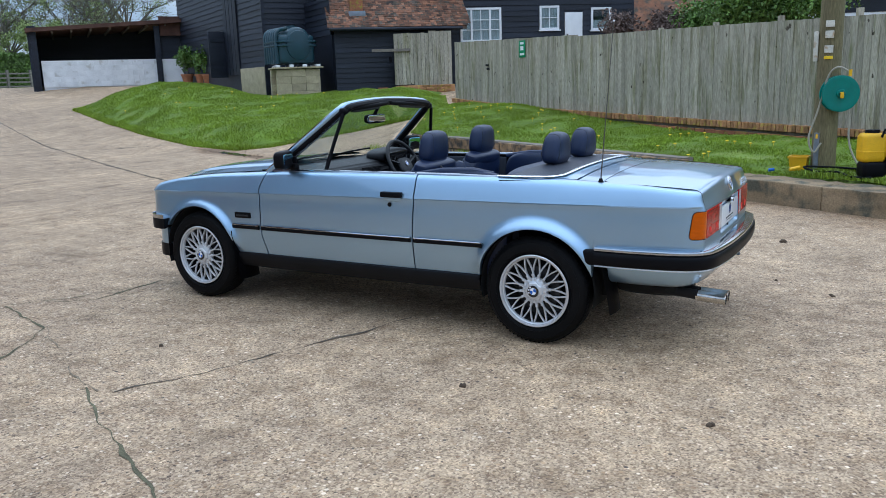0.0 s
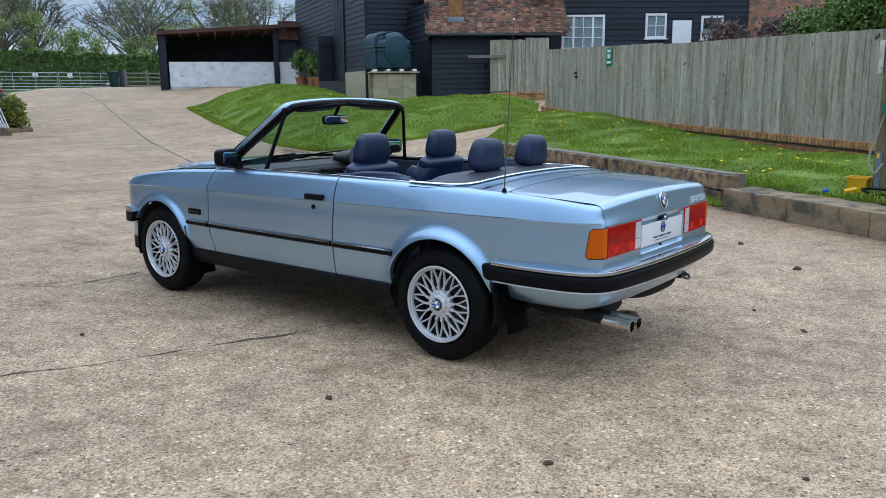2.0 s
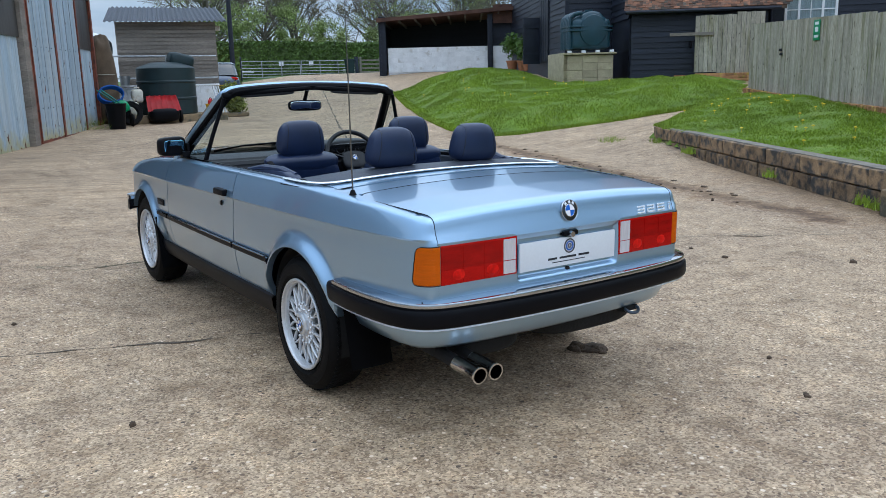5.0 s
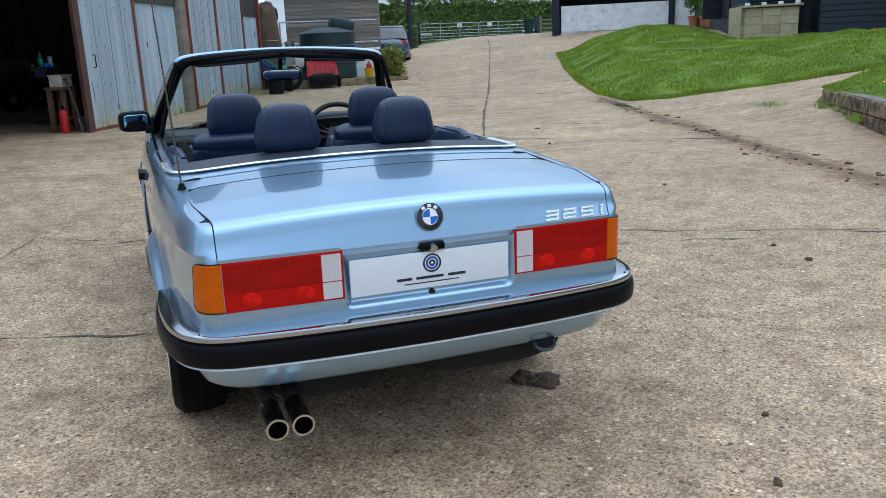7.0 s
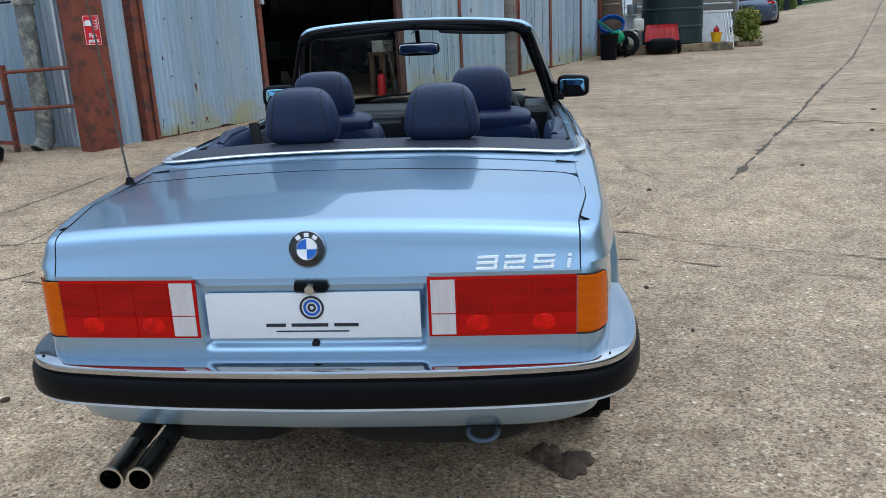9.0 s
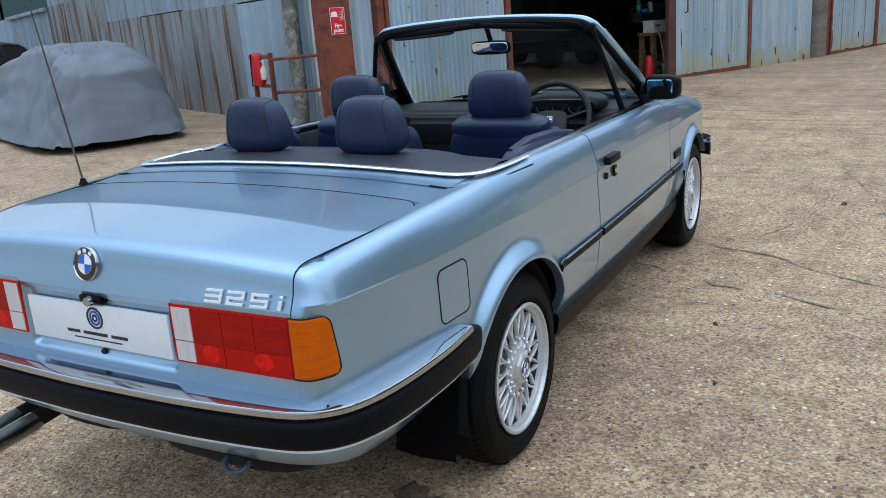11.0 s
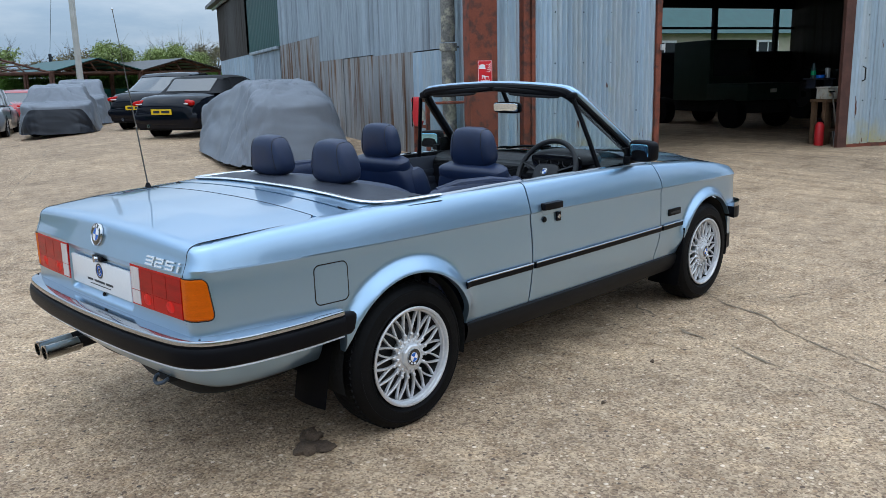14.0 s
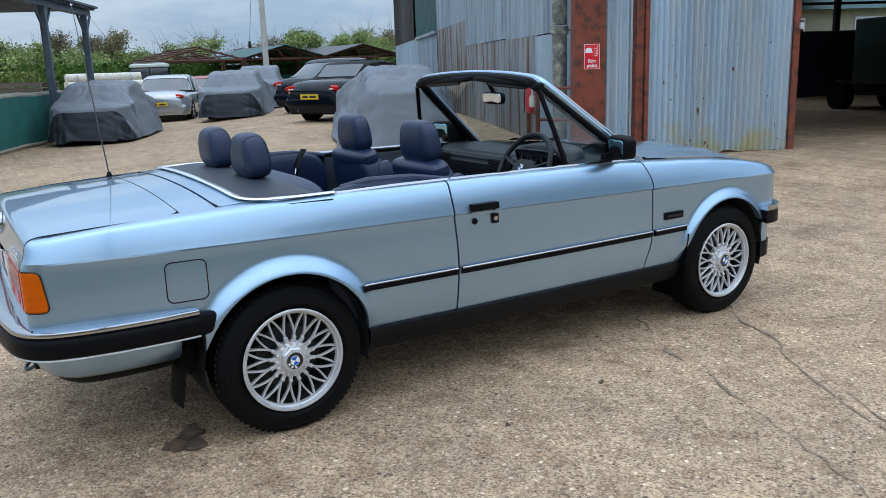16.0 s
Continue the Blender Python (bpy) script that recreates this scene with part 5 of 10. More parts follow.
for i, (a, b, y, m_) in enumerate(leafs):
    dr = thing("barn_door", "pale blue corrugated iron barn door, rusty along its foot", "door", group="workshop doors", parent=None, m=FAC)
    part("sheet", corrugated(bmesh.new(), a, b, GB + 0.09, 3.6, y, 0.076, 0.020 if i == 0 else 0.005, 0.003, ragged), M["tin_door"], dr)
    if i:
        for xx in lin(a, b, 5)[1:-1]:
            part("lap_seam", B(xx - .012, xx + .004, y - .012, y - .004, GB + 0.11, 3.6), M["tin_grey"], dr)
    part("stile", B(a - (0.14 if i == 1 else 0.0), a + 0.05, y - 0.03, y + 0.03, GB + 0.03, 3.6), M["oxide_dark"] if i == 1 else M["oxide"], dr)
    part("stile", B(b - 0.05, b + 0.03, y - 0.03, y + 0.03, GB + 0.03, 3.6), M["oxide"], dr)
    part("bottom_rail", B(a, b, y - 0.005, y + 0.05, GB + 0.03, GB + 0.09), M["oxide"], dr)
    for zz in (0.9, 1.55, 2.2):
        for xx in lin(a + 0.35, b - 0.35, 4):
            part("bolt", rounded(bmesh.new(), 0.01, 0.008, 0.01, Matrix.Translation((xx, y - 0.012, zz)), 2, 4), M["gap"], dr)
    if i == 1:
        part("pull_handle", tube(bmesh.new(), [(a + 0.3, y - 0.02, 1.2), (a + 0.3, y - 0.07, 1.22), (a + 0.3, y - 0.07, 1.4), (a + 0.3, y - 0.02, 1.42)], 0.01, 6), M["gap"], dr)
    if i == 0:
        part("padlock", B(b + 0.0, b + 0.05, y - 0.08, y - 0.03, 1.7, 1.78, bevel=0.01), M["alloy"], dr, "steel padlock")
part("cladding", corrugated(bmesh.new(), 8.42, 10.6, GB, 2.35, 0.06, 0.1, 0.022), M["tin_door"], work)
part("header_panel", B(8.3, 10.7, 0.0, 0.05, 2.35, 4.6), M["tin_dark"], work)
part("post", B(10.62, 10.95, -0.08, 0.1, 0.05, 4.6, bevel=0.01), M["timber"], work)
part("post", B(10.97, 11.08, -0.06, 0.08, 0.05, 4.6, bevel=0.01), M["oxide"], work)
part("cladding", corrugated(bmesh.new(), 15.15, 16.75, GB, 2.3, 0.04, 0.1, 0.022), M["tin_door"], work)
part("header_panel", B(15.1, 16.85, 0.0, 0.05, 2.3, 4.6), M["tin_dark"], work)
part("post", B(16.72, 16.85, -0.06, 0.1, 0.05, 4.6), M["oxide"], work)
part("end_wall", B(16.8, 16.9, 0.1, 12.0, 0.0, 4.5), M["tin_dark"], work)
part("lintel", B(0.57, 16.85, -0.04, 0.12, 3.62, 4.6), M["tin_dark"], work)
part("eaves_panel", corrugated(bmesh.new(), 2.7, 6.2, 3.0, 3.62, 0.02), M["green_tin"], work)
# flank of the barn, sheeted in many ages of tin
SIDE = FAC @ Matrix.Rotation(math.pi / 2, 4, "Z")
flank = thing("workshop_flank", "patchwork of weathered corrugated sheets on the barn flank", "wall", SIDE, kind="structure")
part("backing", B(0.15, 27.4, -0.35, -0.2, 0.0, 4.7), M["tin_dark"], flank)
sheets = [(0.2, 0.75, 0.1, 4.6, "tin_grey"), (0.75, 2.7, 0.1, 1.80, "tin_blue"), (0.75, 4.75, 1.82, 4.6, "tin_grey"), (2.7, 4.75, 0.1, 1.82, "tin_rust"), (4.75, 6.9, 0.1, 1.84, "tin_rust"), (6.9, 8.95, 0.1, 1.86, "tin_rust"),
          (4.75, 8.9, 1.85, 4.6, "tin_grey"), (8.95, 13.7, 0.1, 2.42, "tin_rust"), (8.9, 13.6, 2.42, 4.6, "tin_grey"), (13.7, 18.4, 0.1, 2.36, "tin_grey"), (18.4, 23.0, 0.1, 2.4, "tin_blue"), (23.0, 27.4, 0.1, 2.42, "tin_blue"), (19.8, 27.4, 2.4, 4.6, "tin_dark")]
rnd = random.Random(9)
for a, b, z0, z1, k in sheets:
    part("tin_sheet", corrugated(bmesh.new(), a, b + 0.03, z0, z1, -0.06 + 0.03 * (rnd.random()), 0.085, 0.024), M[k], flank)
part("roller_shutter", corrugated(bmesh.new(), 13.7, 19.7, 2.4, 4.6, -0.1, 0.3, 0.012), M["green_tin"], flank, "green shutter over an upper opening")
part("shutter_rail", B(13.7, 18.6, -0.02, 0.08, 2.33, 2.42, bevel=0.01), M["tin_grey"], flank)
part("gutter", tube(bmesh.new(), [(0.1, 0.1, 4.62), (27.8, 0.1, 4.62)], 0.07, 8), M["tin_grey"], flank)
pipe = thing("downpipe", "fat lichen-covered downpipe beside the corner post", "pipe", SIDE)
for z0, z1 in ((0.45, 1.85), (1.87, 4.5)):
    part("pipe_length", lathe(bmesh.new(), [(0.095, z0), (0.095, z1 - 0.1), (0.115, z1 - 0.1), (0.115, z1)], 16, Matrix.Translation((0.72, 0.16, 0))), M["lichen_pipe"], pipe)
part("shoe", tube(bmesh.new(), [(0.72, 0.16, 0.5), (0.72, 0.18, 0.3), (0.72, 0.28, 0.2)], 0.1, 14, cap=False), M["lichen_pipe"], pipe, "broken pipe shoe")
part("conduit", tube(bmesh.new(), [(0.4, 0.05, 0.6), (0.4, 0.05, 4.5)], 0.025, 6), M["alloy"], pipe)
# roof, inner walls and floor slab
# roof in strips, with an unseen open gap added to brighten the workshop inside
for y0, y1 in ((-0.5, 8.2), (9.6, 28.0)):
    part("roof", B(-0.4, 17.2, y0, y1, 4.62, 4.75), M["tin_dark"], work)
for y0, y1 in ((8.2, 9.6),):
    part("roof", B(-0.4, 1.5, y0, y1, 4.62, 4.75), M["tin_dark"], work)
    part("roof", B(9.0, 17.2, y0, y1, 4.62, 4.75), M["tin_dark"], work)
part("back_wall", B(0.2, 16.8, 11.9, 12.0, 0.0, 2.05), M["tar"], work)
part("back_wall", B(0.2, 16.8, 11.9, 12.0, 3.4, 4.6), M["tar"], work)
for xx in (1.5, 3.6, 5.0, 6.9, 9.0, 11.0, 13.5, 16.0):
    part("mullion", B(xx, xx + 0.14, 11.85, 11.99, 2.05, 3.4), M["tar"], work)
part("transom", B(0.2, 16.8, 11.88, 11.97, 2.75, 2.82), M["tar"], work)
part("floor_slab", B(0.2, 16.7, 0.3, 11.9, -0.1, 0.16), M["dirt"], work)


# ---- the convertible ----
def sub(name, parent, label=""):
    ob = new(name)
    ob.empty_display_size = .05
    ob.parent = parent
    if label:
        ob["label"] = label
    return ob


# x runs to the rear from the back axle, y to the car's right, z up
PLAN = [(-3.03, .58), (-3.015, .655), (-2.97, .708), (-2.88, .735), (-2.72, .746), (-2.5, .754), (-2.2, .762), (-1.93, .768), (-1.3, .776), (-.75, .776), (-.3, .771), (0, .766), (.35, .747), (.6, .725), (.725, .707), (.79, .6955), (.828, .682), (.851, .661), (.862, .634)]


def spline(pts, n):
    p = np.array(pts, float)
    p = np.vstack([2 * p[0] - p[1], p, 2 * p[-1] - p[-2]])
    out = []
    for i in range(1, len(p) - 2):
        for t in np.linspace(0, 1, n, endpoint=False):
            a, b, c, d = p[i - 1], p[i], p[i + 1], p[i + 2]
            out.append(0.5 * (2 * b + (c - a) * t + (2 * a - 5 * b + 4 * c - d) * t * t + (3 * b - a - 3 * c + d) * t ** 3))
    out.append(p[-2])
    return np.array(out)


PL = spline(PLAN, 24)
PX, PY = PL[:, 0], PL[:, 1]
TAN = np.gradient(PL, axis=0)
TAN /= np.linalg.norm(TAN, axis=1)[:, None]
ARC = np.concatenate([[0], np.cumsum(np.linalg.norm(np.diff(PL, axis=0), axis=1))])


def plan_at(a):
    x, y = float(np.interp(a, ARC, PX)), float(np.interp(a, ARC, PY))
    tx, ty = float(np.interp(a, ARC, TAN[:, 0])), float(np.interp(a, ARC, TAN[:, 1]))
    k = math.hypot(tx, ty)
    return x, y, -ty / k, tx / k


def arc_of(x):
    return float(np.interp(x, PX, ARC))


ZB = [(-3.05, .765), (-2.9, .80), (-2.7, .835), (-2.4, .868), (-2.0, .895), (-1.8, .908), (-1.2, .916), (-.3, .916), (.1, .910), (.35, .900), (.6, .8865), (.75, .872), (.85, .862)]
ZC = [(-3.05, .725), (-2.9, .742), (-2.5, .753), (-1.9, .762), (-.75, .778), (.3, .786), (.9, .790)]
WHEELS = [(-2.50, 0.338, 0.312), (0.0, 0.338, 0.306)]
OFF_UP = [(0, 0), (.06, .002), (.3, .0095), (.6, .021), (.76, .029), (.86, .036), (.92, .043), (.955, .052), (.98, .064), (1, .098)]
OFF_DN = [(0, 0), (.007, .006), (.03, .007), (.10, .0035), (.2, .001), (.26, .003), (.33, .010), (.38, .018), (.44, .03)]


def side_off(x, z):
    """How far the flank lies inside the plan line."""
    zc, zb = interp(x, ZC), interp(x, ZB)
    o = interp((z - zc) / (zb - zc), OFF_UP) * (1 - .25 * smooth01((x - .25) / .45)) if z >= zc else interp(zc - z, OFF_DN)
    for xc, ra, zw in WHEELS:
        r = math.hypot(x - xc, z - zw)
        lip, wide = (0.030, 0.058) if xc < -1 else (0.036, 0.07)
        if z > zw - 0.02 and r < ra + wide:
            k = (r - ra) / wide
            lip *= smooth01((z - zw - .015) / .15)
            o -= lip * (1 - smooth01(k)) if k > 0 else lip
    return o


SILL = 0.352


def foot(x):
    z = SILL
    if x > 0.33:
        z = 0.50
    if x < -2.74:
        z = 0.50
    for xc, ra, zw in WHEELS:
        if abs(x - xc) < ra:
            z = max(z, zw + math.sqrt(ra * ra - (x - xc) ** 2))
    return z


def stations(x0, x1, st=0.035, extra=()):
    a0, a1 = arc_of(x0), arc_of(x1)
    k = max(2, int((a1 - a0) / st))
    s = set(lin(a0, a1, k + 1))
    for xc, ra, _ in WHEELS:
        for i in range(0, 46):
            xx = xc - ra * math.cos(math.pi * i / 45) * 0.9995
            if x0 < xx < x1:
                s.add(arc_of(xx))
        for e in (-ra - 0.001, ra + 0.001):
            if x0 < xc + e < x1:
                s.add(arc_of(xc + e))
    out = sorted(s)
    keep = [out[0]]
    for v in out[1:]:
        if v - keep[-1] > 0.0008:
            keep.append(v)
    return keep


TAIL_X, TAIL_Y, TAIL_P = .76, .6225, 2.7
TAIL_TOP = [(0, -.062), (.003, -.047), (.0105, -.033), (.02, -.0255), (.033, -.022), (.057, -.017), (.097, 0)]


def rear_x(y):
    return 0.89 - 0.013 * (y / 0.62) ** 2


def tail_q(x, z):
    """The share of the way round the corner at which the flank reaches x."""
    k = min(max((x - TAIL_X) / (tail_x(z) - TAIL_X), 0), 1)
    return math.asin(k ** (TAIL_P / 2)) / (math.pi / 2)


def tail_x(z):
    return rear_x(TAIL_Y) + (interp(max(interp(.80, ZB) - z, 0), TAIL_TOP) if z > .768 else 0.0)


def tail_pt(q, z, proud=0.0):
    """The quarter's rear corner, from the flank (q = 0) to the edge of the lid (q = 1)."""
    a = q * math.pi / 2
    c, s_ = abs(math.cos(a)) ** (2 / TAIL_P), math.sin(a) ** (2 / TAIL_P)
    if q > .9999:
        c = 0.0
    x = TAIL_X + (tail_x(z) - TAIL_X) * s_
    y = .707 - .176 * (x - .725) - side_off(x, z)
    nx_, ny_ = s_ ** (TAIL_P - 1) / .11, c ** (TAIL_P - 1) / .07
    k = math.hypot(nx_, ny_)
    y = TAIL_Y + max(y - TAIL_Y, .0006) * c
    return Vector((x - .03 * smooth01((.56 - z) / .06) * s_ + proud * nx_ / k, y + proud * ny_ / k, z))


UPS = [1, .99, .98, .968, .955, .938, .92, .89, .86, .81, .76, .68, .6, .45, .3, .18, .06, .015, 0]
DNS = [.003, .0075, .014, .03]
FRS = [.08, .16, .25, .35, .45, .55, .64, .72, .79, .85, .90, .94, .97, .99, 1]


def side_panel(name, side, x0, x1, parent, lean0=None, lean1=None, label=""):
    bm = bmesh.new()
    cols, inner = [], []
    arcs = stations(x0, x1)
    for ai, a in enumerate(arcs):
        bx, by, nxx, nyy = plan_at(a)
        zc, zb, zf = interp(bx, ZC), interp(bx, ZB), foot(bx)
        zs = [zc + (zb - zc) * u for u in UPS] + [zc - d for d in DNS]
        z1 = zc - DNS[-1]
        zs += [z1 + (zf - z1) * f for f in FRS]
        col, inn = [], []
        for z in zs:
            sh = 0.0
            if lean0 and ai < 12:
                sh += lean0(z) * (1 - ai / 12)
            if lean1 and ai > len(arcs) - 13:
                sh += lean1(z) * (1 - (len(arcs) - 1 - ai) / 12)
            o = side_off(bx, z)
            col.append(bm.verts.new((bx - nxx * o + sh, side * (by - nyy * o), z)))
            o2 = o + 0.03
            inn.append(bm.verts.new((bx - nxx * o2 + sh, side * (by - nyy * o2), z)))
        cols.append(col)
        inner.append(inn)
    if x1 > .75:
        for q in lin(0, 1, 22)[1:]:
            xq = TAIL_X + .115 * math.sin(q * math.pi / 2) ** (2 / TAIL_P)
            zc, zb = interp(xq, ZC), interp(min(xq, .80), ZB)
            zs = [zc + (zb - zc) * u for u in UPS] + [zc - d for d in DNS]
            z1 = zc - DNS[-1]
            zs += [z1 + (.50 - z1) * f for f in FRS]
            for out_, dd in ((cols, 0.0), (inner, -.02)):
                pts_ = [tail_pt(q, z, dd) for z in zs]
                out_.append([bm.verts.new((p.x, side * p.y, p.z)) for p in pts_])
    for i in range(len(cols) - 1):
        for j in range(len(cols[0]) - 1):
            bm.faces.new((cols[i][j], cols[i + 1][j], cols[i + 1][j + 1], cols[i][j + 1]))
        bm.faces.new((cols[i][-1], cols[i + 1][-1], inner[i + 1][-1], inner[i][-1]))
    for k in (0, -1):
        for j in range(len(cols[0]) - 1):
            bm.faces.new((cols[k][j], cols[k][j + 1], inner[k][j + 1], inner[k][j]))
    return part(name, bm, M["paint"], parent, label, angle=28)


def front_lean(z):
    return 0.05 * smooth01((z - 0.78) / 0.14) + 0.03 * smooth01((0.5 - z) / 0.14)


def rear_lean(z):
    return 0.022 * smooth01((z - 0.55) / 0.36)


# the car stands on a yard that falls a little to its right
CAR = Matrix.Rotation(radians(-0.55), 4, "X")
car = thing("convertible_car", "light blue metallic two-door convertible with its roof folded down", "car", CAR)
for sd in (-1, 1):
    side_panel("front_wing", sd, -3.03, -1.935, car, None, front_lean)
    door = side_panel("door", sd, -1.927, -0.767, car, front_lean, rear_lean)
    side_panel("rear_quarter", sd, -0.759, TAIL_X, car, rear_lean, None)

# bonnet
def bonnet(u, v):
    x = -3.0 + v * 1.03
    a = arc_of(max(x, -3.0))
    bx, by, nxx, nyy = plan_at(a)
    w = (by - 0.094)
    z = interp(x, ZB)
    y = u * w
    nose = 0.12 * (1 - u * u) * (1 - v) ** 3
    crown = 0.035 * (1 - u * u) + 0.012 * (1 - smooth01((abs(u) - 0.62) / 0.1)) * smooth01(v * 3)
    return Vector((x - nose, y, z + 0.004 + crown - 0.05 * (1 - v) ** 8))


bm = bmesh.new()
grid(bm, bonnet, lin(-1, 1, 41), lin(0, 1, 40))
part("bonnet", bm, M["paint"], car)
bm = bmesh.new()
grid(bm, lambda u, v: Vector((-3.02 - 0.16 * (1 - u * u), u * 0.62, 0.44 + 0.28 * v)), lin(-1, 1, 17), lin(0, 1, 4))
part("grille_panel", bm, M["black_trim"], car, "black grille panel")
part("scuttle", B(-1.98, -1.86, -0.66, 0.66, 0.86, 0.905), M["black_trim"], car)


# boot lid and rear deck
def top_z(x, y):
    return interp(x, [(-.05, .944), (.12, .940), (.22, .932), (.345, .924), (.6, .913), (.8, .895), (.9, .888)]) - 0.027 * (abs(y) / 0.65) ** 2.2


def lid_pt(u, v, half=0.0):
    ye = 0.653 + 0.005 * math.sin(math.pi * min(v / 0.75, 1)) - 0.033 * smooth01((v - 0.3) / 0.45)
    if v < .12:
        ye -= .05 * (1 - math.sqrt(1 - (1 - v / .12) ** 2))
    y = u * ye
    xr, xe = rear_x(y), rear_x(y) - 0.085
    if v <= 0.7:
        x = 0.347 + (xe - 0.347) * v / 0.7
        return Vector((x, y, top_z(x, y)))
    zt = top_z(xe, y)
    arcp = [(0.70, -0.085, 0.0), (.74, -0.065, -.002), (.78, -0.047, -.006), (.82, -0.033, -.0135), (.85, -.0255, -.023), (.88, -0.022, -.036), (.92, -.017, -.06), (1.0, 0.0, None)]
    for (v0, x0, z0), (v1, x1, z1) in zip(arcp, arcp[1:]):
        if v <= v1 + 1e-9:
            t = (v - v0) / (v1 - v0)
            if z1 is None:
                return Vector((xr + x0 + (0.0 - x0) * t, y, zt + z0 + (0.768 - zt - z0) * t))
            return Vector((xr + x0 + (x1 - x0) * t, y, zt + z0 + (z1 - z0) * t))


def shell(bm, f, us, vs, inward=Vector((-0.01, 0, -0.02))):
    """A grid with its rim turned in, so that shut lines have depth."""
    vv = grid(bm, f, us, vs)
    rim = vv[0] + [r[-1] for r in vv[1:]] + vv[-1][-2::-1] + [r[0] for r in vv[-2:0:-1]]
    low = [bm.verts.new(p.co + inward) for p in rim]
    k = len(rim)
    for i in range(k):
        bm.faces.new((rim[i], rim[(i + 1) % k], low[(i + 1) % k], low[i]))


vs_ = [0, .004, .012, .024, .04, .06, .085, .12] + lin(.16, .7, 15) + [.72, .74, .76, .78, .80, .82, .835, .85, .865, .88, .90, .92, .95, .98, 1.0]
bm = bmesh.new()
shell(bm, lid_pt, lin(-1, 1, 41), vs_)
part("boot_lid", bm, M["paint"], car, angle=40)
for sd in (-1, 1):
    edge = [lid_pt(sd * e, 0) + Vector((-.002, 0, .0)) for e in lin(0, 1, 16)] + [lid_pt(sd, v) + Vector((-.001, sd * .002, 0)) for v in (.002, .006, .012, .024, .04, .06, .085, .12, .25, .4, .55, .7, .74, .78, .82, .85, .88, .92, 1)]
    part("shut_line", tube(bmesh.new(), edge, .0016, 6), M["gap"], car)
    bm = bmesh.new()
    grid(bm, lambda x, y: Vector((x, sd * y, top_z(x, y) - .008)), lin(.335, .80, 24), lin(.57, .648, 8))
    part("deck_corner", bm, M["paint"], car)
bm = bmesh.new()
shell(bm, lambda u, v: Vector((.216 + .126 * v, u * 0.655, top_z(.216 + .126 * v, u * 0.655) - 0.001)), lin(-1, 1, 41), lin(0, 1, 4), Vector((0, 0, -0.02)))
part("rear_deck", bm, M["paint"], car)
bm = bmesh.new()


def cover_pt(u, v):
    y = u * 0.66
    x0 = 0.118 - 0.12 * smooth01((abs(u) - 0.9) / 0.1)
    x = x0 + (0.208 - x0) * v
    return Vector((x, y, top_z(x, y) + 0.001))


shell(bm, cover_pt, lin(-1, 1, 61), lin(0, 1, 5), Vector((0, 0, -0.02)))
part("roof_cover", bm, M["paint"], car, "body-coloured lid over the folded roof")
# fillers that close the deck towards the quarters
for sd in (-1, 1):
    bm = bmesh.new()
    grid(bm, lambda u, v: Vector((-.27 + u * .50, sd * (.645 + .06 * v + .02 * smooth01((.1 - (-.27 + u * .5)) / .3)), top_z(max(-.27 + u * .5, 0.0), .66) - .004 - .020 * v)), lin(0, 1, 14), lin(0, 1, 4))
    part("deck_side", bm, M["paint"], car)
    tp = [(-.215, .735, .889), (-.05, .727, .897), (.08, .712, .902), (.16, .69, .908), (.205, .655, .913), (.212, .60, .918)]
    part("shut_line", tube(bmesh.new(), [(x, sd * y, top_z(max(x, 0.0), min(y, .66)) + .0025 - .020 * min(max((y - .645) / .075, 0), 1)) for x, y, z in tp], 0.0026, 5), M["gap"], car)
CH = [(-.235, .700, .905), (-.12, .700, .912), (-.02, .694, .918), (.05, .676, .923), (.095, .64, .927), (.115, .58, .931), (.121, .4, .938), (.124, .2, .942), (.125, 0, .943)]
CH = [(x, y, top_z(max(x, 0.0), y) + .0075) for x, y, z in CH]
CH = CH + [(x, -y, z) for x, y, z in CH[-2::-1]]
part("chrome_strip", tube(bmesh.new(), [tuple(p) for p in spline(CH, 5)], 0.017, 10, flat=0.32), M["bright_metal"], car, "bright chrome strip round the roof cover")

# rear panel, lamps, plate
def rec(y, z):
    a = smooth01((0.276 + (z - 0.67) * 0.06 - abs(y)) / 0.022)
    b = smooth01((z - 0.585) / 0.02) * smooth01((0.80 - z) / 0.01)
    return a * b


bm = bmesh.new()
ysr = sorted(set(lin(-.6222, .6222, 45) + lin(.23, .31, 17) + lin(-.31, -.23, 17)))
zsr = sorted(set(lin(.50, .775, 16) + lin(.575, .62, 10) + lin(.745, .775, 6)))
grid(bm, lambda y, z: Vector((rear_x(y) + 0.0 - 0.02 * rec(y, z) - 0.03 * smooth01((.56 - z) / .06), y, z)), ysr, zsr)
part("rear_panel", bm, M["paint"], car, angle=50)

def lamp(name, side, y0, y1, z0, z1, proud, material, parent, nn=10):
    bm = bmesh.new()

    def f(u, v):
        y = y0 + (y1 - y0) * u
        z = z0 + (z1 - z0) * v
        return Vector((rear_x(y) + proud, side * y, z))
    us = lin(0, 1, nn)
    vv = grid(bm, f, us, [0, .03, .5, .97, 1])
    rim = vv[0] + [r[-1] for r in vv[1:]] + vv[-1][-2::-1] + [r[0] for r in vv[-2:0:-1]]
    low = [bm.verts.new(p.co + Vector((-0.03, 0, 0))) for p in rim]
    for i in range(len(rim)):
        bm.faces.new((rim[i], rim[(i + 1) % len(rim)], low[(i + 1) % len(rim)], low[i]))
    return part(name, bm, material, parent, angle=50)


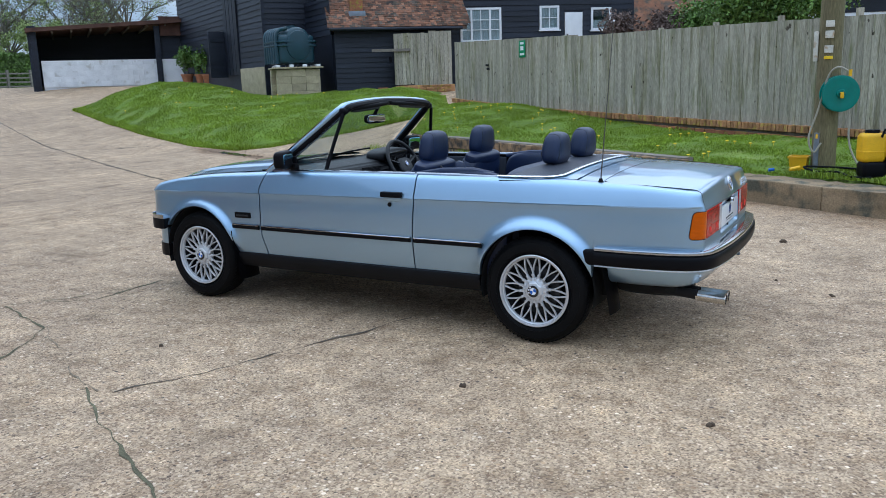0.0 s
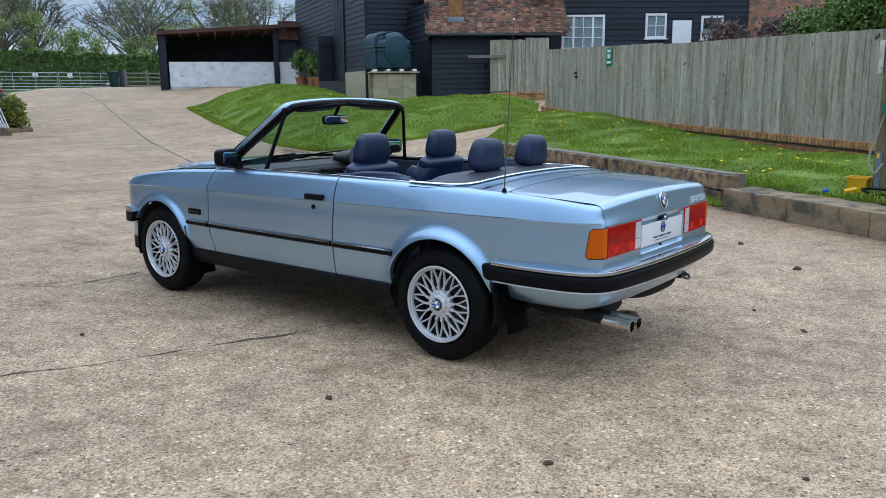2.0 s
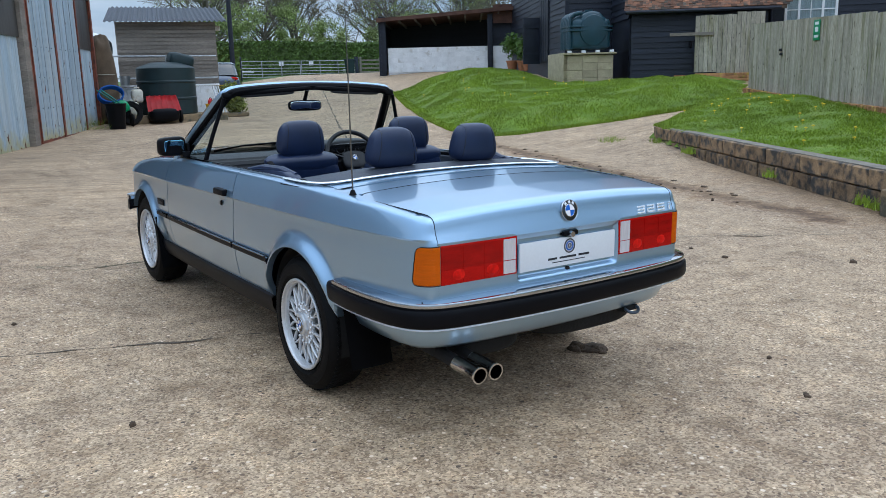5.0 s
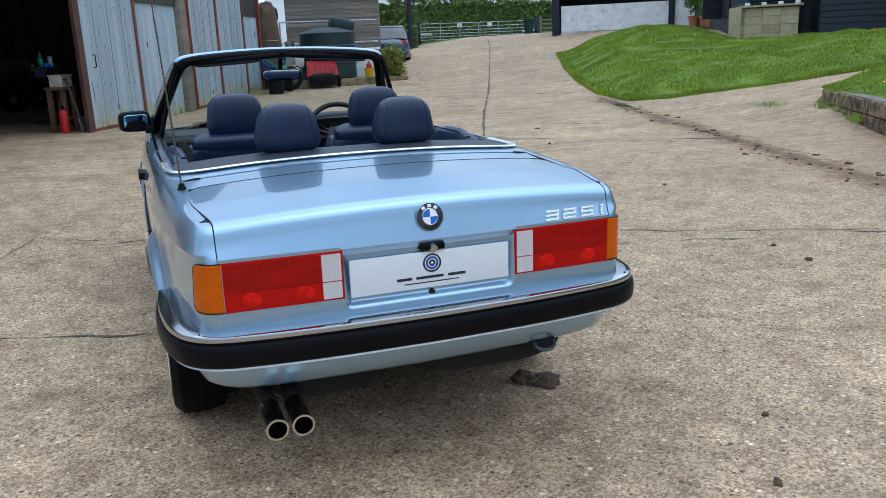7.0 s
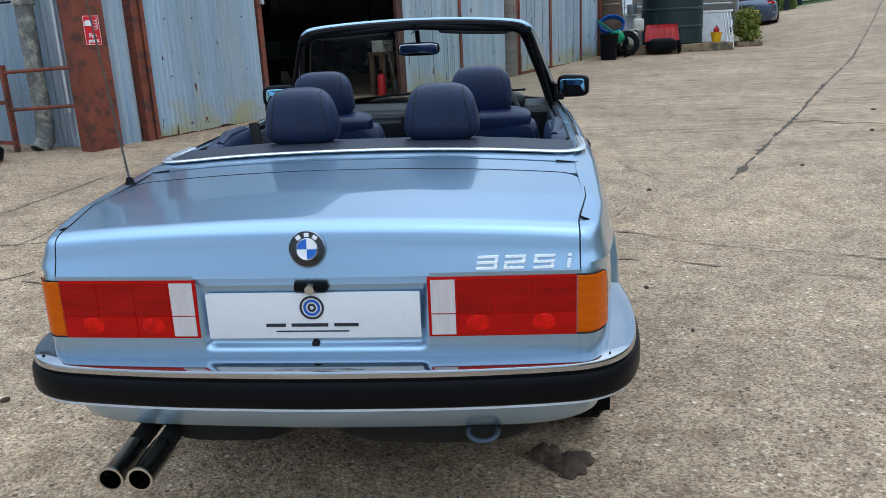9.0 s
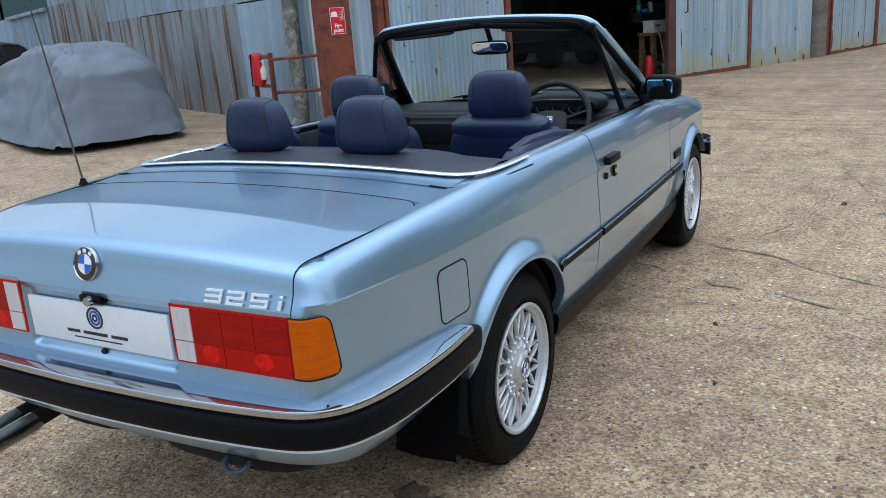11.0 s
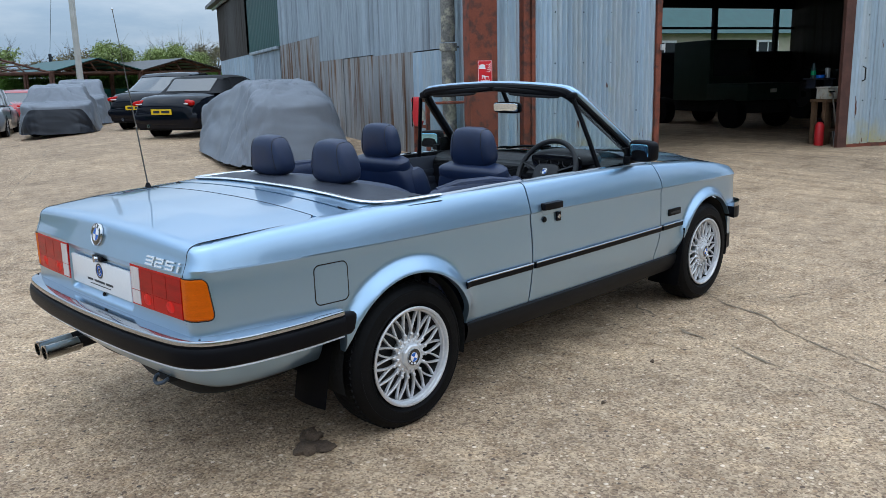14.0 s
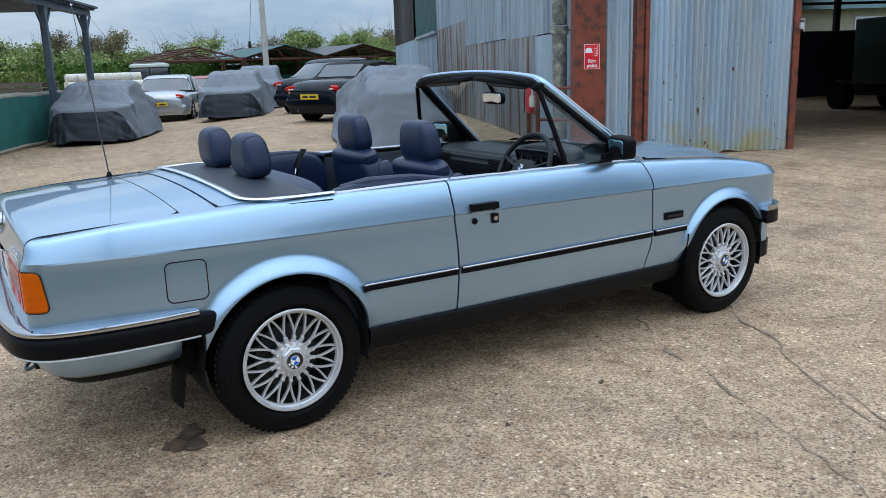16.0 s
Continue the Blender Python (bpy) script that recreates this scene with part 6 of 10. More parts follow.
def indicator(side, parent):
    """Amber lens wrapped round the rear corner, its forward end slanted and rounded."""
    z0, z1 = .6225, .7645
    vs = [0, .015, .04, .09, .16, .25, .4, .55, .7, .8, .88, .94, .975, .99, 1]
    us = [0, .012, .03, .07] + lin(.12, .94, 24) + [.965, .985, 1]

    def at(u, v, d):
        z = z0 + (z1 - z0) * v
        e = max(0.0, 1 - min(v, 1 - v) * (z1 - z0) / .022)
        x_end = .806 + .018 * v + .022 * (1 - math.sqrt(max(0.0, 1 - e * e)))
        if u < .1:
            y = .6135 + (TAIL_Y - .6135) * u / .1
            return Vector((rear_x(y) + d, side * y, z))
        q = 1 - (1 - tail_q(x_end, z)) * (u - .1) / .9
        p = tail_pt(q, z, d + side_off(TAIL_X, z) * math.cos(q * math.pi / 2))
        return Vector((p.x, side * p.y, z))

    bm = bmesh.new()
    cols = [[bm.verts.new(at(u, v, -.008 if u in (0, 1) or v in (0, 1) else (.0005 if u < .02 or u > .98 or v < .02 or v > .98 else .0025))) for v in vs] for u in us]
    for a, b in zip(cols, cols[1:]):
        for i in range(len(vs) - 1):
            bm.faces.new((a[i], b[i], b[i + 1], a[i + 1]))
    lens = part("indicator_lens", bm, M["amber_lens"], parent, "amber indicator lens", angle=60)
    rim = [at(u, 1, .0004) for u in us] + [at(1, v, .0004) for v in vs[::-1]] + [at(u, 0, .0004) for u in us[::-1]]
    # dark tube stands in for the shaded gap round the lens
    part("lens_seal", tube(bmesh.new(), rim, .0017, 5), M["gap"], lens)
    for zz in lin(.632, .752, 12):
        part("lens_rib", tube(bmesh.new(), [at(u, (zz - z0) / (z1 - z0), .0022) for u in lin(.14, .93, 18)], .0007, 4), M["amber_lens"], lens)
    return lens


for sd in (-1, 1):
    tl = lamp("tail_lamp", sd, .274, .613, .6215, .7655, .002, M["red_lens"], car, 16)
    tl["label"] = "red and amber tail lamp with clear reversing lens"
    for a, b, c, d in ((.281, .337, .627, .676), (.281, .337, .679, .759)):
        lamp("reversing_lens", sd, a, b, c, d, .0045, M["clear_lens"], tl, 5)
    indicator(sd, tl)
    for a, b in ((.342, .426), (.429, .518), (.521, .611)):
        lamp("lens_block", sd, a, b, .679, .758, .0036, M["red_lens_deep"], tl, 4)
        lamp("lens_block", sd, a, b, .626, .676, .0036, M["red_lens"], tl, 4)
    for yy in (.385, .535):
        part("reflector", rounded(bmesh.new(), .002, .030, .020, Matrix.Translation((rear_x(yy) + .0030, sd * yy, .654)), 2.2, 12), M["red_bulb"], tl, "bright red reflector")

plate = sub("number_plate", car, "white plate with a round blue emblem and dark bars of text")
part("plate_body", B(.874, .885, -.255, .255, .617, .730, bevel=.004), M["plate_white"], plate)
part("ring", lathe(bmesh.new(), [(.024, 0), (.024, .0015), (.029, .0015), (.029, 0)], 28, Matrix.Translation((.8852, 0, .694)) @ Matrix.Rotation(math.pi / 2, 4, "Y")), M["ink"], plate)
part("ring", lathe(bmesh.new(), [(.014, 0), (.014, .0015), (.020, .0015), (.020, 0)], 28, Matrix.Translation((.8852, 0, .694)) @ Matrix.Rotation(math.pi / 2, 4, "Y")), M["badge_blue"], plate)
part("ring", lathe(bmesh.new(), [(.005, 0), (.005, .0015), (.010, .0015), (.010, 0)], 20, Matrix.Translation((.8852, 0, .694)) @ Matrix.Rotation(math.pi / 2, 4, "Y")), M["ink"], plate)
for a, b in ((-.113, -.066), (-.052, .036), (.050, .108)):
    part("text_bar", B(.885, .8862, a, b, .647, .655), M["ink"], plate)
part("text_bar", B(.885, .8862, -.09, .085, .634, .637), M["ink"], plate)
part("lock_bezel", B(.868, .892, -.038, .042, .735, .755, bevel=.006), M["black_trim"], car)
part("boot_lock", lathe(bmesh.new(), [(0, .012), (.011, .012), (.013, 0)], 16, Matrix.Translation((.891, 0.002, .742)) @ Matrix.Rotation(math.pi / 2, 4, "Y")), M["chrome"], car, "chrome boot lock")
part("plate_screw", lathe(bmesh.new(), [(0, .008), (.009, .006), (.010, 0)], 12, Matrix.Translation((.873, .0, .600)) @ Matrix.Rotation(math.pi / 2, 4, "Y")), M["soot"], car)
for yy in (-.12, .10):
    part("plate_lamp", B(.872, .884, yy - .04, yy + .04, .757, .764, bevel=.002), M["black_trim"], car)


def roundel(parent, m, r, flat=False):
    e = parent if flat else sub("badge", parent, "round blue and white quartered enamel badge")
    ring = part("badge_rim", lathe(bmesh.new(), [(r, -.004), (r, .004), (r * .965, .0065), (r * .93, .004)], 40, m), M["chrome"], e)
    part("badge_band", lathe(bmesh.new(), [(r * .93, .004), (r * .60, .0055)], 40, m), M["badge_black"], e)
    part("badge_ring", lathe(bmesh.new(), [(r * .60, .0055), (r * .56, .0068), (r * .54, .006)], 40, m), M["chrome"], e)
    for q in range(4):
        bm = bmesh.new()
        c = bm.verts.new(m @ Vector((0, 0, .0066)))
        ar = [bm.verts.new(m @ Vector((r * .545 * math.cos(q * math.pi / 2 + k * math.pi / 16), r * .545 * math.sin(q * math.pi / 2 + k * math.pi / 16), .006))) for k in range(9)]
        for i in range(8):
            bm.faces.new((c, ar[i], ar[i + 1]))
        part("badge_quarter", bm, M["badge_blue"] if q % 2 else M["badge_white"], e)
    for k in range(3):
        a = math.pi / 2 + (1 - k) * .62
        mm = m @ Matrix.Rotation(a, 4, "Z") @ Matrix.Translation((r * .77, 0, .005))
        part("badge_mark", B(-r * .11, r * .11, -r * .13, r * .13, -.0005, .0012, mm), M["badge_white"], e)
    return e


# the badge frame: local x to the picture's right seen from behind, local z out of the panel
def facing(p, out, up):
    z = Vector(out).normalized()
    x = Vector(up).cross(z).normalized()
    y = z.cross(x)
    return Matrix(((x.x, y.x, z.x, p[0]), (x.y, y.y, z.y, p[1]), (x.z, y.z, z.z, p[2]), (0, 0, 0, 1)))


roundel(car, facing((.8785, 0, .834), (1, 0, .2), (0, 0, 1)), .043)


def lettering(text, m, size, material, parent, depth=.0015, name="lettering", align="CENTER", sx=1.0):
    cu = bpy.data.curves.new(name, "FONT")
    cu.offset = size * .03
    cu.body, cu.size, cu.extrude, cu.align_x, cu.align_y = text, size, depth, align, "CENTER"
    tmp = bpy.data.objects.new(name, cu)
    me = bpy.data.meshes.new_from_object(tmp)
    bpy.data.objects.remove(tmp)
    me.materials.clear()
    me.materials.append(material)
    ob = new(name, me)
    ob.parent = parent
    ob.matrix_basis = m @ Matrix.Diagonal((sx, 1, 1, 1))
    return ob


def model_digit(ch, y, parent):
    """Wide slanted numerals built from square chrome strokes."""
    w, h, t = .024, .0165, .0036
    m = facing((rear_x(y) - .008, y, .794), (1, y * .14, .30), (0, 0, 1)) @ Matrix(((1, .18, 0, 0), (0, 1, 0, 0), (0, 0, 1, 0), (0, 0, 0, 1)))
    bars = {"3": "tmbrR", "2": "tmbRl", "5": "tmbLr"}
    shape = {"t": (-w, w, h - 2 * t, h), "m": (-w, w, -t, t), "b": (-w, w, -h, -h + 2 * t), "R": (w - 2.4 * t, w, 0, h), "r": (w - 2.4 * t, w, -h, 0), "L": (-w, -w + 2.4 * t, 0, h), "l": (-w, -w + 2.4 * t, -h, 0)}
    bm = bmesh.new()
    if ch == "i":
        box(bm, -t * 1.3, t * 1.3, -h, h * .35, 0, .006, m, bevel=.001)
        box(bm, -t * 1.3, t * 1.3, h * .6, h, 0, .006, m, bevel=.001)
    else:
        for k in bars[ch]:
            box(bm, *shape[k], 0, .006 if k in "tmb" else .0056, m, bevel=.001)
    return part("model_lettering", bm, M["bright_metal"], parent, "chrome model numeral", smooth=False)


for ch, yy in (("3", .412), ("2", .474), ("5", .540), ("i", .596)):
    model_digit(ch, yy, car)


# bumpers
def sweep(name, path, prof, material, parent, label="", closed_prof=True, angle=40):
    """Draws a profile of (out, z) points along a plan path."""
    pts = spline(path, 8)
    tan = np.gradient(pts, axis=0)
    bm = bmesh.new()
    rings = []
    for (x, y), (tx, ty) in zip(pts, tan):
        k = math.hypot(tx, ty)
        nxx, nyy = -ty / k, tx / k
        rings.append([bm.verts.new((x + nxx * o, y + nyy * o, z)) for o, z in prof])
    n = len(prof)
    for a, b in zip(rings, rings[1:]):
        for i in range(n if closed_prof else n - 1):
            bm.faces.new((a[i], a[(i + 1) % n], b[(i + 1) % n], b[i]))
    if closed_prof:
        bm.faces.new(rings[0])
        bm.faces.new(rings[-1][::-1])
    return part(name, bm, material, parent, label, angle)


RB = [(.345, .768), (.5, .775), (.66, .767), (.775, .747), (.855, .71), (.904, .645), (.928, .54), (.949, .34), (.957, .15), (.96, 0)]
RB = RB + [(x, -y) for x, y in RB[-2::-1]]
bump = sub("rear_bumper", car, "chrome rear bumper with a black rubber band")
sweep("chrome_shell", RB, [(-.085, .5715), (-.03, .5710), (.0075, .5690), (.0100, .5678), (.0115, .5650), (.0121, .5610), (.0122, .5525), (.009, .5515), (-.05, .5515)], M["chrome"], bump, "bright chrome upper shell", angle=25)
sweep("rubber_band", RB, [(-.05, .5505), (.008, .5505), (.0085, .5455), (.016, .5435), (.0205, .536), (.0225, .524), (.0225, .494), (.019, .482), (.012, .476), (-.05, .474)], M["black_trim"], bump, "black rubber band")
sweep("lower_lip", RB, [(-.05, .4735), (.006, .4735), (.008, .468), (.0, .464), (-.05, .464)], M["alloy"], bump, "thin silver lower lip")
for sd in (-1, 1):
    part("end_cap", rounded(bmesh.new(), .048, .022, .043, Matrix.Translation((.322, sd * .757, .512)), 3.5, 10), M["black_trim"], bump)
    part("seam", B(.868, .874, sd * .69 - .002, sd * .69 + .002, .552, .5725), M["gap"], bump)
VAL = [(.40, .713), (.55, .72), (.68, .711), (.775, .684), (.84, .615), (.876, .49), (.892, .25), (.898, 0)]
VAL = VAL + [(x, -y) for x, y in VAL[-2::-1]]
sweep("rear_valance", VAL, [(.012, .50), (.010, .466), (-.004, .42), (-.022, .382), (-.045, .366), (-.10, .366), (-.09, .50)], M["paint"], car)
FB = [(-2.80, -.744), (-2.855, -.740), (-2.91, -.722), (-2.955, -.685), (-2.985, -.625), (-3.01, -.52), (-3.048, -.3), (-3.065, 0), (-3.048, .3), (-3.01, .52), (-2.985, .625), (-2.955, .685), (-2.91, .722), (-2.855, .740), (-2.80, .744)]
fbump = sub("front_bumper", car, "chrome and black front bumper")
sweep("chrome_shell", FB[::-1], [(-.05, .575), (.0, .566), (.012, .552), (-.05, .548)][::-1], M["chrome"], fbump)
sweep("rubber_band", FB[::-1], [(-.05, .547), (.012, .547), (.022, .53), (.02, .49), (-.05, .475)][::-1], M["black_trim"], fbump)
sweep("front_valance", [(-2.83, .708), (-2.90, .69), (-2.96, .61), (-3.03, .3), (-3.045, 0), (-3.03, -.3), (-2.96, -.61), (-2.90, -.69), (-2.83, -.708)], [(-.03, .55), (.0, .47), (.0, .36), (-.03, .34)], M["paint"], car)
sweep("chin_spoiler", [(-2.82, .715), (-2.90, .695), (-2.965, .62), (-3.035, .3), (-3.05, 0), (-3.035, -.3), (-2.965, -.62), (-2.90, -.695), (-2.82, -.715)], [(-.03, .36), (.006, .36), (.012, .29), (-.03, .27)], M["black_trim"], car)

# side trim, sills, mud flaps, handles
for sd in (-1, 1):
    for a, b in ((-2.175, -1.945), (-1.92, -.775), (-.752, -.305)):
        bm = bmesh.new()
        rows = []
        for ar in lin(arc_of(a), arc_of(b), 24):
            x, y, nxx, nyy = plan_at(ar)
            o = side_off(x, .535)
            rows.append([bm.verts.new((x + nxx * (d - o), sd * (y + nyy * (d - o)), z)) for d, z in ((0, .517), (.012, .519), (.015, .532), (.012, .546), (0, .548))])
        for p, q in zip(rows, rows[1:]):
            for k in range(4):
                bm.faces.new((p[k], p[k + 1], q[k + 1], q[k]))
        bm.faces.new(rows[0])
        bm.faces.new(rows[-1][::-1])
        st_ = part("side_moulding", bm, M["black_trim"], car)
        bm = bmesh.new()
        tube(bm, [(plan_at(ar)[0], sd * (plan_at(ar)[1] - side_off(plan_at(ar)[0], .545) + .012), .546) for ar in lin(arc_of(a), arc_of(b), 16)], .0045, 6)
        part("moulding_bead", bm, M["chrome"], st_, "thin chrome bead")
    bm = bmesh.new()
    rows = []
    for x in lin(-2.155, -.335, 30):
        y = plan_at(arc_of(x))[1]
        rows.append([bm.verts.new((x, sd * (y + d), z)) for d, z in ((-.03, .358), (-.014, .350), (-.010, .335), (-.016, .295), (-.035, .258), (-.09, .245), (-.2, .245))])
    for p, q in zip(rows, rows[1:]):
        for k in range(6):
            bm.faces.new((p[k], p[k + 1], q[k + 1], q[k]))
    part("sill", bm, M["sill_black"], car)
    for xf, nm in ((.375, "rear_mud_flap"), (-2.185, "front_mud_flap")):
        bm = bmesh.new()
        top, low = .50, .165 if xf < 0 else .20
        grid(bm, lambda u, v: Vector((xf + .05 * (1 - v) + .012 * math.sin(u * 3), sd * ((.785 if xf < 0 else .755) - .19 * u - .01 * (1 - v)), low + (top - low) * v)), lin(0, 1, 8), lin(0, 1, 8))
        bmesh.ops.solidify(bm, geom=list(bm.faces), thickness=.008)
        part(nm, bm, M["black_trim"], car, "black rubber mud flap")
    h = sub("door_handle", car, "black pull door handle")
    yb = plan_at(arc_of(-.89))[1]
    part("grip", B(-.965, -.825, sd * (yb - .02) if sd > 0 else -(yb + .021), sd * (yb + .021) if sd > 0 else -(yb - .02), .780, .812, bevel=.006), M["black_trim"], h)
    part("recess", rounded(bmesh.new(), .062, .006, .018, Matrix.Translation((-.895, sd * (yb - .008), .772)), 3, 10), M["paint"], h)
    part("door_lock", lathe(bmesh.new(), [(0, .006), (.011, .006), (.014, 0)], 18, facing((-.915 if sd < 0 else -.85, sd * (yb - .004), .735), (0, sd, 0), (0, 0, 1))), M["black_trim"], h)
    if sd > 0:
        part("key_lock", lathe(bmesh.new(), [(0, .008), (.010, .008), (.013, 0)], 18, facing((-.955, sd * (yb - .003), .737), (0, sd, 0), (0, 0, 1))), M["chrome"], h)
        part("lock_plate", B(-.972, -.938, yb - .004, yb + .003, .715, .758, bevel=.003), M["black_trim"], h)
    yb2 = plan_at(arc_of(-2.08))[1]
    rp = part("side_repeater", B(-2.150, -2.015, min(sd * (yb2 - .02), sd * (yb2 + .006)), max(sd * (yb2 - .02), sd * (yb2 + .006)), .590, .628, bevel=.003), M["black_trim"], car, "black slatted side badge")
    part("slat", B(-2.135, -2.03, min(sd * (yb2 + .006), sd * (yb2 + .008)), max(sd * (yb2 + .006), sd * (yb2 + .008)), .602, .612), M["alloy_shade"], rp)
# fuel flap on the right quarter
def flap_pt(u, v):
    x, z = .298 + .138 * u, .600 + .140 * v
    xx, yy, nxx, nyy = plan_at(arc_of(x))
    return Vector((xx, yy - side_off(xx, z) + .0010, z))


def rounded_rect_uv(n, r):
    out = []
    for cx, cy, a0 in ((1 - r, 1 - r, 0), (r, 1 - r, 90), (r, r, 180), (1 - r, r, 270)):
        out += [(cx + r * math.cos(radians(a0 + 90 * k / n)), cy + r * math.sin(radians(a0 + 90 * k / n))) for k in range(n + 1)]
    return out


ring = rounded_rect_uv(6, .16)
bm = bmesh.new()
outer = [bm.verts.new(flap_pt(u, v)) for u, v in ring]
inn = [bm.verts.new(flap_pt(.5 + (u - .5) * .6, .5 + (v - .5) * .6)) for u, v in ring]
c = bm.verts.new(flap_pt(.5, .5))
for i in range(len(ring)):
    j = (i + 1) % len(ring)
    bm.faces.new((outer[i], outer[j], inn[j], inn[i]))
    bm.faces.new((inn[i], inn[j], c))
fl = part("fuel_flap", bm, M["paint"], car)
part("flap_gap", tube(bmesh.new(), [flap_pt(.5 + (u - .5) * 1.035, .5 + (v - .5) * 1.035) - Vector((0, .0012, 0)) for u, v in ring], .0024, 6, closed=True), M["gap"], fl)
# aerial
ae = sub("aerial", car, "thin telescopic aerial standing on the rear wing")
part("foot", lathe(bmesh.new(), [(0, .022), (.008, .02), (.013, .006), (.016, 0)], 14, Matrix.Translation((.342, -.668, .898))), M["black_trim"], ae)
a0, a1 = Vector((.342, -.668, .91)), Vector((.412, -.71, 1.71))
for k, rr in ((0, .0034), (1, .0026), (2, .0018)):
    part("mast", tube(bmesh.new(), [a0.lerp(a1, k / 3), a0.lerp(a1, (k + 1) / 3)], rr, 8), M["mast"], ae)
part("mast_tip", rounded(bmesh.new(), .006, .006, .006, Matrix.Translation(a1), 2, 6), M["alloy"], ae)
# exhaust and tow eye
ex = sub("exhaust", car, "twin polished exhaust tailpipes")
for yy in (-.512, -.438):
    part("tailpipe", lathe(bmesh.new(), [(.030, .13), (.030, .26), (.033, .265), (.033, .272), (.027, .272), (.026, .12)], 22, Matrix.Translation((.70, yy, .305)) @ Matrix.Rotation(math.pi / 2 + .06, 4, "Y")), M["exhaust"], ex)
    part("pipe", tube(bmesh.new(), [(.60, yy, .312), (.74, yy, .307), (.84, yy, .299)], .026, 14), M["soot"], ex)
    part("bore", lathe(bmesh.new(), [(0, 0), (.027, 0)], 16, Matrix.Translation((.82, yy, .30)) @ Matrix.Rotation(math.pi / 2, 4, "Y")), M["soot"], ex)
part("silencer", rounded(bmesh.new(), .22, .20, .075, Matrix.Translation((.55, -.30, .325)), 3.5, 14), M["under"], ex)
part("hanger", B(.66, .72, -.54, -.41, .30, .35, bevel=.006), M["under"], ex)
part("spare_wheel_well", rounded(bmesh.new(), .26, .3, .1, Matrix.Translation((.55, .25, .36)), 3.5, 14), M["under"], car)
M["steel_dark"] = mat("dark_blue_grey_steel", (0.07, 0.09, 0.12), 0.4, 0.5, var=0.2, scale=20, bump=0.05)
te = sub("towing_eye", car, "dark steel towing eye under the bumper")
part("loop", tube(bmesh.new(), [(.865 + .022 * math.sin(a), .39 + .036 * math.cos(a), .366 - .016 * max(0, math.sin(a))) for a in lin(-.5, math.pi + .5, 14)], .007, 8), M["steel_dark"], te)
part("bracket", B(.80, .86, .345, .435, .352, .375, bevel=.006), M["under"], te)
# underside and wheel housings
part("boot_floor", B(.36, .79, -.50, .50, .375, .42), M["under"], car)
part("underbody", B(-2.8, .36, -.60, .60, .27, .42), M["under"], car)
for xc, ra, zw in WHEELS:
    for sd in (-1, 1):
        bm = bmesh.new()
        ang = lin(-.25, math.pi + .25, 24)
        rings = [[bm.verts.new((xc + (ra - .002) * math.cos(a), sd * y, zw + (ra - .002) * math.sin(a))) for a in ang] for y in (.742, .45)]
        for i in range(len(ang) - 1):
            bm.faces.new((rings[0][i], rings[0][i + 1], rings[1][i + 1], rings[1][i]))
        cc = bm.verts.new((xc, sd * .45, zw))
        for i in range(len(ang) - 1):
            bm.faces.new((rings[1][i], rings[1][i + 1], cc))
        part("wheel_arch_liner", bm, M["under"], car)


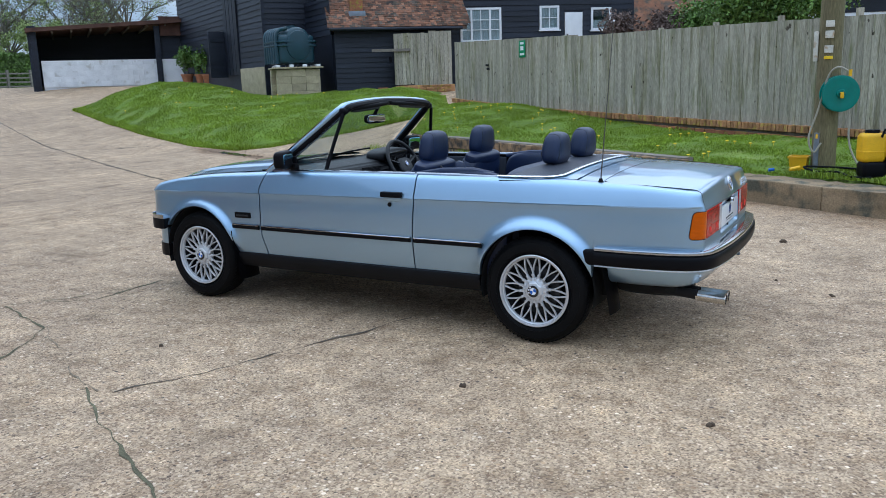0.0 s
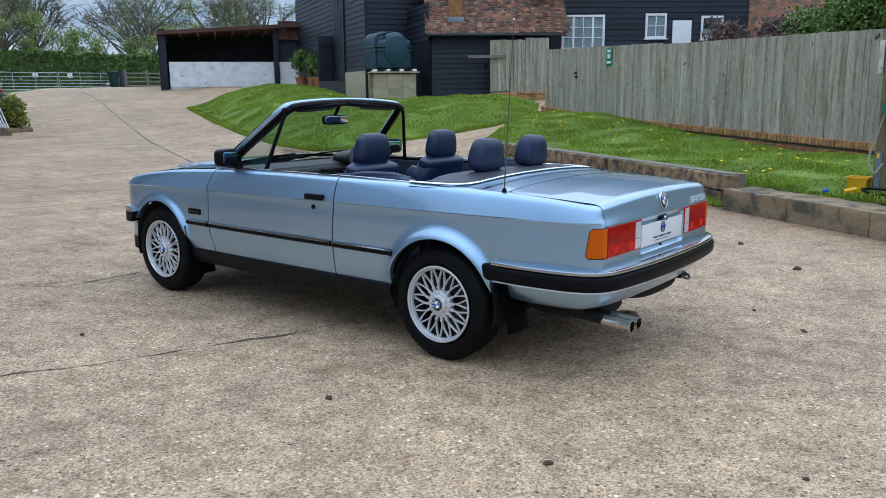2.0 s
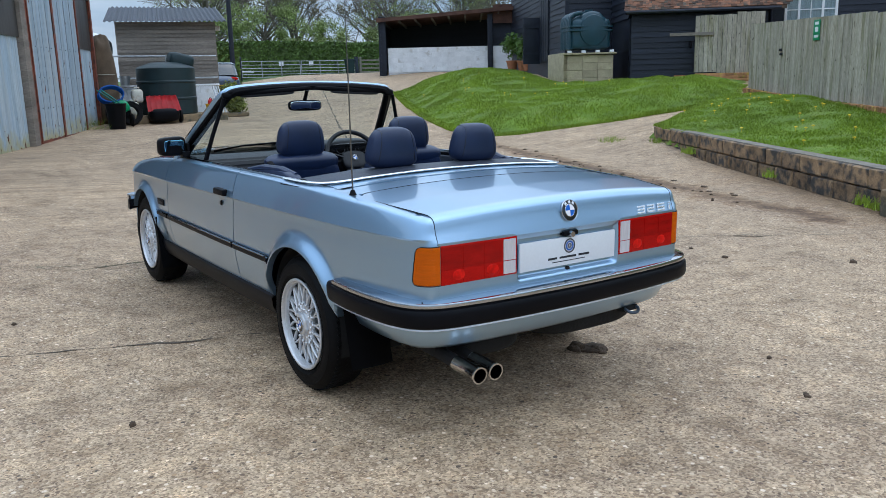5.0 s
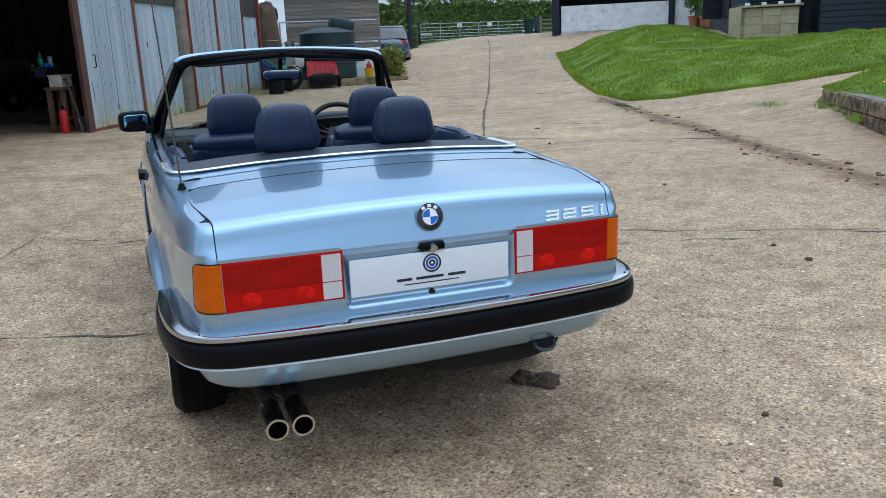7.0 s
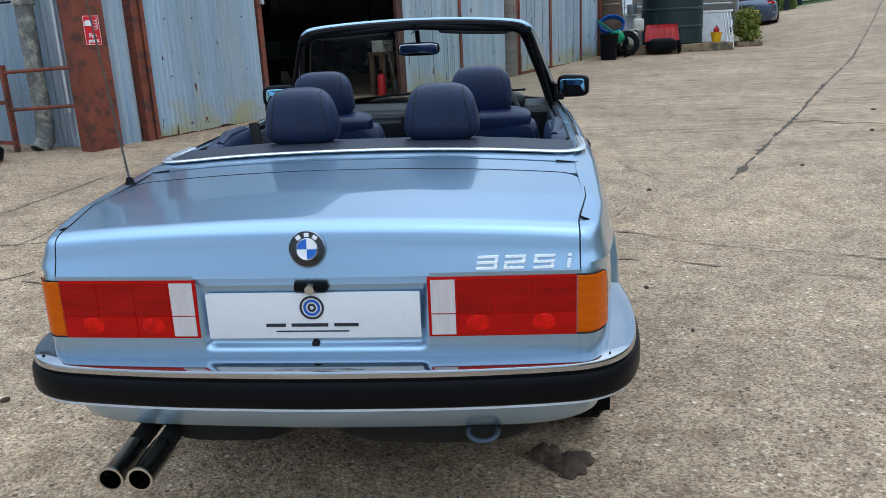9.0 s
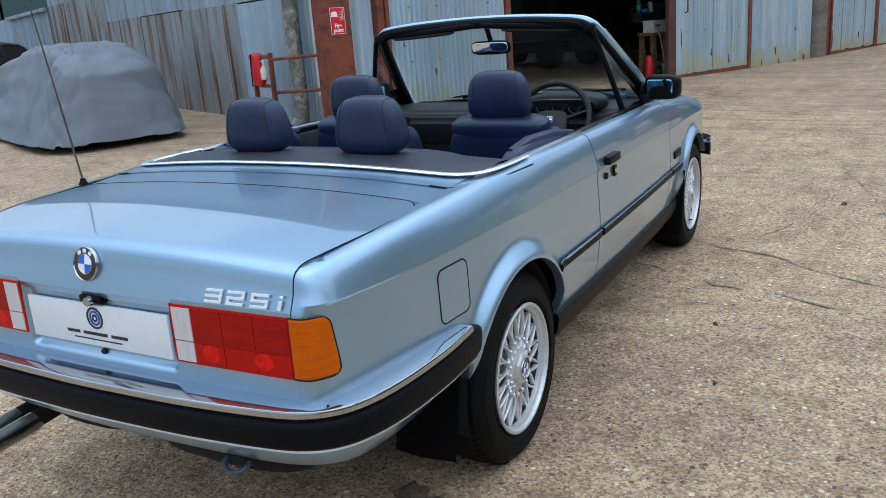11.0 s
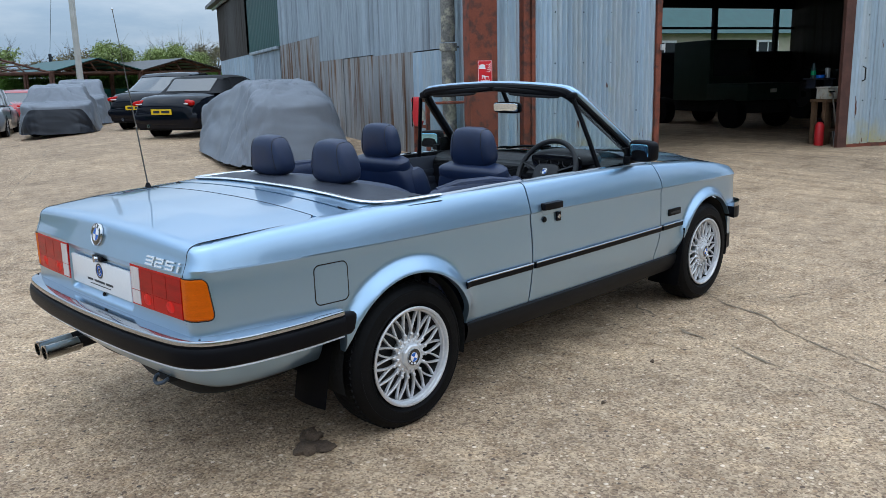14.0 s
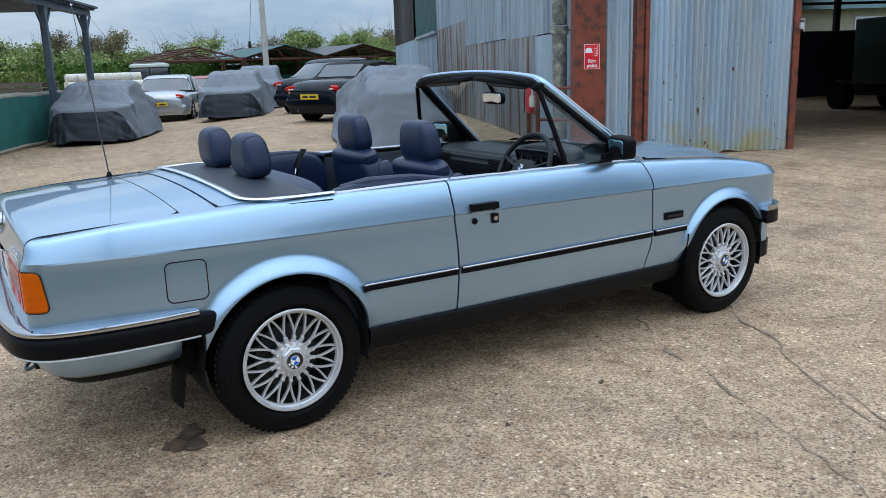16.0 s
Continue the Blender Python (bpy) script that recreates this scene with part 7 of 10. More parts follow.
# wheels
def make_wheel(parent_name):
    """Built with its axle along local z, outer face towards +z, centre at the origin of the hub face."""
    w = sub("wheel", None, "silver cross-spoke alloy wheel with a black tyre")
    R = .303
    part("tyre", lathe(bmesh.new(), [(.195, -.175), (.25, -.184), (.28, -.178), (.295, -.16), (.3015, -.13), (R, -.085), (.3015, -.042), (.296, -.016), (.283, .001), (.272, .008), (.2705, .0105), (.266, .0115), (.2645, .0098), (.25, .0135), (.228, .0125), (.2265, .0145), (.2235, .0142), (.222, .0115), (.207, .003), (.195, -.01), (.195, -.175)], 72), M["rubber"], w)
    ty = w.children[0]
    bm = bmesh.new()
    for k in range(72):
        a = 2 * math.pi * k / 72
        mm = Matrix.Rotation(a, 4, "Z") @ Matrix.Translation((R - .0035, 0, -.034)) @ Matrix.Rotation(.45, 4, "X")
        box(bm, -.004, .0030, -.0055, .0055, -.014, .017, mm)
        mm = Matrix.Rotation(a + .05, 4, "Z") @ Matrix.Translation((R - .002, 0, -.085)) @ Matrix.Rotation(-.6, 4, "X")
        box(bm, -.004, .0022, -.0045, .0045, -.03, .03, mm)
    part("tread", bm, M["rubber"], ty, smooth=False)
    bm = lathe(bmesh.new(), [(.196, .0), (.2045, .008), (.2045, .013), (.201, .0155), (.1945, .0145), (.192, .010), (.1905, .002), (.1845, -.001), (.183, -.008), (.182, -.016)], 72)
    rim = part("rim", bm, M["alloy"], w, "silver alloy rim with a polished lip")
    # disc and barrel carry the shade behind the spokes in their dark colour
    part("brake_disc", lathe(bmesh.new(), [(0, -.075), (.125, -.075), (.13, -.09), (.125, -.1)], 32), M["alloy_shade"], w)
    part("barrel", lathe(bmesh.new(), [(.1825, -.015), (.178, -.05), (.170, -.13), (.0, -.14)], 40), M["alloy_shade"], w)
    hub = part("hub", lathe(bmesh.new(), [(0, .006), (.035, .006), (.040, .003), (.046, .001), (.054, -.003), (.066, -.006), (.072, -.012), (.074, -.020), (.07, -.04)], 48), M["alloy"], w)
    # crossed spokes in two layers, neighbours meeting at the rim
    for sg_, dz in ((1, 0.0), (-1, -.0012)):
        bm = bmesh.new()
        rows = []
        for t in (0, .2, .4, .6, .8, .93, 1):
            r, an = .066 + .118 * t, sg_ * .236 * (t - .30)
            z = -.006 + dz - .004 * t - .012 * max(0, t - .55) ** 1.5
            hw = .0046 - .0008 * math.sin(t * math.pi)
            d, q = Vector((math.cos(an), math.sin(an), 0)), Vector((-math.sin(an), math.cos(an), 0))
            q = (q - d * sg_ * .55).normalized() if t < 1 else q
            rows.append([bm.verts.new(d * r + q * o + Vector((0, 0, z + zz))) for o, zz in ((-hw * 1.1, -.013), (-hw, -.002), (-hw * .6, 0), (hw * .6, 0), (hw, -.002), (hw * 1.1, -.013))])
        for p_, q_ in zip(rows, rows[1:]):
            for i in range(5):
                bm.faces.new((p_[i], p_[i + 1], q_[i + 1], q_[i]))
        first = part("spoke", bm, M["alloy"], w, angle=40)
        for k in range(1, 16):
            share("spoke", first.data, Matrix.Rotation(2 * math.pi * k / 16, 4, "Z"), w)
    for rr, o in ((.064, .5), (.088, 0)):
        first = part("stud", lathe(bmesh.new(), [(.0085, -.012), (.0085, -.003), (.0055, .001), (0, .001)], 6), M["alloy"], w, angle=30)
        for k in range(16):
            a = 2 * math.pi * (k + o) / 16
            mm = Matrix.Translation((rr * math.cos(a), rr * math.sin(a), -.002))
            if k == 0:
                first.matrix_basis = mm
            else:
                share("stud", first.data, mm, w)
    part("valve", tube(bmesh.new(), [(.178, 0, -.025), (.172, 0, .004)], .004, 6), M["black_trim"], w)
    cap = part("hub_cap", lathe(bmesh.new(), [(.054, -.004), (.052, .008), (.046, .013), (.035, .0145)], 8), M["alloy"], w, angle=25)
    roundel(w, Matrix.Translation((0, 0, .0125)), .034, True)
    return w


def wheel_pose(x, y, z, sd, spin):
    base = facing((x, sd * y, z), (0, sd, 0), (0, 0, 1))
    return base @ Matrix.Rotation(spin, 4, "Z")


wheel = make_wheel("wheel")
wheel.parent = car
places = [(-2.505, .745, .303, -1, .4), (0, .758, .296, -1, 1.3), (0, .758, .298, 1, 2.6), (-2.50, .748, .305, 1, 5.0)]
for i, (x, y, z, sd, spin) in enumerate(places):
    mm = wheel_pose(x, y, z, sd, spin)
    if i == 0:
        wheel.matrix_basis = mm
    else:
        copy_thing(wheel, mm)


# ---- windscreen, mirrors and cabin of the convertible ----
def frame_path(dx=0.0, dy=0.0, dz=0.0):
    half = [(-1.885, .700, .900), (-1.72, .655, 1.035), (-1.555, .603, 1.168), (-1.44, .564, 1.262), (-1.405, .535, 1.296), (-1.405, .48, 1.312), (-1.412, .32, 1.325), (-1.42, .15, 1.332), (-1.422, 0, 1.334)]
    half = [(x + dx, y - dy, z + dz) for x, y, z in half]
    return half + [(x, -y, z) for x, y, z in half[-2::-1]]


ws = sub("windscreen_frame", car, "blue windscreen frame with black inner trim")
part("outer_frame", tube(bmesh.new(), [tuple(p) for p in spline(frame_path(0, 0.002, 0), 5)], .021, 10), M["paint"], ws)
part("inner_frame", tube(bmesh.new(), [tuple(p) for p in spline(frame_path(.022, .024, -.012), 5)], .024, 10), M["black_trim"], ws, "black inner trim")
part("weather_seal", tube(bmesh.new(), [tuple(p) for p in spline(frame_path(.030, .006, -.006), 5)], .014, 8), M["black_trim"], ws)
for sd in (-1, 1):
    part("drip_strip", tube(bmesh.new(), [(-1.885 - .012, sd * .716, .905), (-1.72 - .012, sd * .671, 1.040), (-1.555 - .012, sd * .619, 1.173), (-1.45 - .01, sd * .582, 1.262)], .006, 6), M["chrome"], ws, "bright drip strip")
    part("corner_block", rounded(bmesh.new(), .024, .030, .020, Matrix.Translation((-1.385, sd * .535, 1.276)), 3.5, 10), M["black_trim"], ws)
    part("header_trim", rounded(bmesh.new(), .026, .26, .015, Matrix.Translation((-1.392, sd * .26, 1.298)) @ Matrix.Rotation(-sd * .06, 4, "X"), 4, 12), M["black_trim"], ws)
    part("sun_visor", rounded(bmesh.new(), .012, .17, .012, Matrix.Translation((-1.382, sd * .29, 1.281)) @ Matrix.Rotation(-sd * .05, 4, "X"), 4, 12), M["dash"], ws, "folded black sun visor")
    part("window_bar", tube(bmesh.new(), [(-1.455, sd * .668, .895), (-1.42, sd * .62, 1.06), (-1.372, sd * .557, 1.262)], [.014, .012, .012], 8), M["black_trim"], ws, "black quarter-light bar")
    part("sail_panel", B(-1.80, -1.66, min(sd * .70, sd * .685), max(sd * .70, sd * .685), .90, 1.0, bevel=.004), M["black_trim"], ws)
    bm = bmesh.new()
    q = [(-1.455, .664, .905), (-1.80, .692, .905), (-1.60, .612, 1.12), (-1.385, .556, 1.262)]
    bm.faces.new([bm.verts.new((x, sd * y, z)) for x, y, z in q])
    gl = part("quarter_light", bm, M["glass"], ws)
    gl.visible_shadow = False
    mi = sub("door_mirror", car, "black door mirror with blue tinted glass")
    part("housing", rounded(bmesh.new(), .038, .082, .056, Matrix.Translation((-1.69, sd * .785, .985)) @ Matrix.Rotation(-sd * .22, 4, "Z"), 4.5, 14, lambda p: Vector((p.x * (1 - .0 * p.y), p.y, p.z * (1 + .6 * sd * -p.y)))), M["black_trim"], mi)
    mm = Matrix.Translation((-1.6575, sd * .777, .985)) @ Matrix.Rotation(-sd * .22, 4, "Z") @ Matrix.Rotation(.05, 4, "Y")
    part("mirror_glass", rounded(bmesh.new(), .004, .064, .038, mm, 6, 12), M["mirror_blue"], mi, "blue tinted mirror glass")
    part("foot", B(-1.72, -1.64, min(sd * .69, sd * .735), max(sd * .69, sd * .735), .918, .955, bevel=.01), M["black_trim"], mi)


def screen_pt(u, v):
    k = u * u
    a = Vector((-2.03 + .13 * k, u * .66, .905))
    b = Vector((-1.435 + .02 * k, u * .525, 1.318 - .028 * k))
    return a.lerp(b, v) + Vector((-.012, 0, .012)) * math.sin(v * math.pi)


bm = bmesh.new()
grid(bm, screen_pt, lin(-1, 1, 21), lin(0, 1, 9))
scr = part("windscreen", bm, M["glass"], car)
scr.visible_shadow = False
for yy in (-.42, .12):
    part("wiper", tube(bmesh.new(), [(-2.02, yy, .915), (-1.965, yy + .18, .945), (-1.93, yy + .42, .955)], .007, 6), M["black_trim"], car)
im = sub("interior_mirror", car, "black rear-view mirror")
part("mirror_shell", rounded(bmesh.new(), .016, .108, .033, Matrix.Translation((-1.512, .005, 1.206)) @ Matrix.Rotation(-.10, 4, "Z"), 4, 12), M["black_trim"], im)
part("mirror_glass", rounded(bmesh.new(), .003, .099, .026, Matrix.Translation((-1.497, .005, 1.206)) @ Matrix.Rotation(-.10, 4, "Z") @ Matrix.Rotation(.13, 4, "Y"), 5, 12), M["mirror"], im)
part("stalk", tube(bmesh.new(), [(-1.515, .005, 1.23), (-1.47, .005, 1.30)], .012, 8), M["black_trim"], im)

# belt line
for sd in (-1, 1):
    part("belt_strip", tube(bmesh.new(), [(-1.855, sd * .700, .906), (-1.5, sd * .704, .913), (-.77, sd * .706, .917)], .0075, 8), M["chrome"], car, "chrome belt strip")
    part("belt_strip", tube(bmesh.new(), [(-.758, sd * .706, .917), (-.5, sd * .704, .917), (-.245, sd * .70, .912)], .0075, 8), M["chrome"], car, "chrome belt strip")
    part("window_seal", B(-1.84, -.26, min(sd * .66, sd * .699), max(sd * .66, sd * .699), .895, .914, bevel=.004), M["black_trim"], car)
    dc = part("door_card", B(-1.86, -.80, min(sd * .645, sd * .69), max(sd * .645, sd * .69), .34, .893, bevel=.01), M["vinyl"], car, "navy door card")
    for k in range(5):
        part("pleat", B(-1.75, -.9, min(sd * .638, sd * .646), max(sd * .638, sd * .646), .58 + k * .05, .612 + k * .05, bevel=.004), M["vinyl"], dc)
    part("armrest", rounded(bmesh.new(), .3, .035, .03, Matrix.Translation((-1.25, sd * .61, .66)), 4, 10), M["vinyl"], dc)
    part("rear_side_trim", rounded(bmesh.new(), .30, .045, .30, Matrix.Translation((-.50, sd * .635, .635)), 5, 12), M["leather"], car, "navy padded side trim")
    part("trim_roll", tube(bmesh.new(), [(-.80, sd * .655, .905), (-.62, sd * .645, .928), (-.42, sd * .635, .930), (-.30, sd * .62, .915)], [.016, .022, .024, .016], 10), M["leather"], car, "rolled leather edge of the side trim")

# tonneau shelf behind the seats
def shelf_pt(u, v):
    y = u * .672
    xb = .108 - .115 * smooth01((abs(u) - .86) / .14)
    xf = -.21 + .03 * (1 - u * u)
    x = xf + (xb - xf) * v
    z = top_z(.0, 0) - .002 - .03 * abs(u) ** 3 + .012 * math.sin(v * math.pi) - .05 * (1 - smooth01(v / .14))
    return Vector((x, y, z))


bm = bmesh.new()
grid(bm, shelf_pt, lin(-1, 1, 41), [0, .03, .06, .1, .14, .2, .3, .45, .6, .75, .9, 1])
part("tonneau_shelf", bm, M["vinyl"], car, "dark vinyl shelf over the folded roof", angle=60)
part("cabin_floor", B(-1.9, -.2, -.64, .64, .26, .29), M["carpet"], car)
part("bulkhead", B(-1.95, -1.88, -.64, .64, .28, .88), M["carpet"], car)
part("boot_bulkhead", B(-.18, -.14, -.64, .64, .28, .90), M["carpet"], car)


def headrest(x, y, z, sx, sy, sz, taper, parent=None):
    hr = sub("headrest", parent, "navy leather headrest")
    hr.matrix_basis = Matrix.Translation((x, y, z)) @ Matrix.Rotation(.10, 4, "Y")
    ex_ = 3.6

    def bend(p):
        return Vector((p.x * (1 - .18 * max(0, p.z / sz)), p.y * (1 - taper * p.z / sz), p.z))
    part("pad", rounded(bmesh.new(), sx, sy, sz, I4, ex_, 24, bend), M["leather"], hr)
    for s_ in (-1, 1):
        rim_ = (1 - .74 ** ex_) ** (1 / ex_)
        pts = []
        for t in lin(-.5, math.pi + .5, 34):
            cx, cz = math.cos(t), math.sin(t)
            pts.append(tuple(bend(Vector((sx * rim_ * math.copysign(abs(cx) ** (2 / ex_), cx), s_ * sy * .74, sz * rim_ * math.copysign(abs(cz) ** (2 / ex_), cz))))))
        part("seam", tube(bmesh.new(), pts, .0017, 5), M["dash"], hr)
        part("post", tube(bmesh.new(), [(0, s_ * sy * .45, -sz - .05), (0, s_ * sy * .45, -sz + .02)], .006, 8), M["chrome"], hr)
    return hr


for sd in (-1, 1):
    seat = sub("front_seat", car, "navy leather front seat")
    mb = Matrix.Translation((-.905, sd * .34, .685)) @ Matrix.Rotation(.24, 4, "Y")
    part("backrest", rounded(bmesh.new(), .075, .245, .285, mb, 4.5, 18, lambda p: Vector((p.x, p.y * (1 - .10 * max(0, p.z / .285)), p.z))), M["leather"], seat)
    for s_ in (-1, 1):
        part("bolster", rounded(bmesh.new(), .07, .05, .24, mb @ Matrix.Translation((-.05, s_ * .2, -.02)), 3, 12), M["leather"], seat)
    part("shoulder", rounded(bmesh.new(), .065, .21, .05, mb @ Matrix.Translation((.005, 0, .245)), 3.4, 12), M["leather"], seat)
    part("cushion", rounded(bmesh.new(), .27, .25, .085, Matrix.Translation((-1.18, sd * .34, .47)), 4, 14), M["leather"], seat)
    headrest(-.845, sd * .34, 1.048, .056, .128, .097, .11, car)
    headrest(-.07, sd * .237, 1.040, .062, .120, .094, .17, car)
part("rear_backrest", rounded(bmesh.new(), .08, .56, .23, Matrix.Translation((-.27, 0, .70)) @ Matrix.Rotation(.2, 4, "Y"), 5, 16), M["leather"], car, "navy leather rear backrest")
part("rear_cushion", rounded(bmesh.new(), .24, .55, .08, Matrix.Translation((-.50, 0, .50)), 5, 14), M["leather"], car, "navy leather rear seat")
sb = sub("seat_belt", car, "black seat belt with a steel tongue")
part("webbing", tube(bmesh.new(), [(-.66, -.60, .955), (-.63, -.585, .92), (-.60, -.575, .86)], .022, 8, flat=.25), M["black_trim"], sb)
part("tongue", tube(bmesh.new(), [(-.598, -.57, .856), (-.59, -.565, .83), (-.585, -.585, .81), (-.605, -.59, .815), (-.61, -.58, .845)], .005, 6, closed=True), M["chrome"], sb)

# dashboard and wheel
DP = [(-1.93, .875), (-1.84, .912), (-1.66, .915), (-1.58, .895), (-1.55, .85), (-1.555, .76), (-1.60, .66), (-1.70, .60), (-1.93, .60)]
bm = bmesh.new()
extrude_poly(bm, DP, 1.30, Matrix.Translation((0, -.65, 0)))
bmesh.ops.bevel(bm, geom=[e for e in bm.edges if abs(e.verts[0].co.y - e.verts[1].co.y) > 1], offset=.015, segments=3, affect="EDGES")
dash = part("dashboard", bm, M["dash"], car, "black moulded dashboard")
part("binnacle", rounded(bmesh.new(), .10, .20, .055, Matrix.Translation((-1.63, .335, .925)), 3.4, 16, lambda p: Vector((p.x, p.y, p.z * (1 - .25 * (p.y / .2) ** 2)))), M["dash"], dash)
part("dial_face", rounded(bmesh.new(), .006, .17, .040, Matrix.Translation((-1.535, .335, .915)) @ Matrix.Rotation(.25, 4, "Y"), 5, 10), M["badge_black"], dash)
for yy in (.25, .33, .41):
    part("dial", lathe(bmesh.new(), [(.026, 0), (.029, .002), (.032, 0)], 20, facing((-1.529, yy, .918), (1, 0, .2), (0, 0, 1))), M["alloy_shade"], dash)
for yy, w_ in ((-.57, .06), (.0, .11), (.59, .05)):
    vt = part("air_vent", B(-1.56, -1.546, yy - w_, yy + w_, .832, .872, bevel=.004), M["gap"], dash)
    for k in range(4):
        part("vane", B(-1.55, -1.543, yy - w_ + .006, yy + w_ - .006, .836 + k * .009, .839 + k * .009), M["dash"], vt)
part("glovebox_lid", B(-1.60, -1.572, -.58, -.20, .66, .80, bevel=.012), M["dash"], dash)
part("radio", B(-1.58, -1.553, -.10, .12, .70, .75, bevel=.004), M["gap"], dash)
for k in range(6):
    part("button", B(-1.556, -1.550, -.09 + k * .034, -.066 + k * .034, .707, .72, bevel=.002), M["alloy_shade"], dash)
part("heater_panel", B(-1.57, -1.548, -.10, .12, .765, .815, bevel=.004), M["black_trim"], dash)
part("centre_console", rounded(bmesh.new(), .40, .10, .14, Matrix.Translation((-1.20, 0, .40)), 5, 12), M["dash"], car)
part("gear_lever", tube(bmesh.new(), [(-1.25, 0, .52), (-1.22, 0, .62), (-1.22, 0, .66)], [.02, .012, .022], 10), M["leather"], car)
steer = sub("steering_wheel", car, "black leather steering wheel")
sm = facing((-1.47, .315, .862), (.88, 0, .475), (0, 0, 1))
part("rim", tube(bmesh.new(), [sm @ Vector((.186 * math.cos(a), .186 * math.sin(a), 0)) for a in lin(0, 2 * math.pi, 41)[:-1]], .0145, 10, closed=True), M["dash"], steer)
part("boss", rounded(bmesh.new(), .085, .062, .022, sm @ Matrix.Translation((0, -.012, -.006)), 3.4, 14), M["dash"], steer)
for a in (.28, math.pi - .28, -.95, math.pi + .95):
    part("spoke", tube(bmesh.new(), [sm @ Vector((.05 * math.cos(a), .05 * math.sin(a) - .01, -.008)), sm @ Vector((.18 * math.cos(a), .18 * math.sin(a), -.002))], [.022, .015], 8, flat=.5), M["dash"], steer)
roundel(steer, sm @ Matrix.Translation((0, -.005, .014)), .024, True)
part("column", tube(bmesh.new(), [sm @ Vector((0, 0, -.02)), sm @ Vector((0, 0, -.14))], .045, 12), M["dash"], steer)


# ---- things by the lawn ----
M["pole_wood"] = mat("grey_green_pole_timber", (0.17, 0.145, 0.075), 0.92, var=0.25, scale=2, fine=0.3, fscale=40, bump=0.5, stretch=(3, 3, 0.3))
M["teal"] = mat("teal_plastic", (0.0, 0.17, 0.135), 0.4, var=0.1, scale=6, bump=0.03)
M["yellow"] = mat("yellow_plastic", (0.75, 0.42, 0.005), 0.42, var=0.12, scale=6, bump=0.03)
M["hose"] = mat("grey_hose", (0.33, 0.31, 0.24), 0.6, var=0.1, bump=0.05)
M["red_plastic"] = mat("red_plastic", (0.56, 0.02, 0.025), 0.4, var=0.12, scale=5, bump=0.05)
M["white_plastic"] = mat("milky_white_plastic", (0.6, 0.58, 0.5), 0.5, var=0.15, scale=8, bump=0.03, col2=(0.45, 0.33, 0.2), spots=0.25)
M["sign_green"] = plain("safety_green", (0.0, 0.24, 0.09), 0.4)
M["sign_red"] = plain("sign_red", (0.62, 0.012, 0.02), 0.4)
M["galv"] = mat("galvanised_steel", (0.40, 0.42, 0.43), 0.45, 0.7, var=0.2, scale=8, fine=0.1, bump=0.08)
M["blue_pipe"] = plain("blue_water_pipe", (0.01, 0.10, 0.42), 0.45)
M["plate_yellow"] = plain("yellow_number_plate", (0.78, 0.52, 0.01), 0.4)

pole = thing("utility_pole", "thick weathered timber utility pole with labels", "pole", Matrix.Translation((.97, 5.60, 0)))
part("shaft", tube(bmesh.new(), [(0, 0, 0.1), (0.0, 0, 1.5), (0.02, 0, 7.5)], [.135, .125, .10], 18), M["pole_wood"], pole)
for z0, z1, k in ((1.78, 1.86, "white_plastic"), (1.62, 1.70, "white_plastic"), (1.90, 1.97, "white_plastic"), (1.55, 1.585, "plate_yellow")):
    part("label_plate", B(-.05, .04, -.142, -.128, z0, z1, bevel=.004), M[k], pole)
part("junction_box", B(-.17, -.12, -.06, .02, 1.53, 1.86, bevel=.01), M["white_plastic"], pole, "grey-white tall cable cover")
reel = thing("hose_reel", "round teal hose reel hung on the timber pole", "hose reel", facing((1.10, 5.45, 1.17), (.35, -.93, 0), (0, 0, 1)) @ Matrix.Scale(.84, 4))
part("front_disc", lathe(bmesh.new(), [(0, .09), (.05, .09), (.06, .07), (.17, .065), (.22, .075), (.238, .07), (.238, .055), (.16, .045)], 40), M["teal"], reel)
part("back_disc", lathe(bmesh.new(), [(.12, -.06), (.22, -.07), (.236, -.06), (.236, -.045), (.12, -.03)], 40), M["teal"], reel)
part("hose_coil", lathe(bmesh.new(), [(.17, -.045), (.2, -.03), (.19, -.01), (.205, .01), (.19, .03), (.17, .045)], 36), M["teal"], reel)
part("hub", lathe(bmesh.new(), [(0, .13), (.02, .13), (.025, .09)], 16), M["black_trim"], reel)
part("tap", B(-.02, .02, -.06, .02, .1, .14, bevel=.006), M["yellow"], reel)
hz = thing("garden_hose", "grey garden hose hanging from the pole to the ground", "hose")
part("hose_run", tube(bmesh.new(), [tuple(p) for p in spline([(1.2, 5.45, 1.40), (1.08, 5.42, 1.46), (.98, 5.44, 1.36), (.90, 5.42, 1.0), (.82, 5.40, .68), (.88, 5.38, .52), (.95, 5.42, .62)], 6)], .011, 7), M["hose"], hz)
part("hose_run", tube(bmesh.new(), [tuple(p) for p in spline([(1.22, 5.42, .95), (1.24, 5.38, .62), (1.36, 5.28, .38), (1.5, 5.1, .33), (1.62, 4.95, .34)], 6)], .011, 7), M["hose"], hz)
part("connector", tube(bmesh.new(), [(1.2, 5.44, 1.36), (1.2, 5.44, 1.43)], .018, 8), M["yellow"], hz)
bk = thing("bucket", "square yellow plastic tub on the lawn", "tub", Matrix.Translation((.72, 5.55, bed_z(.72, 5.55) - .02)))
part("tub", lathe(bmesh.new(), [(.11, 0), (.14, .17), (.155, .17), (.155, .185), (.135, .185), (.105, .01), (0, .01)], 4, Matrix.Rotation(.7, 4, "Z")), M["yellow"], bk, angle=20)
sp = thing("standpipe", "short blue-grey standpipe beside the pole", "standpipe", Matrix.Translation((.90, 5.5, .25)))
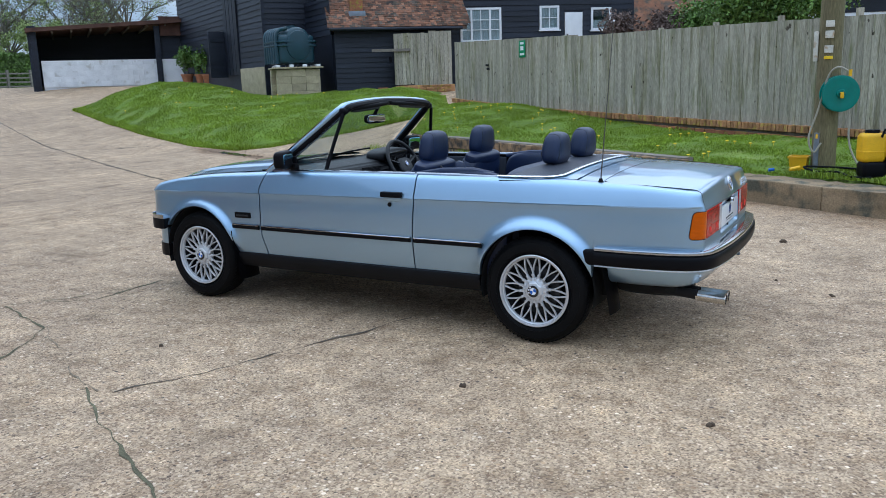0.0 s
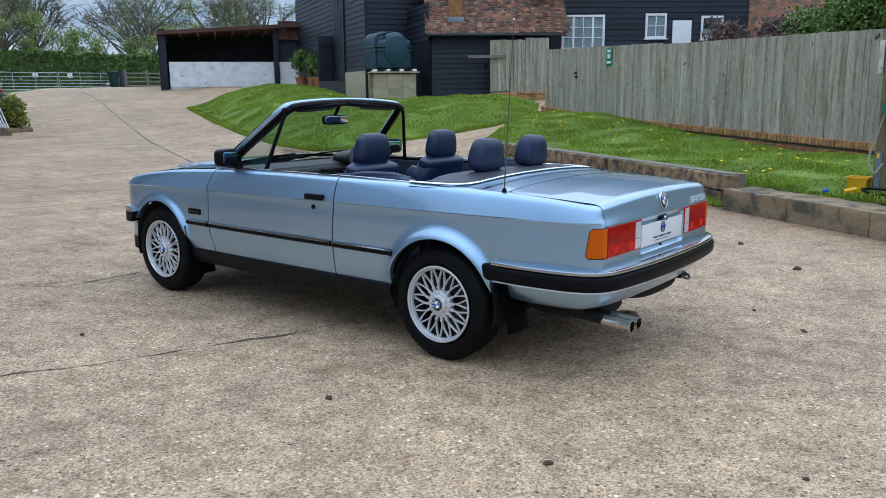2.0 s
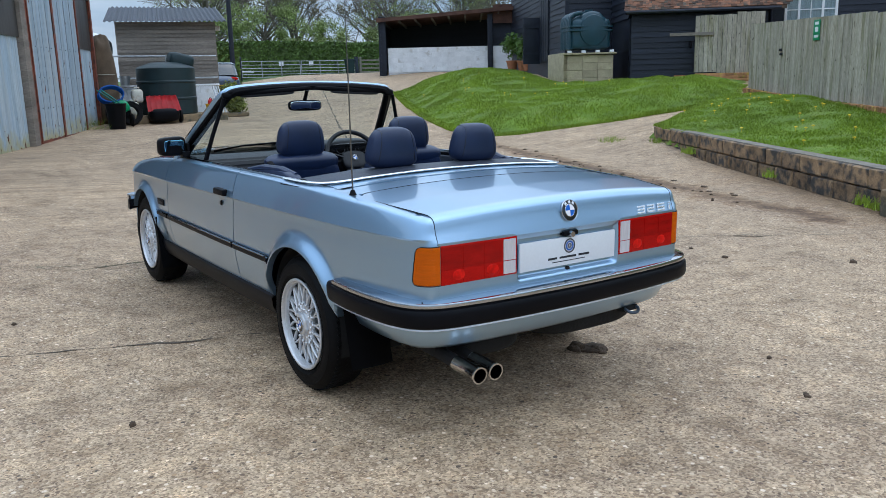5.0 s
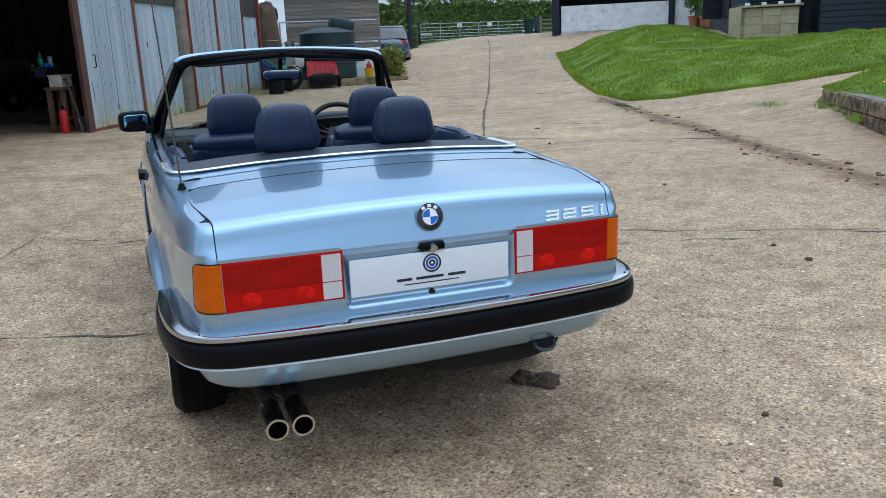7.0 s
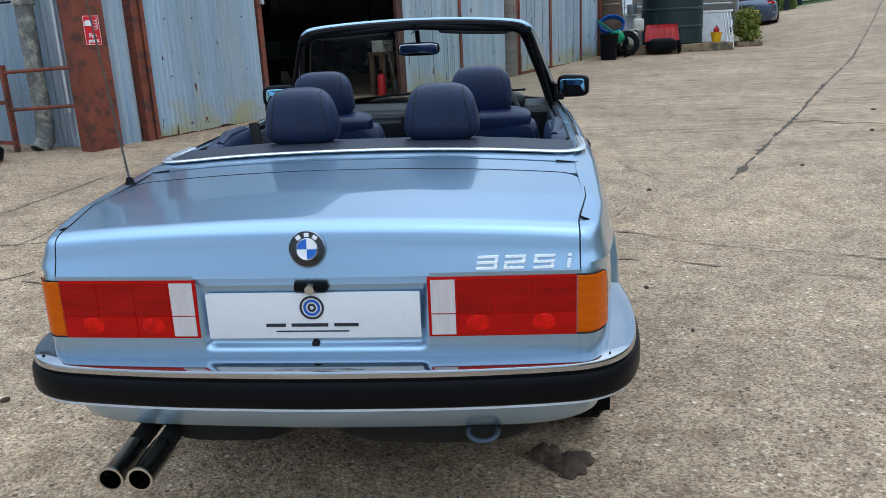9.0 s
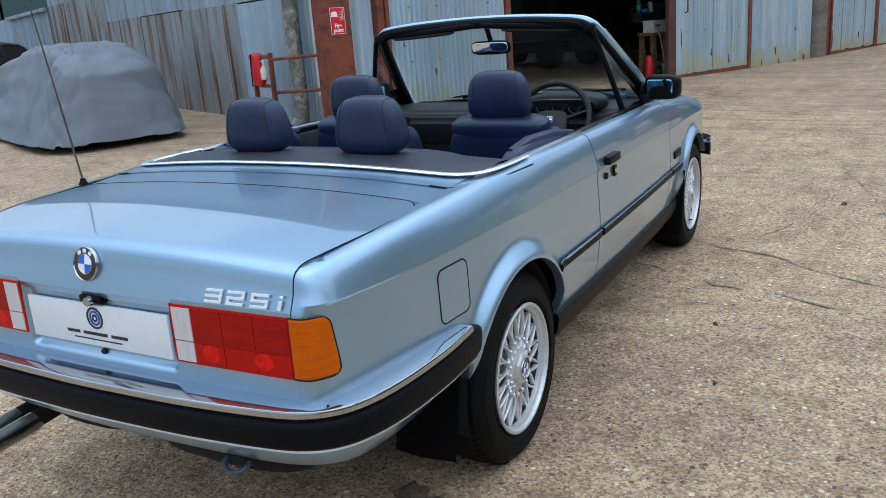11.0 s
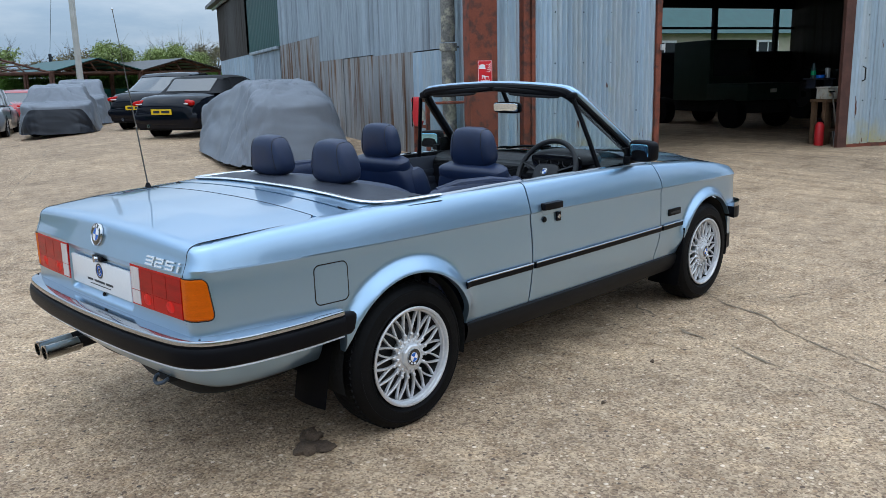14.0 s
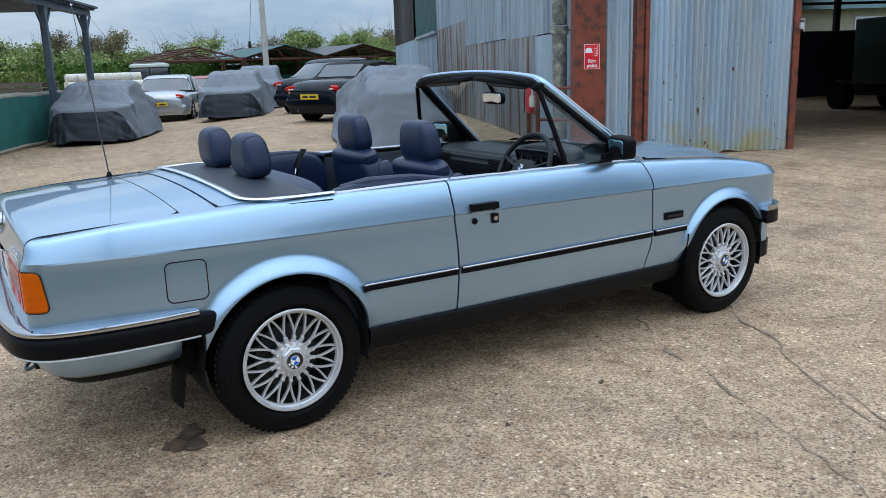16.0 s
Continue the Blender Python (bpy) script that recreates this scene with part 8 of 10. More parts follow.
part("pipe", tube(bmesh.new(), [(0, 0, 0), (0, 0, .48)], .035, 12), M["lead"], sp)
part("tap", tube(bmesh.new(), [(0, 0, .44), (0, -.07, .46), (0, -.08, .42)], .012, 8), M["yellow"], sp)
pw = thing("knapsack_sprayer", "yellow knapsack sprayer with a black harness on the kerb", "sprayer", Matrix.Translation((1.50, 4.93, .29)) @ Matrix.Rotation(.45, 4, "Z"))
part("tank", rounded(bmesh.new(), .125, .10, .155, Matrix.Translation((-.03, 0, .33)), 6, 18), M["yellow"], pw, "yellow plastic tank")
part("lid", lathe(bmesh.new(), [(0, .03), (.07, .03), (.075, 0)], 20, Matrix.Translation((-.03, 0, .485))), M["black_trim"], pw)
part("base", rounded(bmesh.new(), .13, .11, .09, Matrix.Translation((-.01, 0, .10)), 5, 12), M["black_trim"], pw, "black moulded base")
part("back_frame", rounded(bmesh.new(), .03, .12, .20, Matrix.Translation((.12, -.02, .28)), 5, 12), M["black_trim"], pw)
for yy in (-.09, .05):
    part("strap", tube(bmesh.new(), [tuple(p) for p in spline([(.13, yy, .47), (.19, yy, .45), (.225, yy, .32), (.21, yy, .16), (.15, yy, .06)], 5)], .024, 8, flat=.45), M["black_trim"], pw)
part("handle", tube(bmesh.new(), [(.02, -.1, .44), (.05, -.1, .52), (.12, -.1, .52), (.14, -.1, .44)], .013, 8), M["black_trim"], pw)
part("band", rounded(bmesh.new(), .128, .104, .012, Matrix.Translation((-.03, 0, .29)), 6, 12), M["yellow"], pw)
cb_ = thing("cable", "black cable and blue and orange hose ends on the lawn", "cable")
rnd = random.Random(2)
part("cable_run", tube(bmesh.new(), [tuple(p) for p in spline([(1.5, 4.75, .32), (1.3, 4.95, .30), (1.15, 5.12, .33), (.95, 5.18, .32), (.8, 5.3, .36), (1.1, 5.3, .36), (1.45, 5.15, .36)], 6)], .012, 6), M["black_trim"], cb_)
part("nozzle", tube(bmesh.new(), [(.66, 5.18, .335), (.76, 5.24, .36)], .02, 8), M["yellow"], cb_)
part("nozzle", tube(bmesh.new(), [(.42, 5.30, .31), (.48, 5.32, .32)], .018, 8), M["blue_pipe"], cb_)
sg_ = thing("exit_sign", "small green safety sign on the timber fence", "sign", FEN @ Matrix.Translation((3.12, -.035, 1.9)))
part("board", B(0, .26, -.006, 0, 0, .38, bevel=.003), M["sign_green"], sg_)
for a in ((.06, .20, .29, .345), (.07, .19, .16, .25), (.04, .22, .05, .10)):
    part("mark", B(a[0], a[1], -.009, -.005, a[2], a[3]), M["white_paint"], sg_)
for x_, z_ in ((1.62, 1.75), (1.66, 1.66)):
    tagged(part("gate_latch", B(x_, x_ + .12, -.05, -.03, z_, z_ + .05, FEN, bevel=.006), M["gap"]), "small dark iron latch on the fence gate", "latch")
tagged(part("terracotta_pot", lathe(bmesh.new(), [(0, 0), (.10, 0), (.14, .13), (.155, .13), (.155, .16), (.12, .16), (.1, .05), (0, .05)], 20, LEAN @ Matrix.Translation((1.35, -.5, 1.12))), M["terracotta"]), "empty low terracotta pot by the black wall", "pot")


# ---- foliage ----
def tree(x, y, h, r, seed, leafmat, cnt=2200, size=.14, name="tree", label="tall tree in fresh spring leaf behind the yard", z0=None, bare=False):
    rnd = random.Random(seed)
    z = g(x, y) if z0 is None else z0
    t = thing(name, label, "tree", Matrix.Translation((x, y, z)))
    th = h * .45
    bm = bmesh.new()
    tube(bm, [(0, 0, -.2), (.1 * rnd.uniform(-1, 1), .1, th * .5), (.2 * rnd.uniform(-1, 1), .2 * rnd.uniform(-1, 1), th), (.3 * rnd.uniform(-1, 1), .3 * rnd.uniform(-1, 1), h * .8)], [h * .028, h * .022, h * .016, h * .004], 8)
    crown = []
    for k in range(16 if bare else 10):
        a, zz = rnd.random() * 6.283, th * (.6 + .9 * rnd.random())
        e = Vector((math.cos(a) * r * rnd.uniform(.45, .95), math.sin(a) * r * rnd.uniform(.45, .95), min(h * .95, zz + h * rnd.uniform(.12, .38))))
        mid = Vector((0, 0, zz)).lerp(e, .5) + Vector((0, 0, -.03 * h))
        tube(bm, [(0, 0, zz * .9), tuple(mid), tuple(e)], [h * .011, h * .007, h * .0025], 5)
        crown.append(e)
        for j in range(5 if bare else 3):
            e2 = e + Vector((rnd.gauss(0, 1), rnd.gauss(0, 1), rnd.gauss(.6, .8))) * r * .3
            tube(bm, [tuple(mid.lerp(e, .6)), tuple(e2)], [h * .004, h * .0012], 4)
            if bare:
                for i in range(3):
                    e3 = e2 + Vector((rnd.gauss(0, 1), rnd.gauss(0, 1), rnd.gauss(.4, .8))) * r * .16
                    tube(bm, [tuple(e.lerp(e2, .5)), tuple(e3)], [h * .002, h * .0008], 3, cap=False)
    part("trunk", bm, M["bark"], t)
    crown.append(Vector((0, 0, h * .85)))
    v, f = [], []
    for c in crown:
        leaf_cloud(v, f, tuple(c), r * rnd.uniform(.32, .55), cnt // len(crown), size, rnd, .8, .75)
    pymesh("crown", v, f, leafmat, t)
    return t


def hedge(name, a, b, w, z0, h, cnt, size, seed, leafmat, label, kind="stuff"):
    """A clipped or rough hedge between two plan points: a dark core with a skin of leaves."""
    rnd = random.Random(seed)
    d = Vector((b[0] - a[0], b[1] - a[1], 0))
    ln = d.length
    m = frame_at((a[0], a[1], z0), (d.x, d.y))
    v, f = [], []
    for (x0, x1, y0, y1, zz0, zz1) in ((0, ln, -w / 2 + .15, w / 2 - .15, -.3, h - .18),):
        k = len(v)
        v += [m @ Vector(p) for p in ((x0, y0, zz0), (x1, y0, zz0), (x1, y1, zz0), (x0, y1, zz0), (x0, y0, zz1), (x1, y0, zz1), (x1, y1, zz1), (x0, y1, zz1))]
        f += [[k + i for i in q] for q in ((0, 3, 2, 1), (4, 5, 6, 7), (0, 1, 5, 4), (1, 2, 6, 5), (2, 3, 7, 6), (3, 0, 4, 7))]
    for _ in range(cnt):
        x = rnd.random() * ln
        bump = .12 * noise.noise(Vector((x * .8, seed, 0))) + .18 * noise.noise(Vector((x * .25, seed, 4)))
        if rnd.random() < .62:
            p = Vector((x, rnd.choice((-1, -1, -1, 1)) * (w / 2 + bump * .5 - .12 * rnd.random()), rnd.random() * (h + bump)))
        else:
            p = Vector((x, (rnd.random() - .5) * w, h + bump - .15 * rnd.random()))
        p = m @ p
        s = size * (.6 + .8 * rnd.random())
        q = Vector((rnd.gauss(0, 1), rnd.gauss(0, 1), rnd.gauss(0, 1))).normalized()
        o = q.orthogonal().normalized() * s * .6
        q = q * s
        k = len(v)
        v += [p - q, p + o, p + q, p - o]
        f.append((k, k + 1, k + 2, k + 3))
    return tagged(pymesh(name, v, f, leafmat), label, "hedge", kind=kind)


hedge("hedge", (-46.5, 10.5), (-49.0, 36.0), 1.6, 1.5, 2.35, 15000, .11, 1, M["hedge"], "long clipped dark green hedge behind the field gate")
hedge("hedge", (-43.0, 9.0), (-41.0, 14.6), 2.2, 1.3, 1.9, 3500, .12, 2, M["hedge"], "rough dark hedge beside the gate")
hedge("hedge", (-3.0, -38.0), (-40.0, -44.0), 2.0, .3, 1.8, 24000, .075, 3, M["leaf"], "green hedge along the far side of the yard")
hedge("hedge", (12, -30), (-3.0, -38.0), 2.2, .1, 1.7, 14000, .085, 4, M["spring"], "bright green scrub behind the screen fence")
M["twiggy"] = mat("brown_budding_leaf", (0.17, 0.145, 0.075), 0.8, var=0.3, scale=0.5, fine=0.1, bump=0.0, island=0.35)
rnd = random.Random(77)
for i in range(13):
    yy = 20 + i * 2.9 + rnd.uniform(-1, 1)
    tree(-60 - 9 * rnd.random() - (i % 3) * 4, yy, 8.0 + 3.2 * rnd.random(), 3.2 + 1.2 * rnd.random(), 300 + i, M["spring"] if i % 3 == 0 else M["twiggy"], 2600, .075, bare=True)
for i in range(7):
    tree(-53 - 3 * rnd.random(), 18 + i * 3.6, 4.0 + 1.2 * rnd.random(), 2.2, 340 + i, M["spring"], 4200, .07, label="shrubby young tree behind the hedge")
for i in range(12):
    tree(9 - i * 4.6 + rnd.uniform(-1, 1), -47 - 12 * rnd.random(), 2.9 + 1.3 * rnd.random(), 1.7 + .6 * rnd.random(), 360 + i, M["spring"] if i % 3 else M["twiggy"], 5200, .065, label="small spring tree beyond the car yard", bare=(i % 3 != 1))
tree(2.5, -36, 3.6, 1.8, 391, M["spring"], 6000, .07, label="bushy bright green tree behind the canopy")
tree(-1.5, -39, 3.4, 1.7, 392, M["spring"], 5500, .07, label="bushy bright green tree behind the canopy")
for x, y, h, r, lm, lb in ((-5.6, -40.5, 2.9, 1.7, "spring", "bushy bright green tree behind the yard"), (-7.2, -46.0, 4.2, 2.5, "twiggy", "brown budding willow behind the yard"), (-3.4, -43.0, 3.5, 2.0, "spring", "bushy bright green tree behind the yard"),
                          (-9.6, -45.0, 3.2, 1.8, "spring", "round green tree beyond the hedge"), (-12.0, -47.0, 3.0, 1.7, "twiggy", "brown budding tree beyond the hedge"), (-18.5, -41.0, 3.4, 1.8, "spring", "round green tree beyond the hedge"), (-21.5, -41.0, 3.2, 1.6, "spring", "round green tree beyond the hedge")):
    tree(x, y, h * .9, r, int(400 - 7 * x), M[lm], 13000, .055, label=lb)
M["brown_twig"] = mat("brown_twig", (0.135, 0.095, 0.08), 0.9, var=0.3, scale=4, bump=0.1, island=0.3)
for (x, y, z, r, lm, nm) in ((-4.6, 18.9, 2.55, 1.35, M["brown_twig"], "leafless brown shrub behind the fence"), (-2.6, 18.6, 3.2, 1.7, M["leaf"], "dense green evergreen shrub behind the fence"), (-1.0, 18.9, 3.0, 1.6, M["leaf"], "dense green evergreen shrub behind the fence")):
    rr = random.Random(int(x * 10))
    sh = thing("shrub", nm, "shrub", Matrix.Translation((x, y, .8)))
    part("stem", tube(bmesh.new(), [(0, 0, -.3), (.05, .05, 1.0), (.1, 0, 1.9)], [.06, .05, .02], 6), M["bark"], sh)
    v, f = [], []
    for k in range(7):
        leaf_cloud(v, f, (rr.uniform(-.7, .7) * r, rr.uniform(-.5, .5) * r, z - .9 + rr.uniform(-.5, .4)), r * .6, 2600, .045 if lm is M["leaf"] else .045, rr, .8, .9)
    pymesh("foliage", v, f, lm, sh)
bung = thing("white_house", "white rendered house with small windows behind the fence", "house", frame_at((-1.3, 22.5, 0), (.85, .40)))
part("wall", B(-.2, 9, 0, 4, .5, 3.05), M["white_paint"], bung)
part("boarding", B(-.2, 9, -.02, .0, 3.05, 4.4), M["tar"], bung)
part("roof", extrude_poly(bmesh.new(), [(-.6, 4.3), (2, 6.5), (4.6, 4.3), (4.6, 4.15), (2, 6.3), (-.6, 4.15)], 10, Matrix.Rotation(radians(90), 4, "Z") @ Matrix.Translation((0, -9.5, 0))), M["tile"], bung)
for x0 in (1.4, 3.0, 5.2):
    wn_ = part("window", B(x0, x0 + .9, -.05, .0, 2.45, 3.0, bevel=.01), M["white_paint"], bung)
    for k in range(3):
        part("pane", B(x0 + .06 + k * .27, x0 + .29 + k * .27, -.056, -.048, 2.5, 2.95), M["dark_room"], wn_)
cot = thing("cottage", "low cottage with an old brown tiled roof behind the fence", "house", frame_at((-9.6, 25.5, 0), (.85, .45)))
part("wall", B(0, 7, .6, 4, 0, 2.9), M["brick"], cot)
part("roof", extrude_poly(bmesh.new(), [(0, 2.7), (2.3, 5.2), (4.6, 2.7), (4.6, 2.55), (2.3, 5.0), (0, 2.55)], 7.6, Matrix.Rotation(radians(90), 4, "Z") @ Matrix.Translation((0, -7.3, 0))), M["tile"], cot)
rearf = thing("rear_fence", "further timber panel fence behind the first", "fence", frame_at((-3.6, 16.0, 0), (.834, -.551)), kind="structure")
for k in range(46):
    part("board", B(k * .12, k * .12 + .11, 0, .02, .8, 2.42 - .004 * k), M["board"], rearf, smooth=False)
for k in range(4):
    part("post", B(k * 1.8, k * 1.8 + .1, -.06, .04, .8, 2.55), M["board"], rearf)


# ---- field gate end of the drive ----
GAT = frame_at((-44.0, 15.85, 1.55), (.0, 1.0))
for gx, nm in ((0.0, "left"), (3.85, "right")):
    gt = thing("field_gate", "galvanised five-bar field gate, closed across the drive", "gate", GAT @ Matrix.Translation((gx, 0, 0)), "field gates")
    for zz in (.08, .25, .42, .6, .8, 1.02):
        part("bar", tube(bmesh.new(), [(.02, 0, zz), (3.78, 0, zz)], .022, 6), M["galv"], gt)
    for xx in (.02, 1.28, 2.54, 3.78):
        part("upright", tube(bmesh.new(), [(xx, 0, .06), (xx, 0, 1.04)], .022, 6), M["galv"], gt)
    part("notice", B(2.4 if nm == "left" else .55, 2.7 if nm == "left" else .85, .03, .04, .75, 1.0), M["white_paint"], gt, "white notice")
for xx in (-.12, 7.72):
    gp = thing("gate_post", "dark square timber gate post", "post", GAT @ Matrix.Translation((xx, 0, 0)), "gate posts")
    part("post", B(-.1, .1, -.1, .1, -.2, 1.25, bevel=.02), M["tar"], gp)
    part("barrier_arm", tube(bmesh.new(), [(0, .15, .42), (.9 if xx < 0 else -.9, .15, .40)], .06, 8), M["white_paint"], gp)
wf = thing("paddock_fence", "weathered wooden rail fence and small gate", "fence", GAT @ Matrix.Translation((8.0, .1, .05)), kind="structure")
for k in range(4):
    part("rail", B(0, 6.5, 0, .05, .2 + k * .25, .29 + k * .25), M["timber"], wf)
for k in range(5):
    part("post", B(k * 1.5, k * 1.5 + .13, -.05, .08, -.2, 1.2), M["timber"], wf)
wbin = thing("wheelie_bin", "dark wheelie bin standing by the gate", "bin", Matrix.Translation((-43.3, 22.7, 1.58)))
part("body", lathe(bmesh.new(), [(.24, .05), (.33, .95), (.36, .95), (.36, 1.0)], 4, Matrix.Rotation(.78, 4, "Z")), M["tank_dark"], wbin, angle=20)
part("lid", B(-.3, .3, -.3, .3, 1.0, 1.07, bevel=.03), M["tank_dark"], wbin)
tp = thing("telegraph_pole", "dark timber telegraph pole by the drive", "pole", Matrix.Translation((-40, 13.85, 1.3)))
part("shaft", tube(bmesh.new(), [(0, 0, -.2), (0, 0, 9)], [.14, .1], 10), M["tar"], tp)


# ---- parked vehicles ----
M["car_black"] = mat("black_car_paint", (0.003, 0.004, 0.008), 0.12, 0.0, var=0.1, fine=0.05, bump=0.0, coat=0.0, spec=0.3)
M["car_silver"] = mat("silver_car_paint", (0.42, 0.44, 0.46), 0.3, 0.7, var=0.05, fine=0.05, bump=0.0, coat=1.0)
M["car_red"] = mat("red_car_paint", (0.30, 0.01, 0.015), 0.3, 0.2, var=0.08, fine=0.05, bump=0.0, coat=1.0)
M["car_blue"] = mat("grey_blue_car_paint", (0.05, 0.07, 0.11), 0.3, 0.5, var=0.08, fine=0.05, bump=0.0, coat=1.0)
M["car_white"] = mat("pale_green_paint", (0.52, 0.56, 0.50), 0.45, 0.0, var=0.08, fine=0.05, bump=0.02, coat=0.4)
M["car_glass"] = mat("dark_car_glass", (0.03, 0.037, 0.042), 0.06, 0.0, var=0.1, scale=3, bump=0.0, coat=1.0)
M["cover"] = mat("grey_car_cover_cloth", (0.158, 0.177, 0.206), 0.5, var=0.12, scale=1.4, fine=0.06, fscale=70, bump=0.06)


M["soft_cloth"] = mat("black_soft_top_cloth", (0.012, 0.013, 0.016), 0.8, var=0.15, scale=3, fine=0.15, fscale=120, bump=0.15)
M["cover_two_tone"] = mat("two_tone_car_cover_cloth", (0.158, 0.177, 0.206), 0.5, var=0.12, scale=1.4, fine=0.06, fscale=70, bump=0.06)


def sewn_panel(m):
    """A black panel sewn into the end of the cover, with a rounded outline."""
    n, l = m.node_tree.nodes, m.node_tree.links
    b = n["Principled BSDF"]
    co, sp = n.new("ShaderNodeTexCoord"), n.new("ShaderNodeSeparateXYZ")
    l.new(co.outputs["Object"], sp.inputs[0])

    def calc(op, *a_):
        x = n.new("ShaderNodeMath")
        x.operation = op
        for k, v in enumerate(a_):
            if isinstance(v, float):
                x.inputs[k].default_value = v
            else:
                l.new(v, x.inputs[k])
        return x.outputs[0]

    side = calc("POWER", calc("MAXIMUM", calc("MULTIPLY_ADD", calc("ABSOLUTE", sp.outputs["Y"]), 1.15, -0.62), 0.0), 2.0)
    top = calc("SUBTRACT", calc("MULTIPLY_ADD", side, -3.4, 0.70), sp.outputs["Z"])
    near = calc("SUBTRACT", 0.62, sp.outputs["X"])
    inside = calc("GREATER_THAN", calc("MINIMUM", top, near), 0.0)
    mx = n.new("ShaderNodeMix")
    mx.data_type = "RGBA"
    src = b.inputs["Base Color"].links[0].from_socket
    l.new(inside, mx.inputs[0])
    l.new(src, mx.inputs[6])
    mx.inputs[7].default_value = (0.016, 0.019, 0.026, 1)
    l.new(mx.outputs[2], b.inputs["Base Color"])


sewn_panel(M["cover_two_tone"])


def grid_part(f):
    bm = bmesh.new()
    grid(bm, f, lin(-1, 1, 9), lin(0, 1, 5))
    return bm


def parked_car(m, profile, glasshouse, length, width, paint, label, roofmat=None, plate_="plate_yellow", group="parked cars"):
    """profile: (x, z) upper line of the body from tail (x = 0) to nose; glasshouse: (x, z) line of the cabin above it. Local x runs forward, y left."""
    c = thing("parked_car", label, "car", m, group)
    us = lin(-1, 1, 13)

    def belt(x):
        return interp(x, profile)

    def wide(x):
        return width / 2 * (1 - .16 * smooth01((.5 - x) / .5) ** 2 - .2 * smooth01((x - length + .7) / .7) ** 2)
    sec = [(-.95, .30), (-.985, .40), (-1.0, .56), (-.99, .70), (-.965, .80), (-.915, .895), (-.82, .955), (-.6, .985), (-.3, 1.0), (0, 1.0), (.3, 1.0), (.6, .985), (.82, .955), (.915, .895), (.965, .80), (.99, .70), (1.0, .56), (.985, .40), (.95, .30)]
    bm = bmesh.new()
    xs_ = sorted(set(lin(0, length, 40) + [.015, .035, .06, .15, .22, length - .15, length - .06, length - .02]))
    rows = []
    for x in xs_:
        end = min(x, length - x)
        sq = .72 + .28 * math.sqrt(min(end / .28, 1) * (2 - min(end / .28, 1)))
        rows.append([bm.verts.new((x - .10 * (1 - u * u) * (1 - min(x / .3, 1)), -u * wide(x) * (.97 + .03 * sq), .22 + (belt(x) - .22) * ((zz - .30) / .70) * (sq if zz > .6 else 1))) for u, zz in sec])
    for p, q in zip(rows, rows[1:]):
        for k in range(len(sec) - 1):
            bm.faces.new((p[k], p[k + 1], q[k + 1], q[k]))
    bm.faces.new(rows[0])
    bm.faces.new(rows[-1][::-1])
    body = part("body", bm, M[paint], c, angle=32)
    gx = [p[0] for p in glasshouse]
    bm = bmesh.new()
    rows = []
    for x in lin(gx[0], gx[-1], 30):
        top, bz, w_ = interp(x, glasshouse), belt(x) - .02, wide(x) * .90
        rows.append([bm.verts.new((x, -w_ * a, bz + (top - bz) * b)) for a, b in ((-1, 0), (-.93, .5), (-.84, .88), (-.72, .98), (0, 1.0), (.72, .98), (.84, .88), (.93, .5), (1, 0))])
    for p, q in zip(rows, rows[1:]):
        for k in range(8):
            bm.faces.new((p[k], p[k + 1], q[k + 1], q[k]))
    part("soft_roof" if roofmat else "cabin_glass", bm, M[roofmat or "car_glass"], c, angle=40)
    if roofmat:
        xa, xb = gx[0] + .06, gx[0] + .36
        part("rear_window", grid_part(lambda u, v: Vector((xa + (xb - xa) * v - .012, u * width * .32, interp(xa + (xb - xa) * v, glasshouse) + .006))), M["car_glass"], c, "small glass rear window")
    roof_x = [x for x in lin(gx[0], gx[-1], 60) if interp(x, glasshouse) > max(z for _, z in glasshouse) - .12]
    bm = bmesh.new()
    rows = []
    for x in lin(roof_x[0], roof_x[-1], 16):
        top, w_ = interp(x, glasshouse) + .012, wide(x) * .90
        bz = belt(x)
        rows.append([bm.verts.new((x, -w_ * a, bz + (top - bz) * b)) for a, b in ((-.86, .86), (-.74, .975), (0, 1.0), (.74, .975), (.86, .86))])
    for p, q in zip(rows, rows[1:]):
        for k in range(4):
            bm.faces.new((p[k], p[k + 1], q[k + 1], q[k]))
    part("roof", bm, M[roofmat or paint], c, angle=40)
    for sd in (-1, 1):
        for xx in (gx[0] + (gx[-1] - gx[0]) * .28, gx[0] + (gx[-1] - gx[0]) * .55):
            bz, top = belt(xx), interp(xx, glasshouse)
            part("pillar", tube(bmesh.new(), [(xx, sd * wide(xx) * .905, bz - .03), (xx + .02, sd * wide(xx) * .85, bz + (top - bz) * .5), (xx + .03, sd * wide(xx) * .775, bz + (top - bz) * .9)], .03, 6), M[roofmat or paint], c)
        for xw in (.85, length - .85):
            w = sub("wheel", c, "alloy wheel")
            w.matrix_basis = facing((xw, sd * (width / 2 + .004), .31), (0, sd, 0), (0, 0, 1))
            part("tyre", lathe(bmesh.new(), [(.2, -.18), (.30, -.17), (.31, -.1), (.305, -.02), (.27, .01), (.22, .005), (.2, -.02)], 28), M["rubber"], w)
            part("rim", lathe(bmesh.new(), [(0, -.02), (.05, -.015), (.06, -.05), (.185, -.05), (.20, -.01), (.215, .004)], 28), M["alloy_shade"], w)
            for k in range(5):
                a = k * 2 * math.pi / 5 + .3
                part("spoke", tube(bmesh.new(), [(.03 * math.cos(a), .03 * math.sin(a), -.015), (.19 * math.cos(a), .19 * math.sin(a), -.012)], [.026, .02], 6, flat=.5), M["alloy"], w)
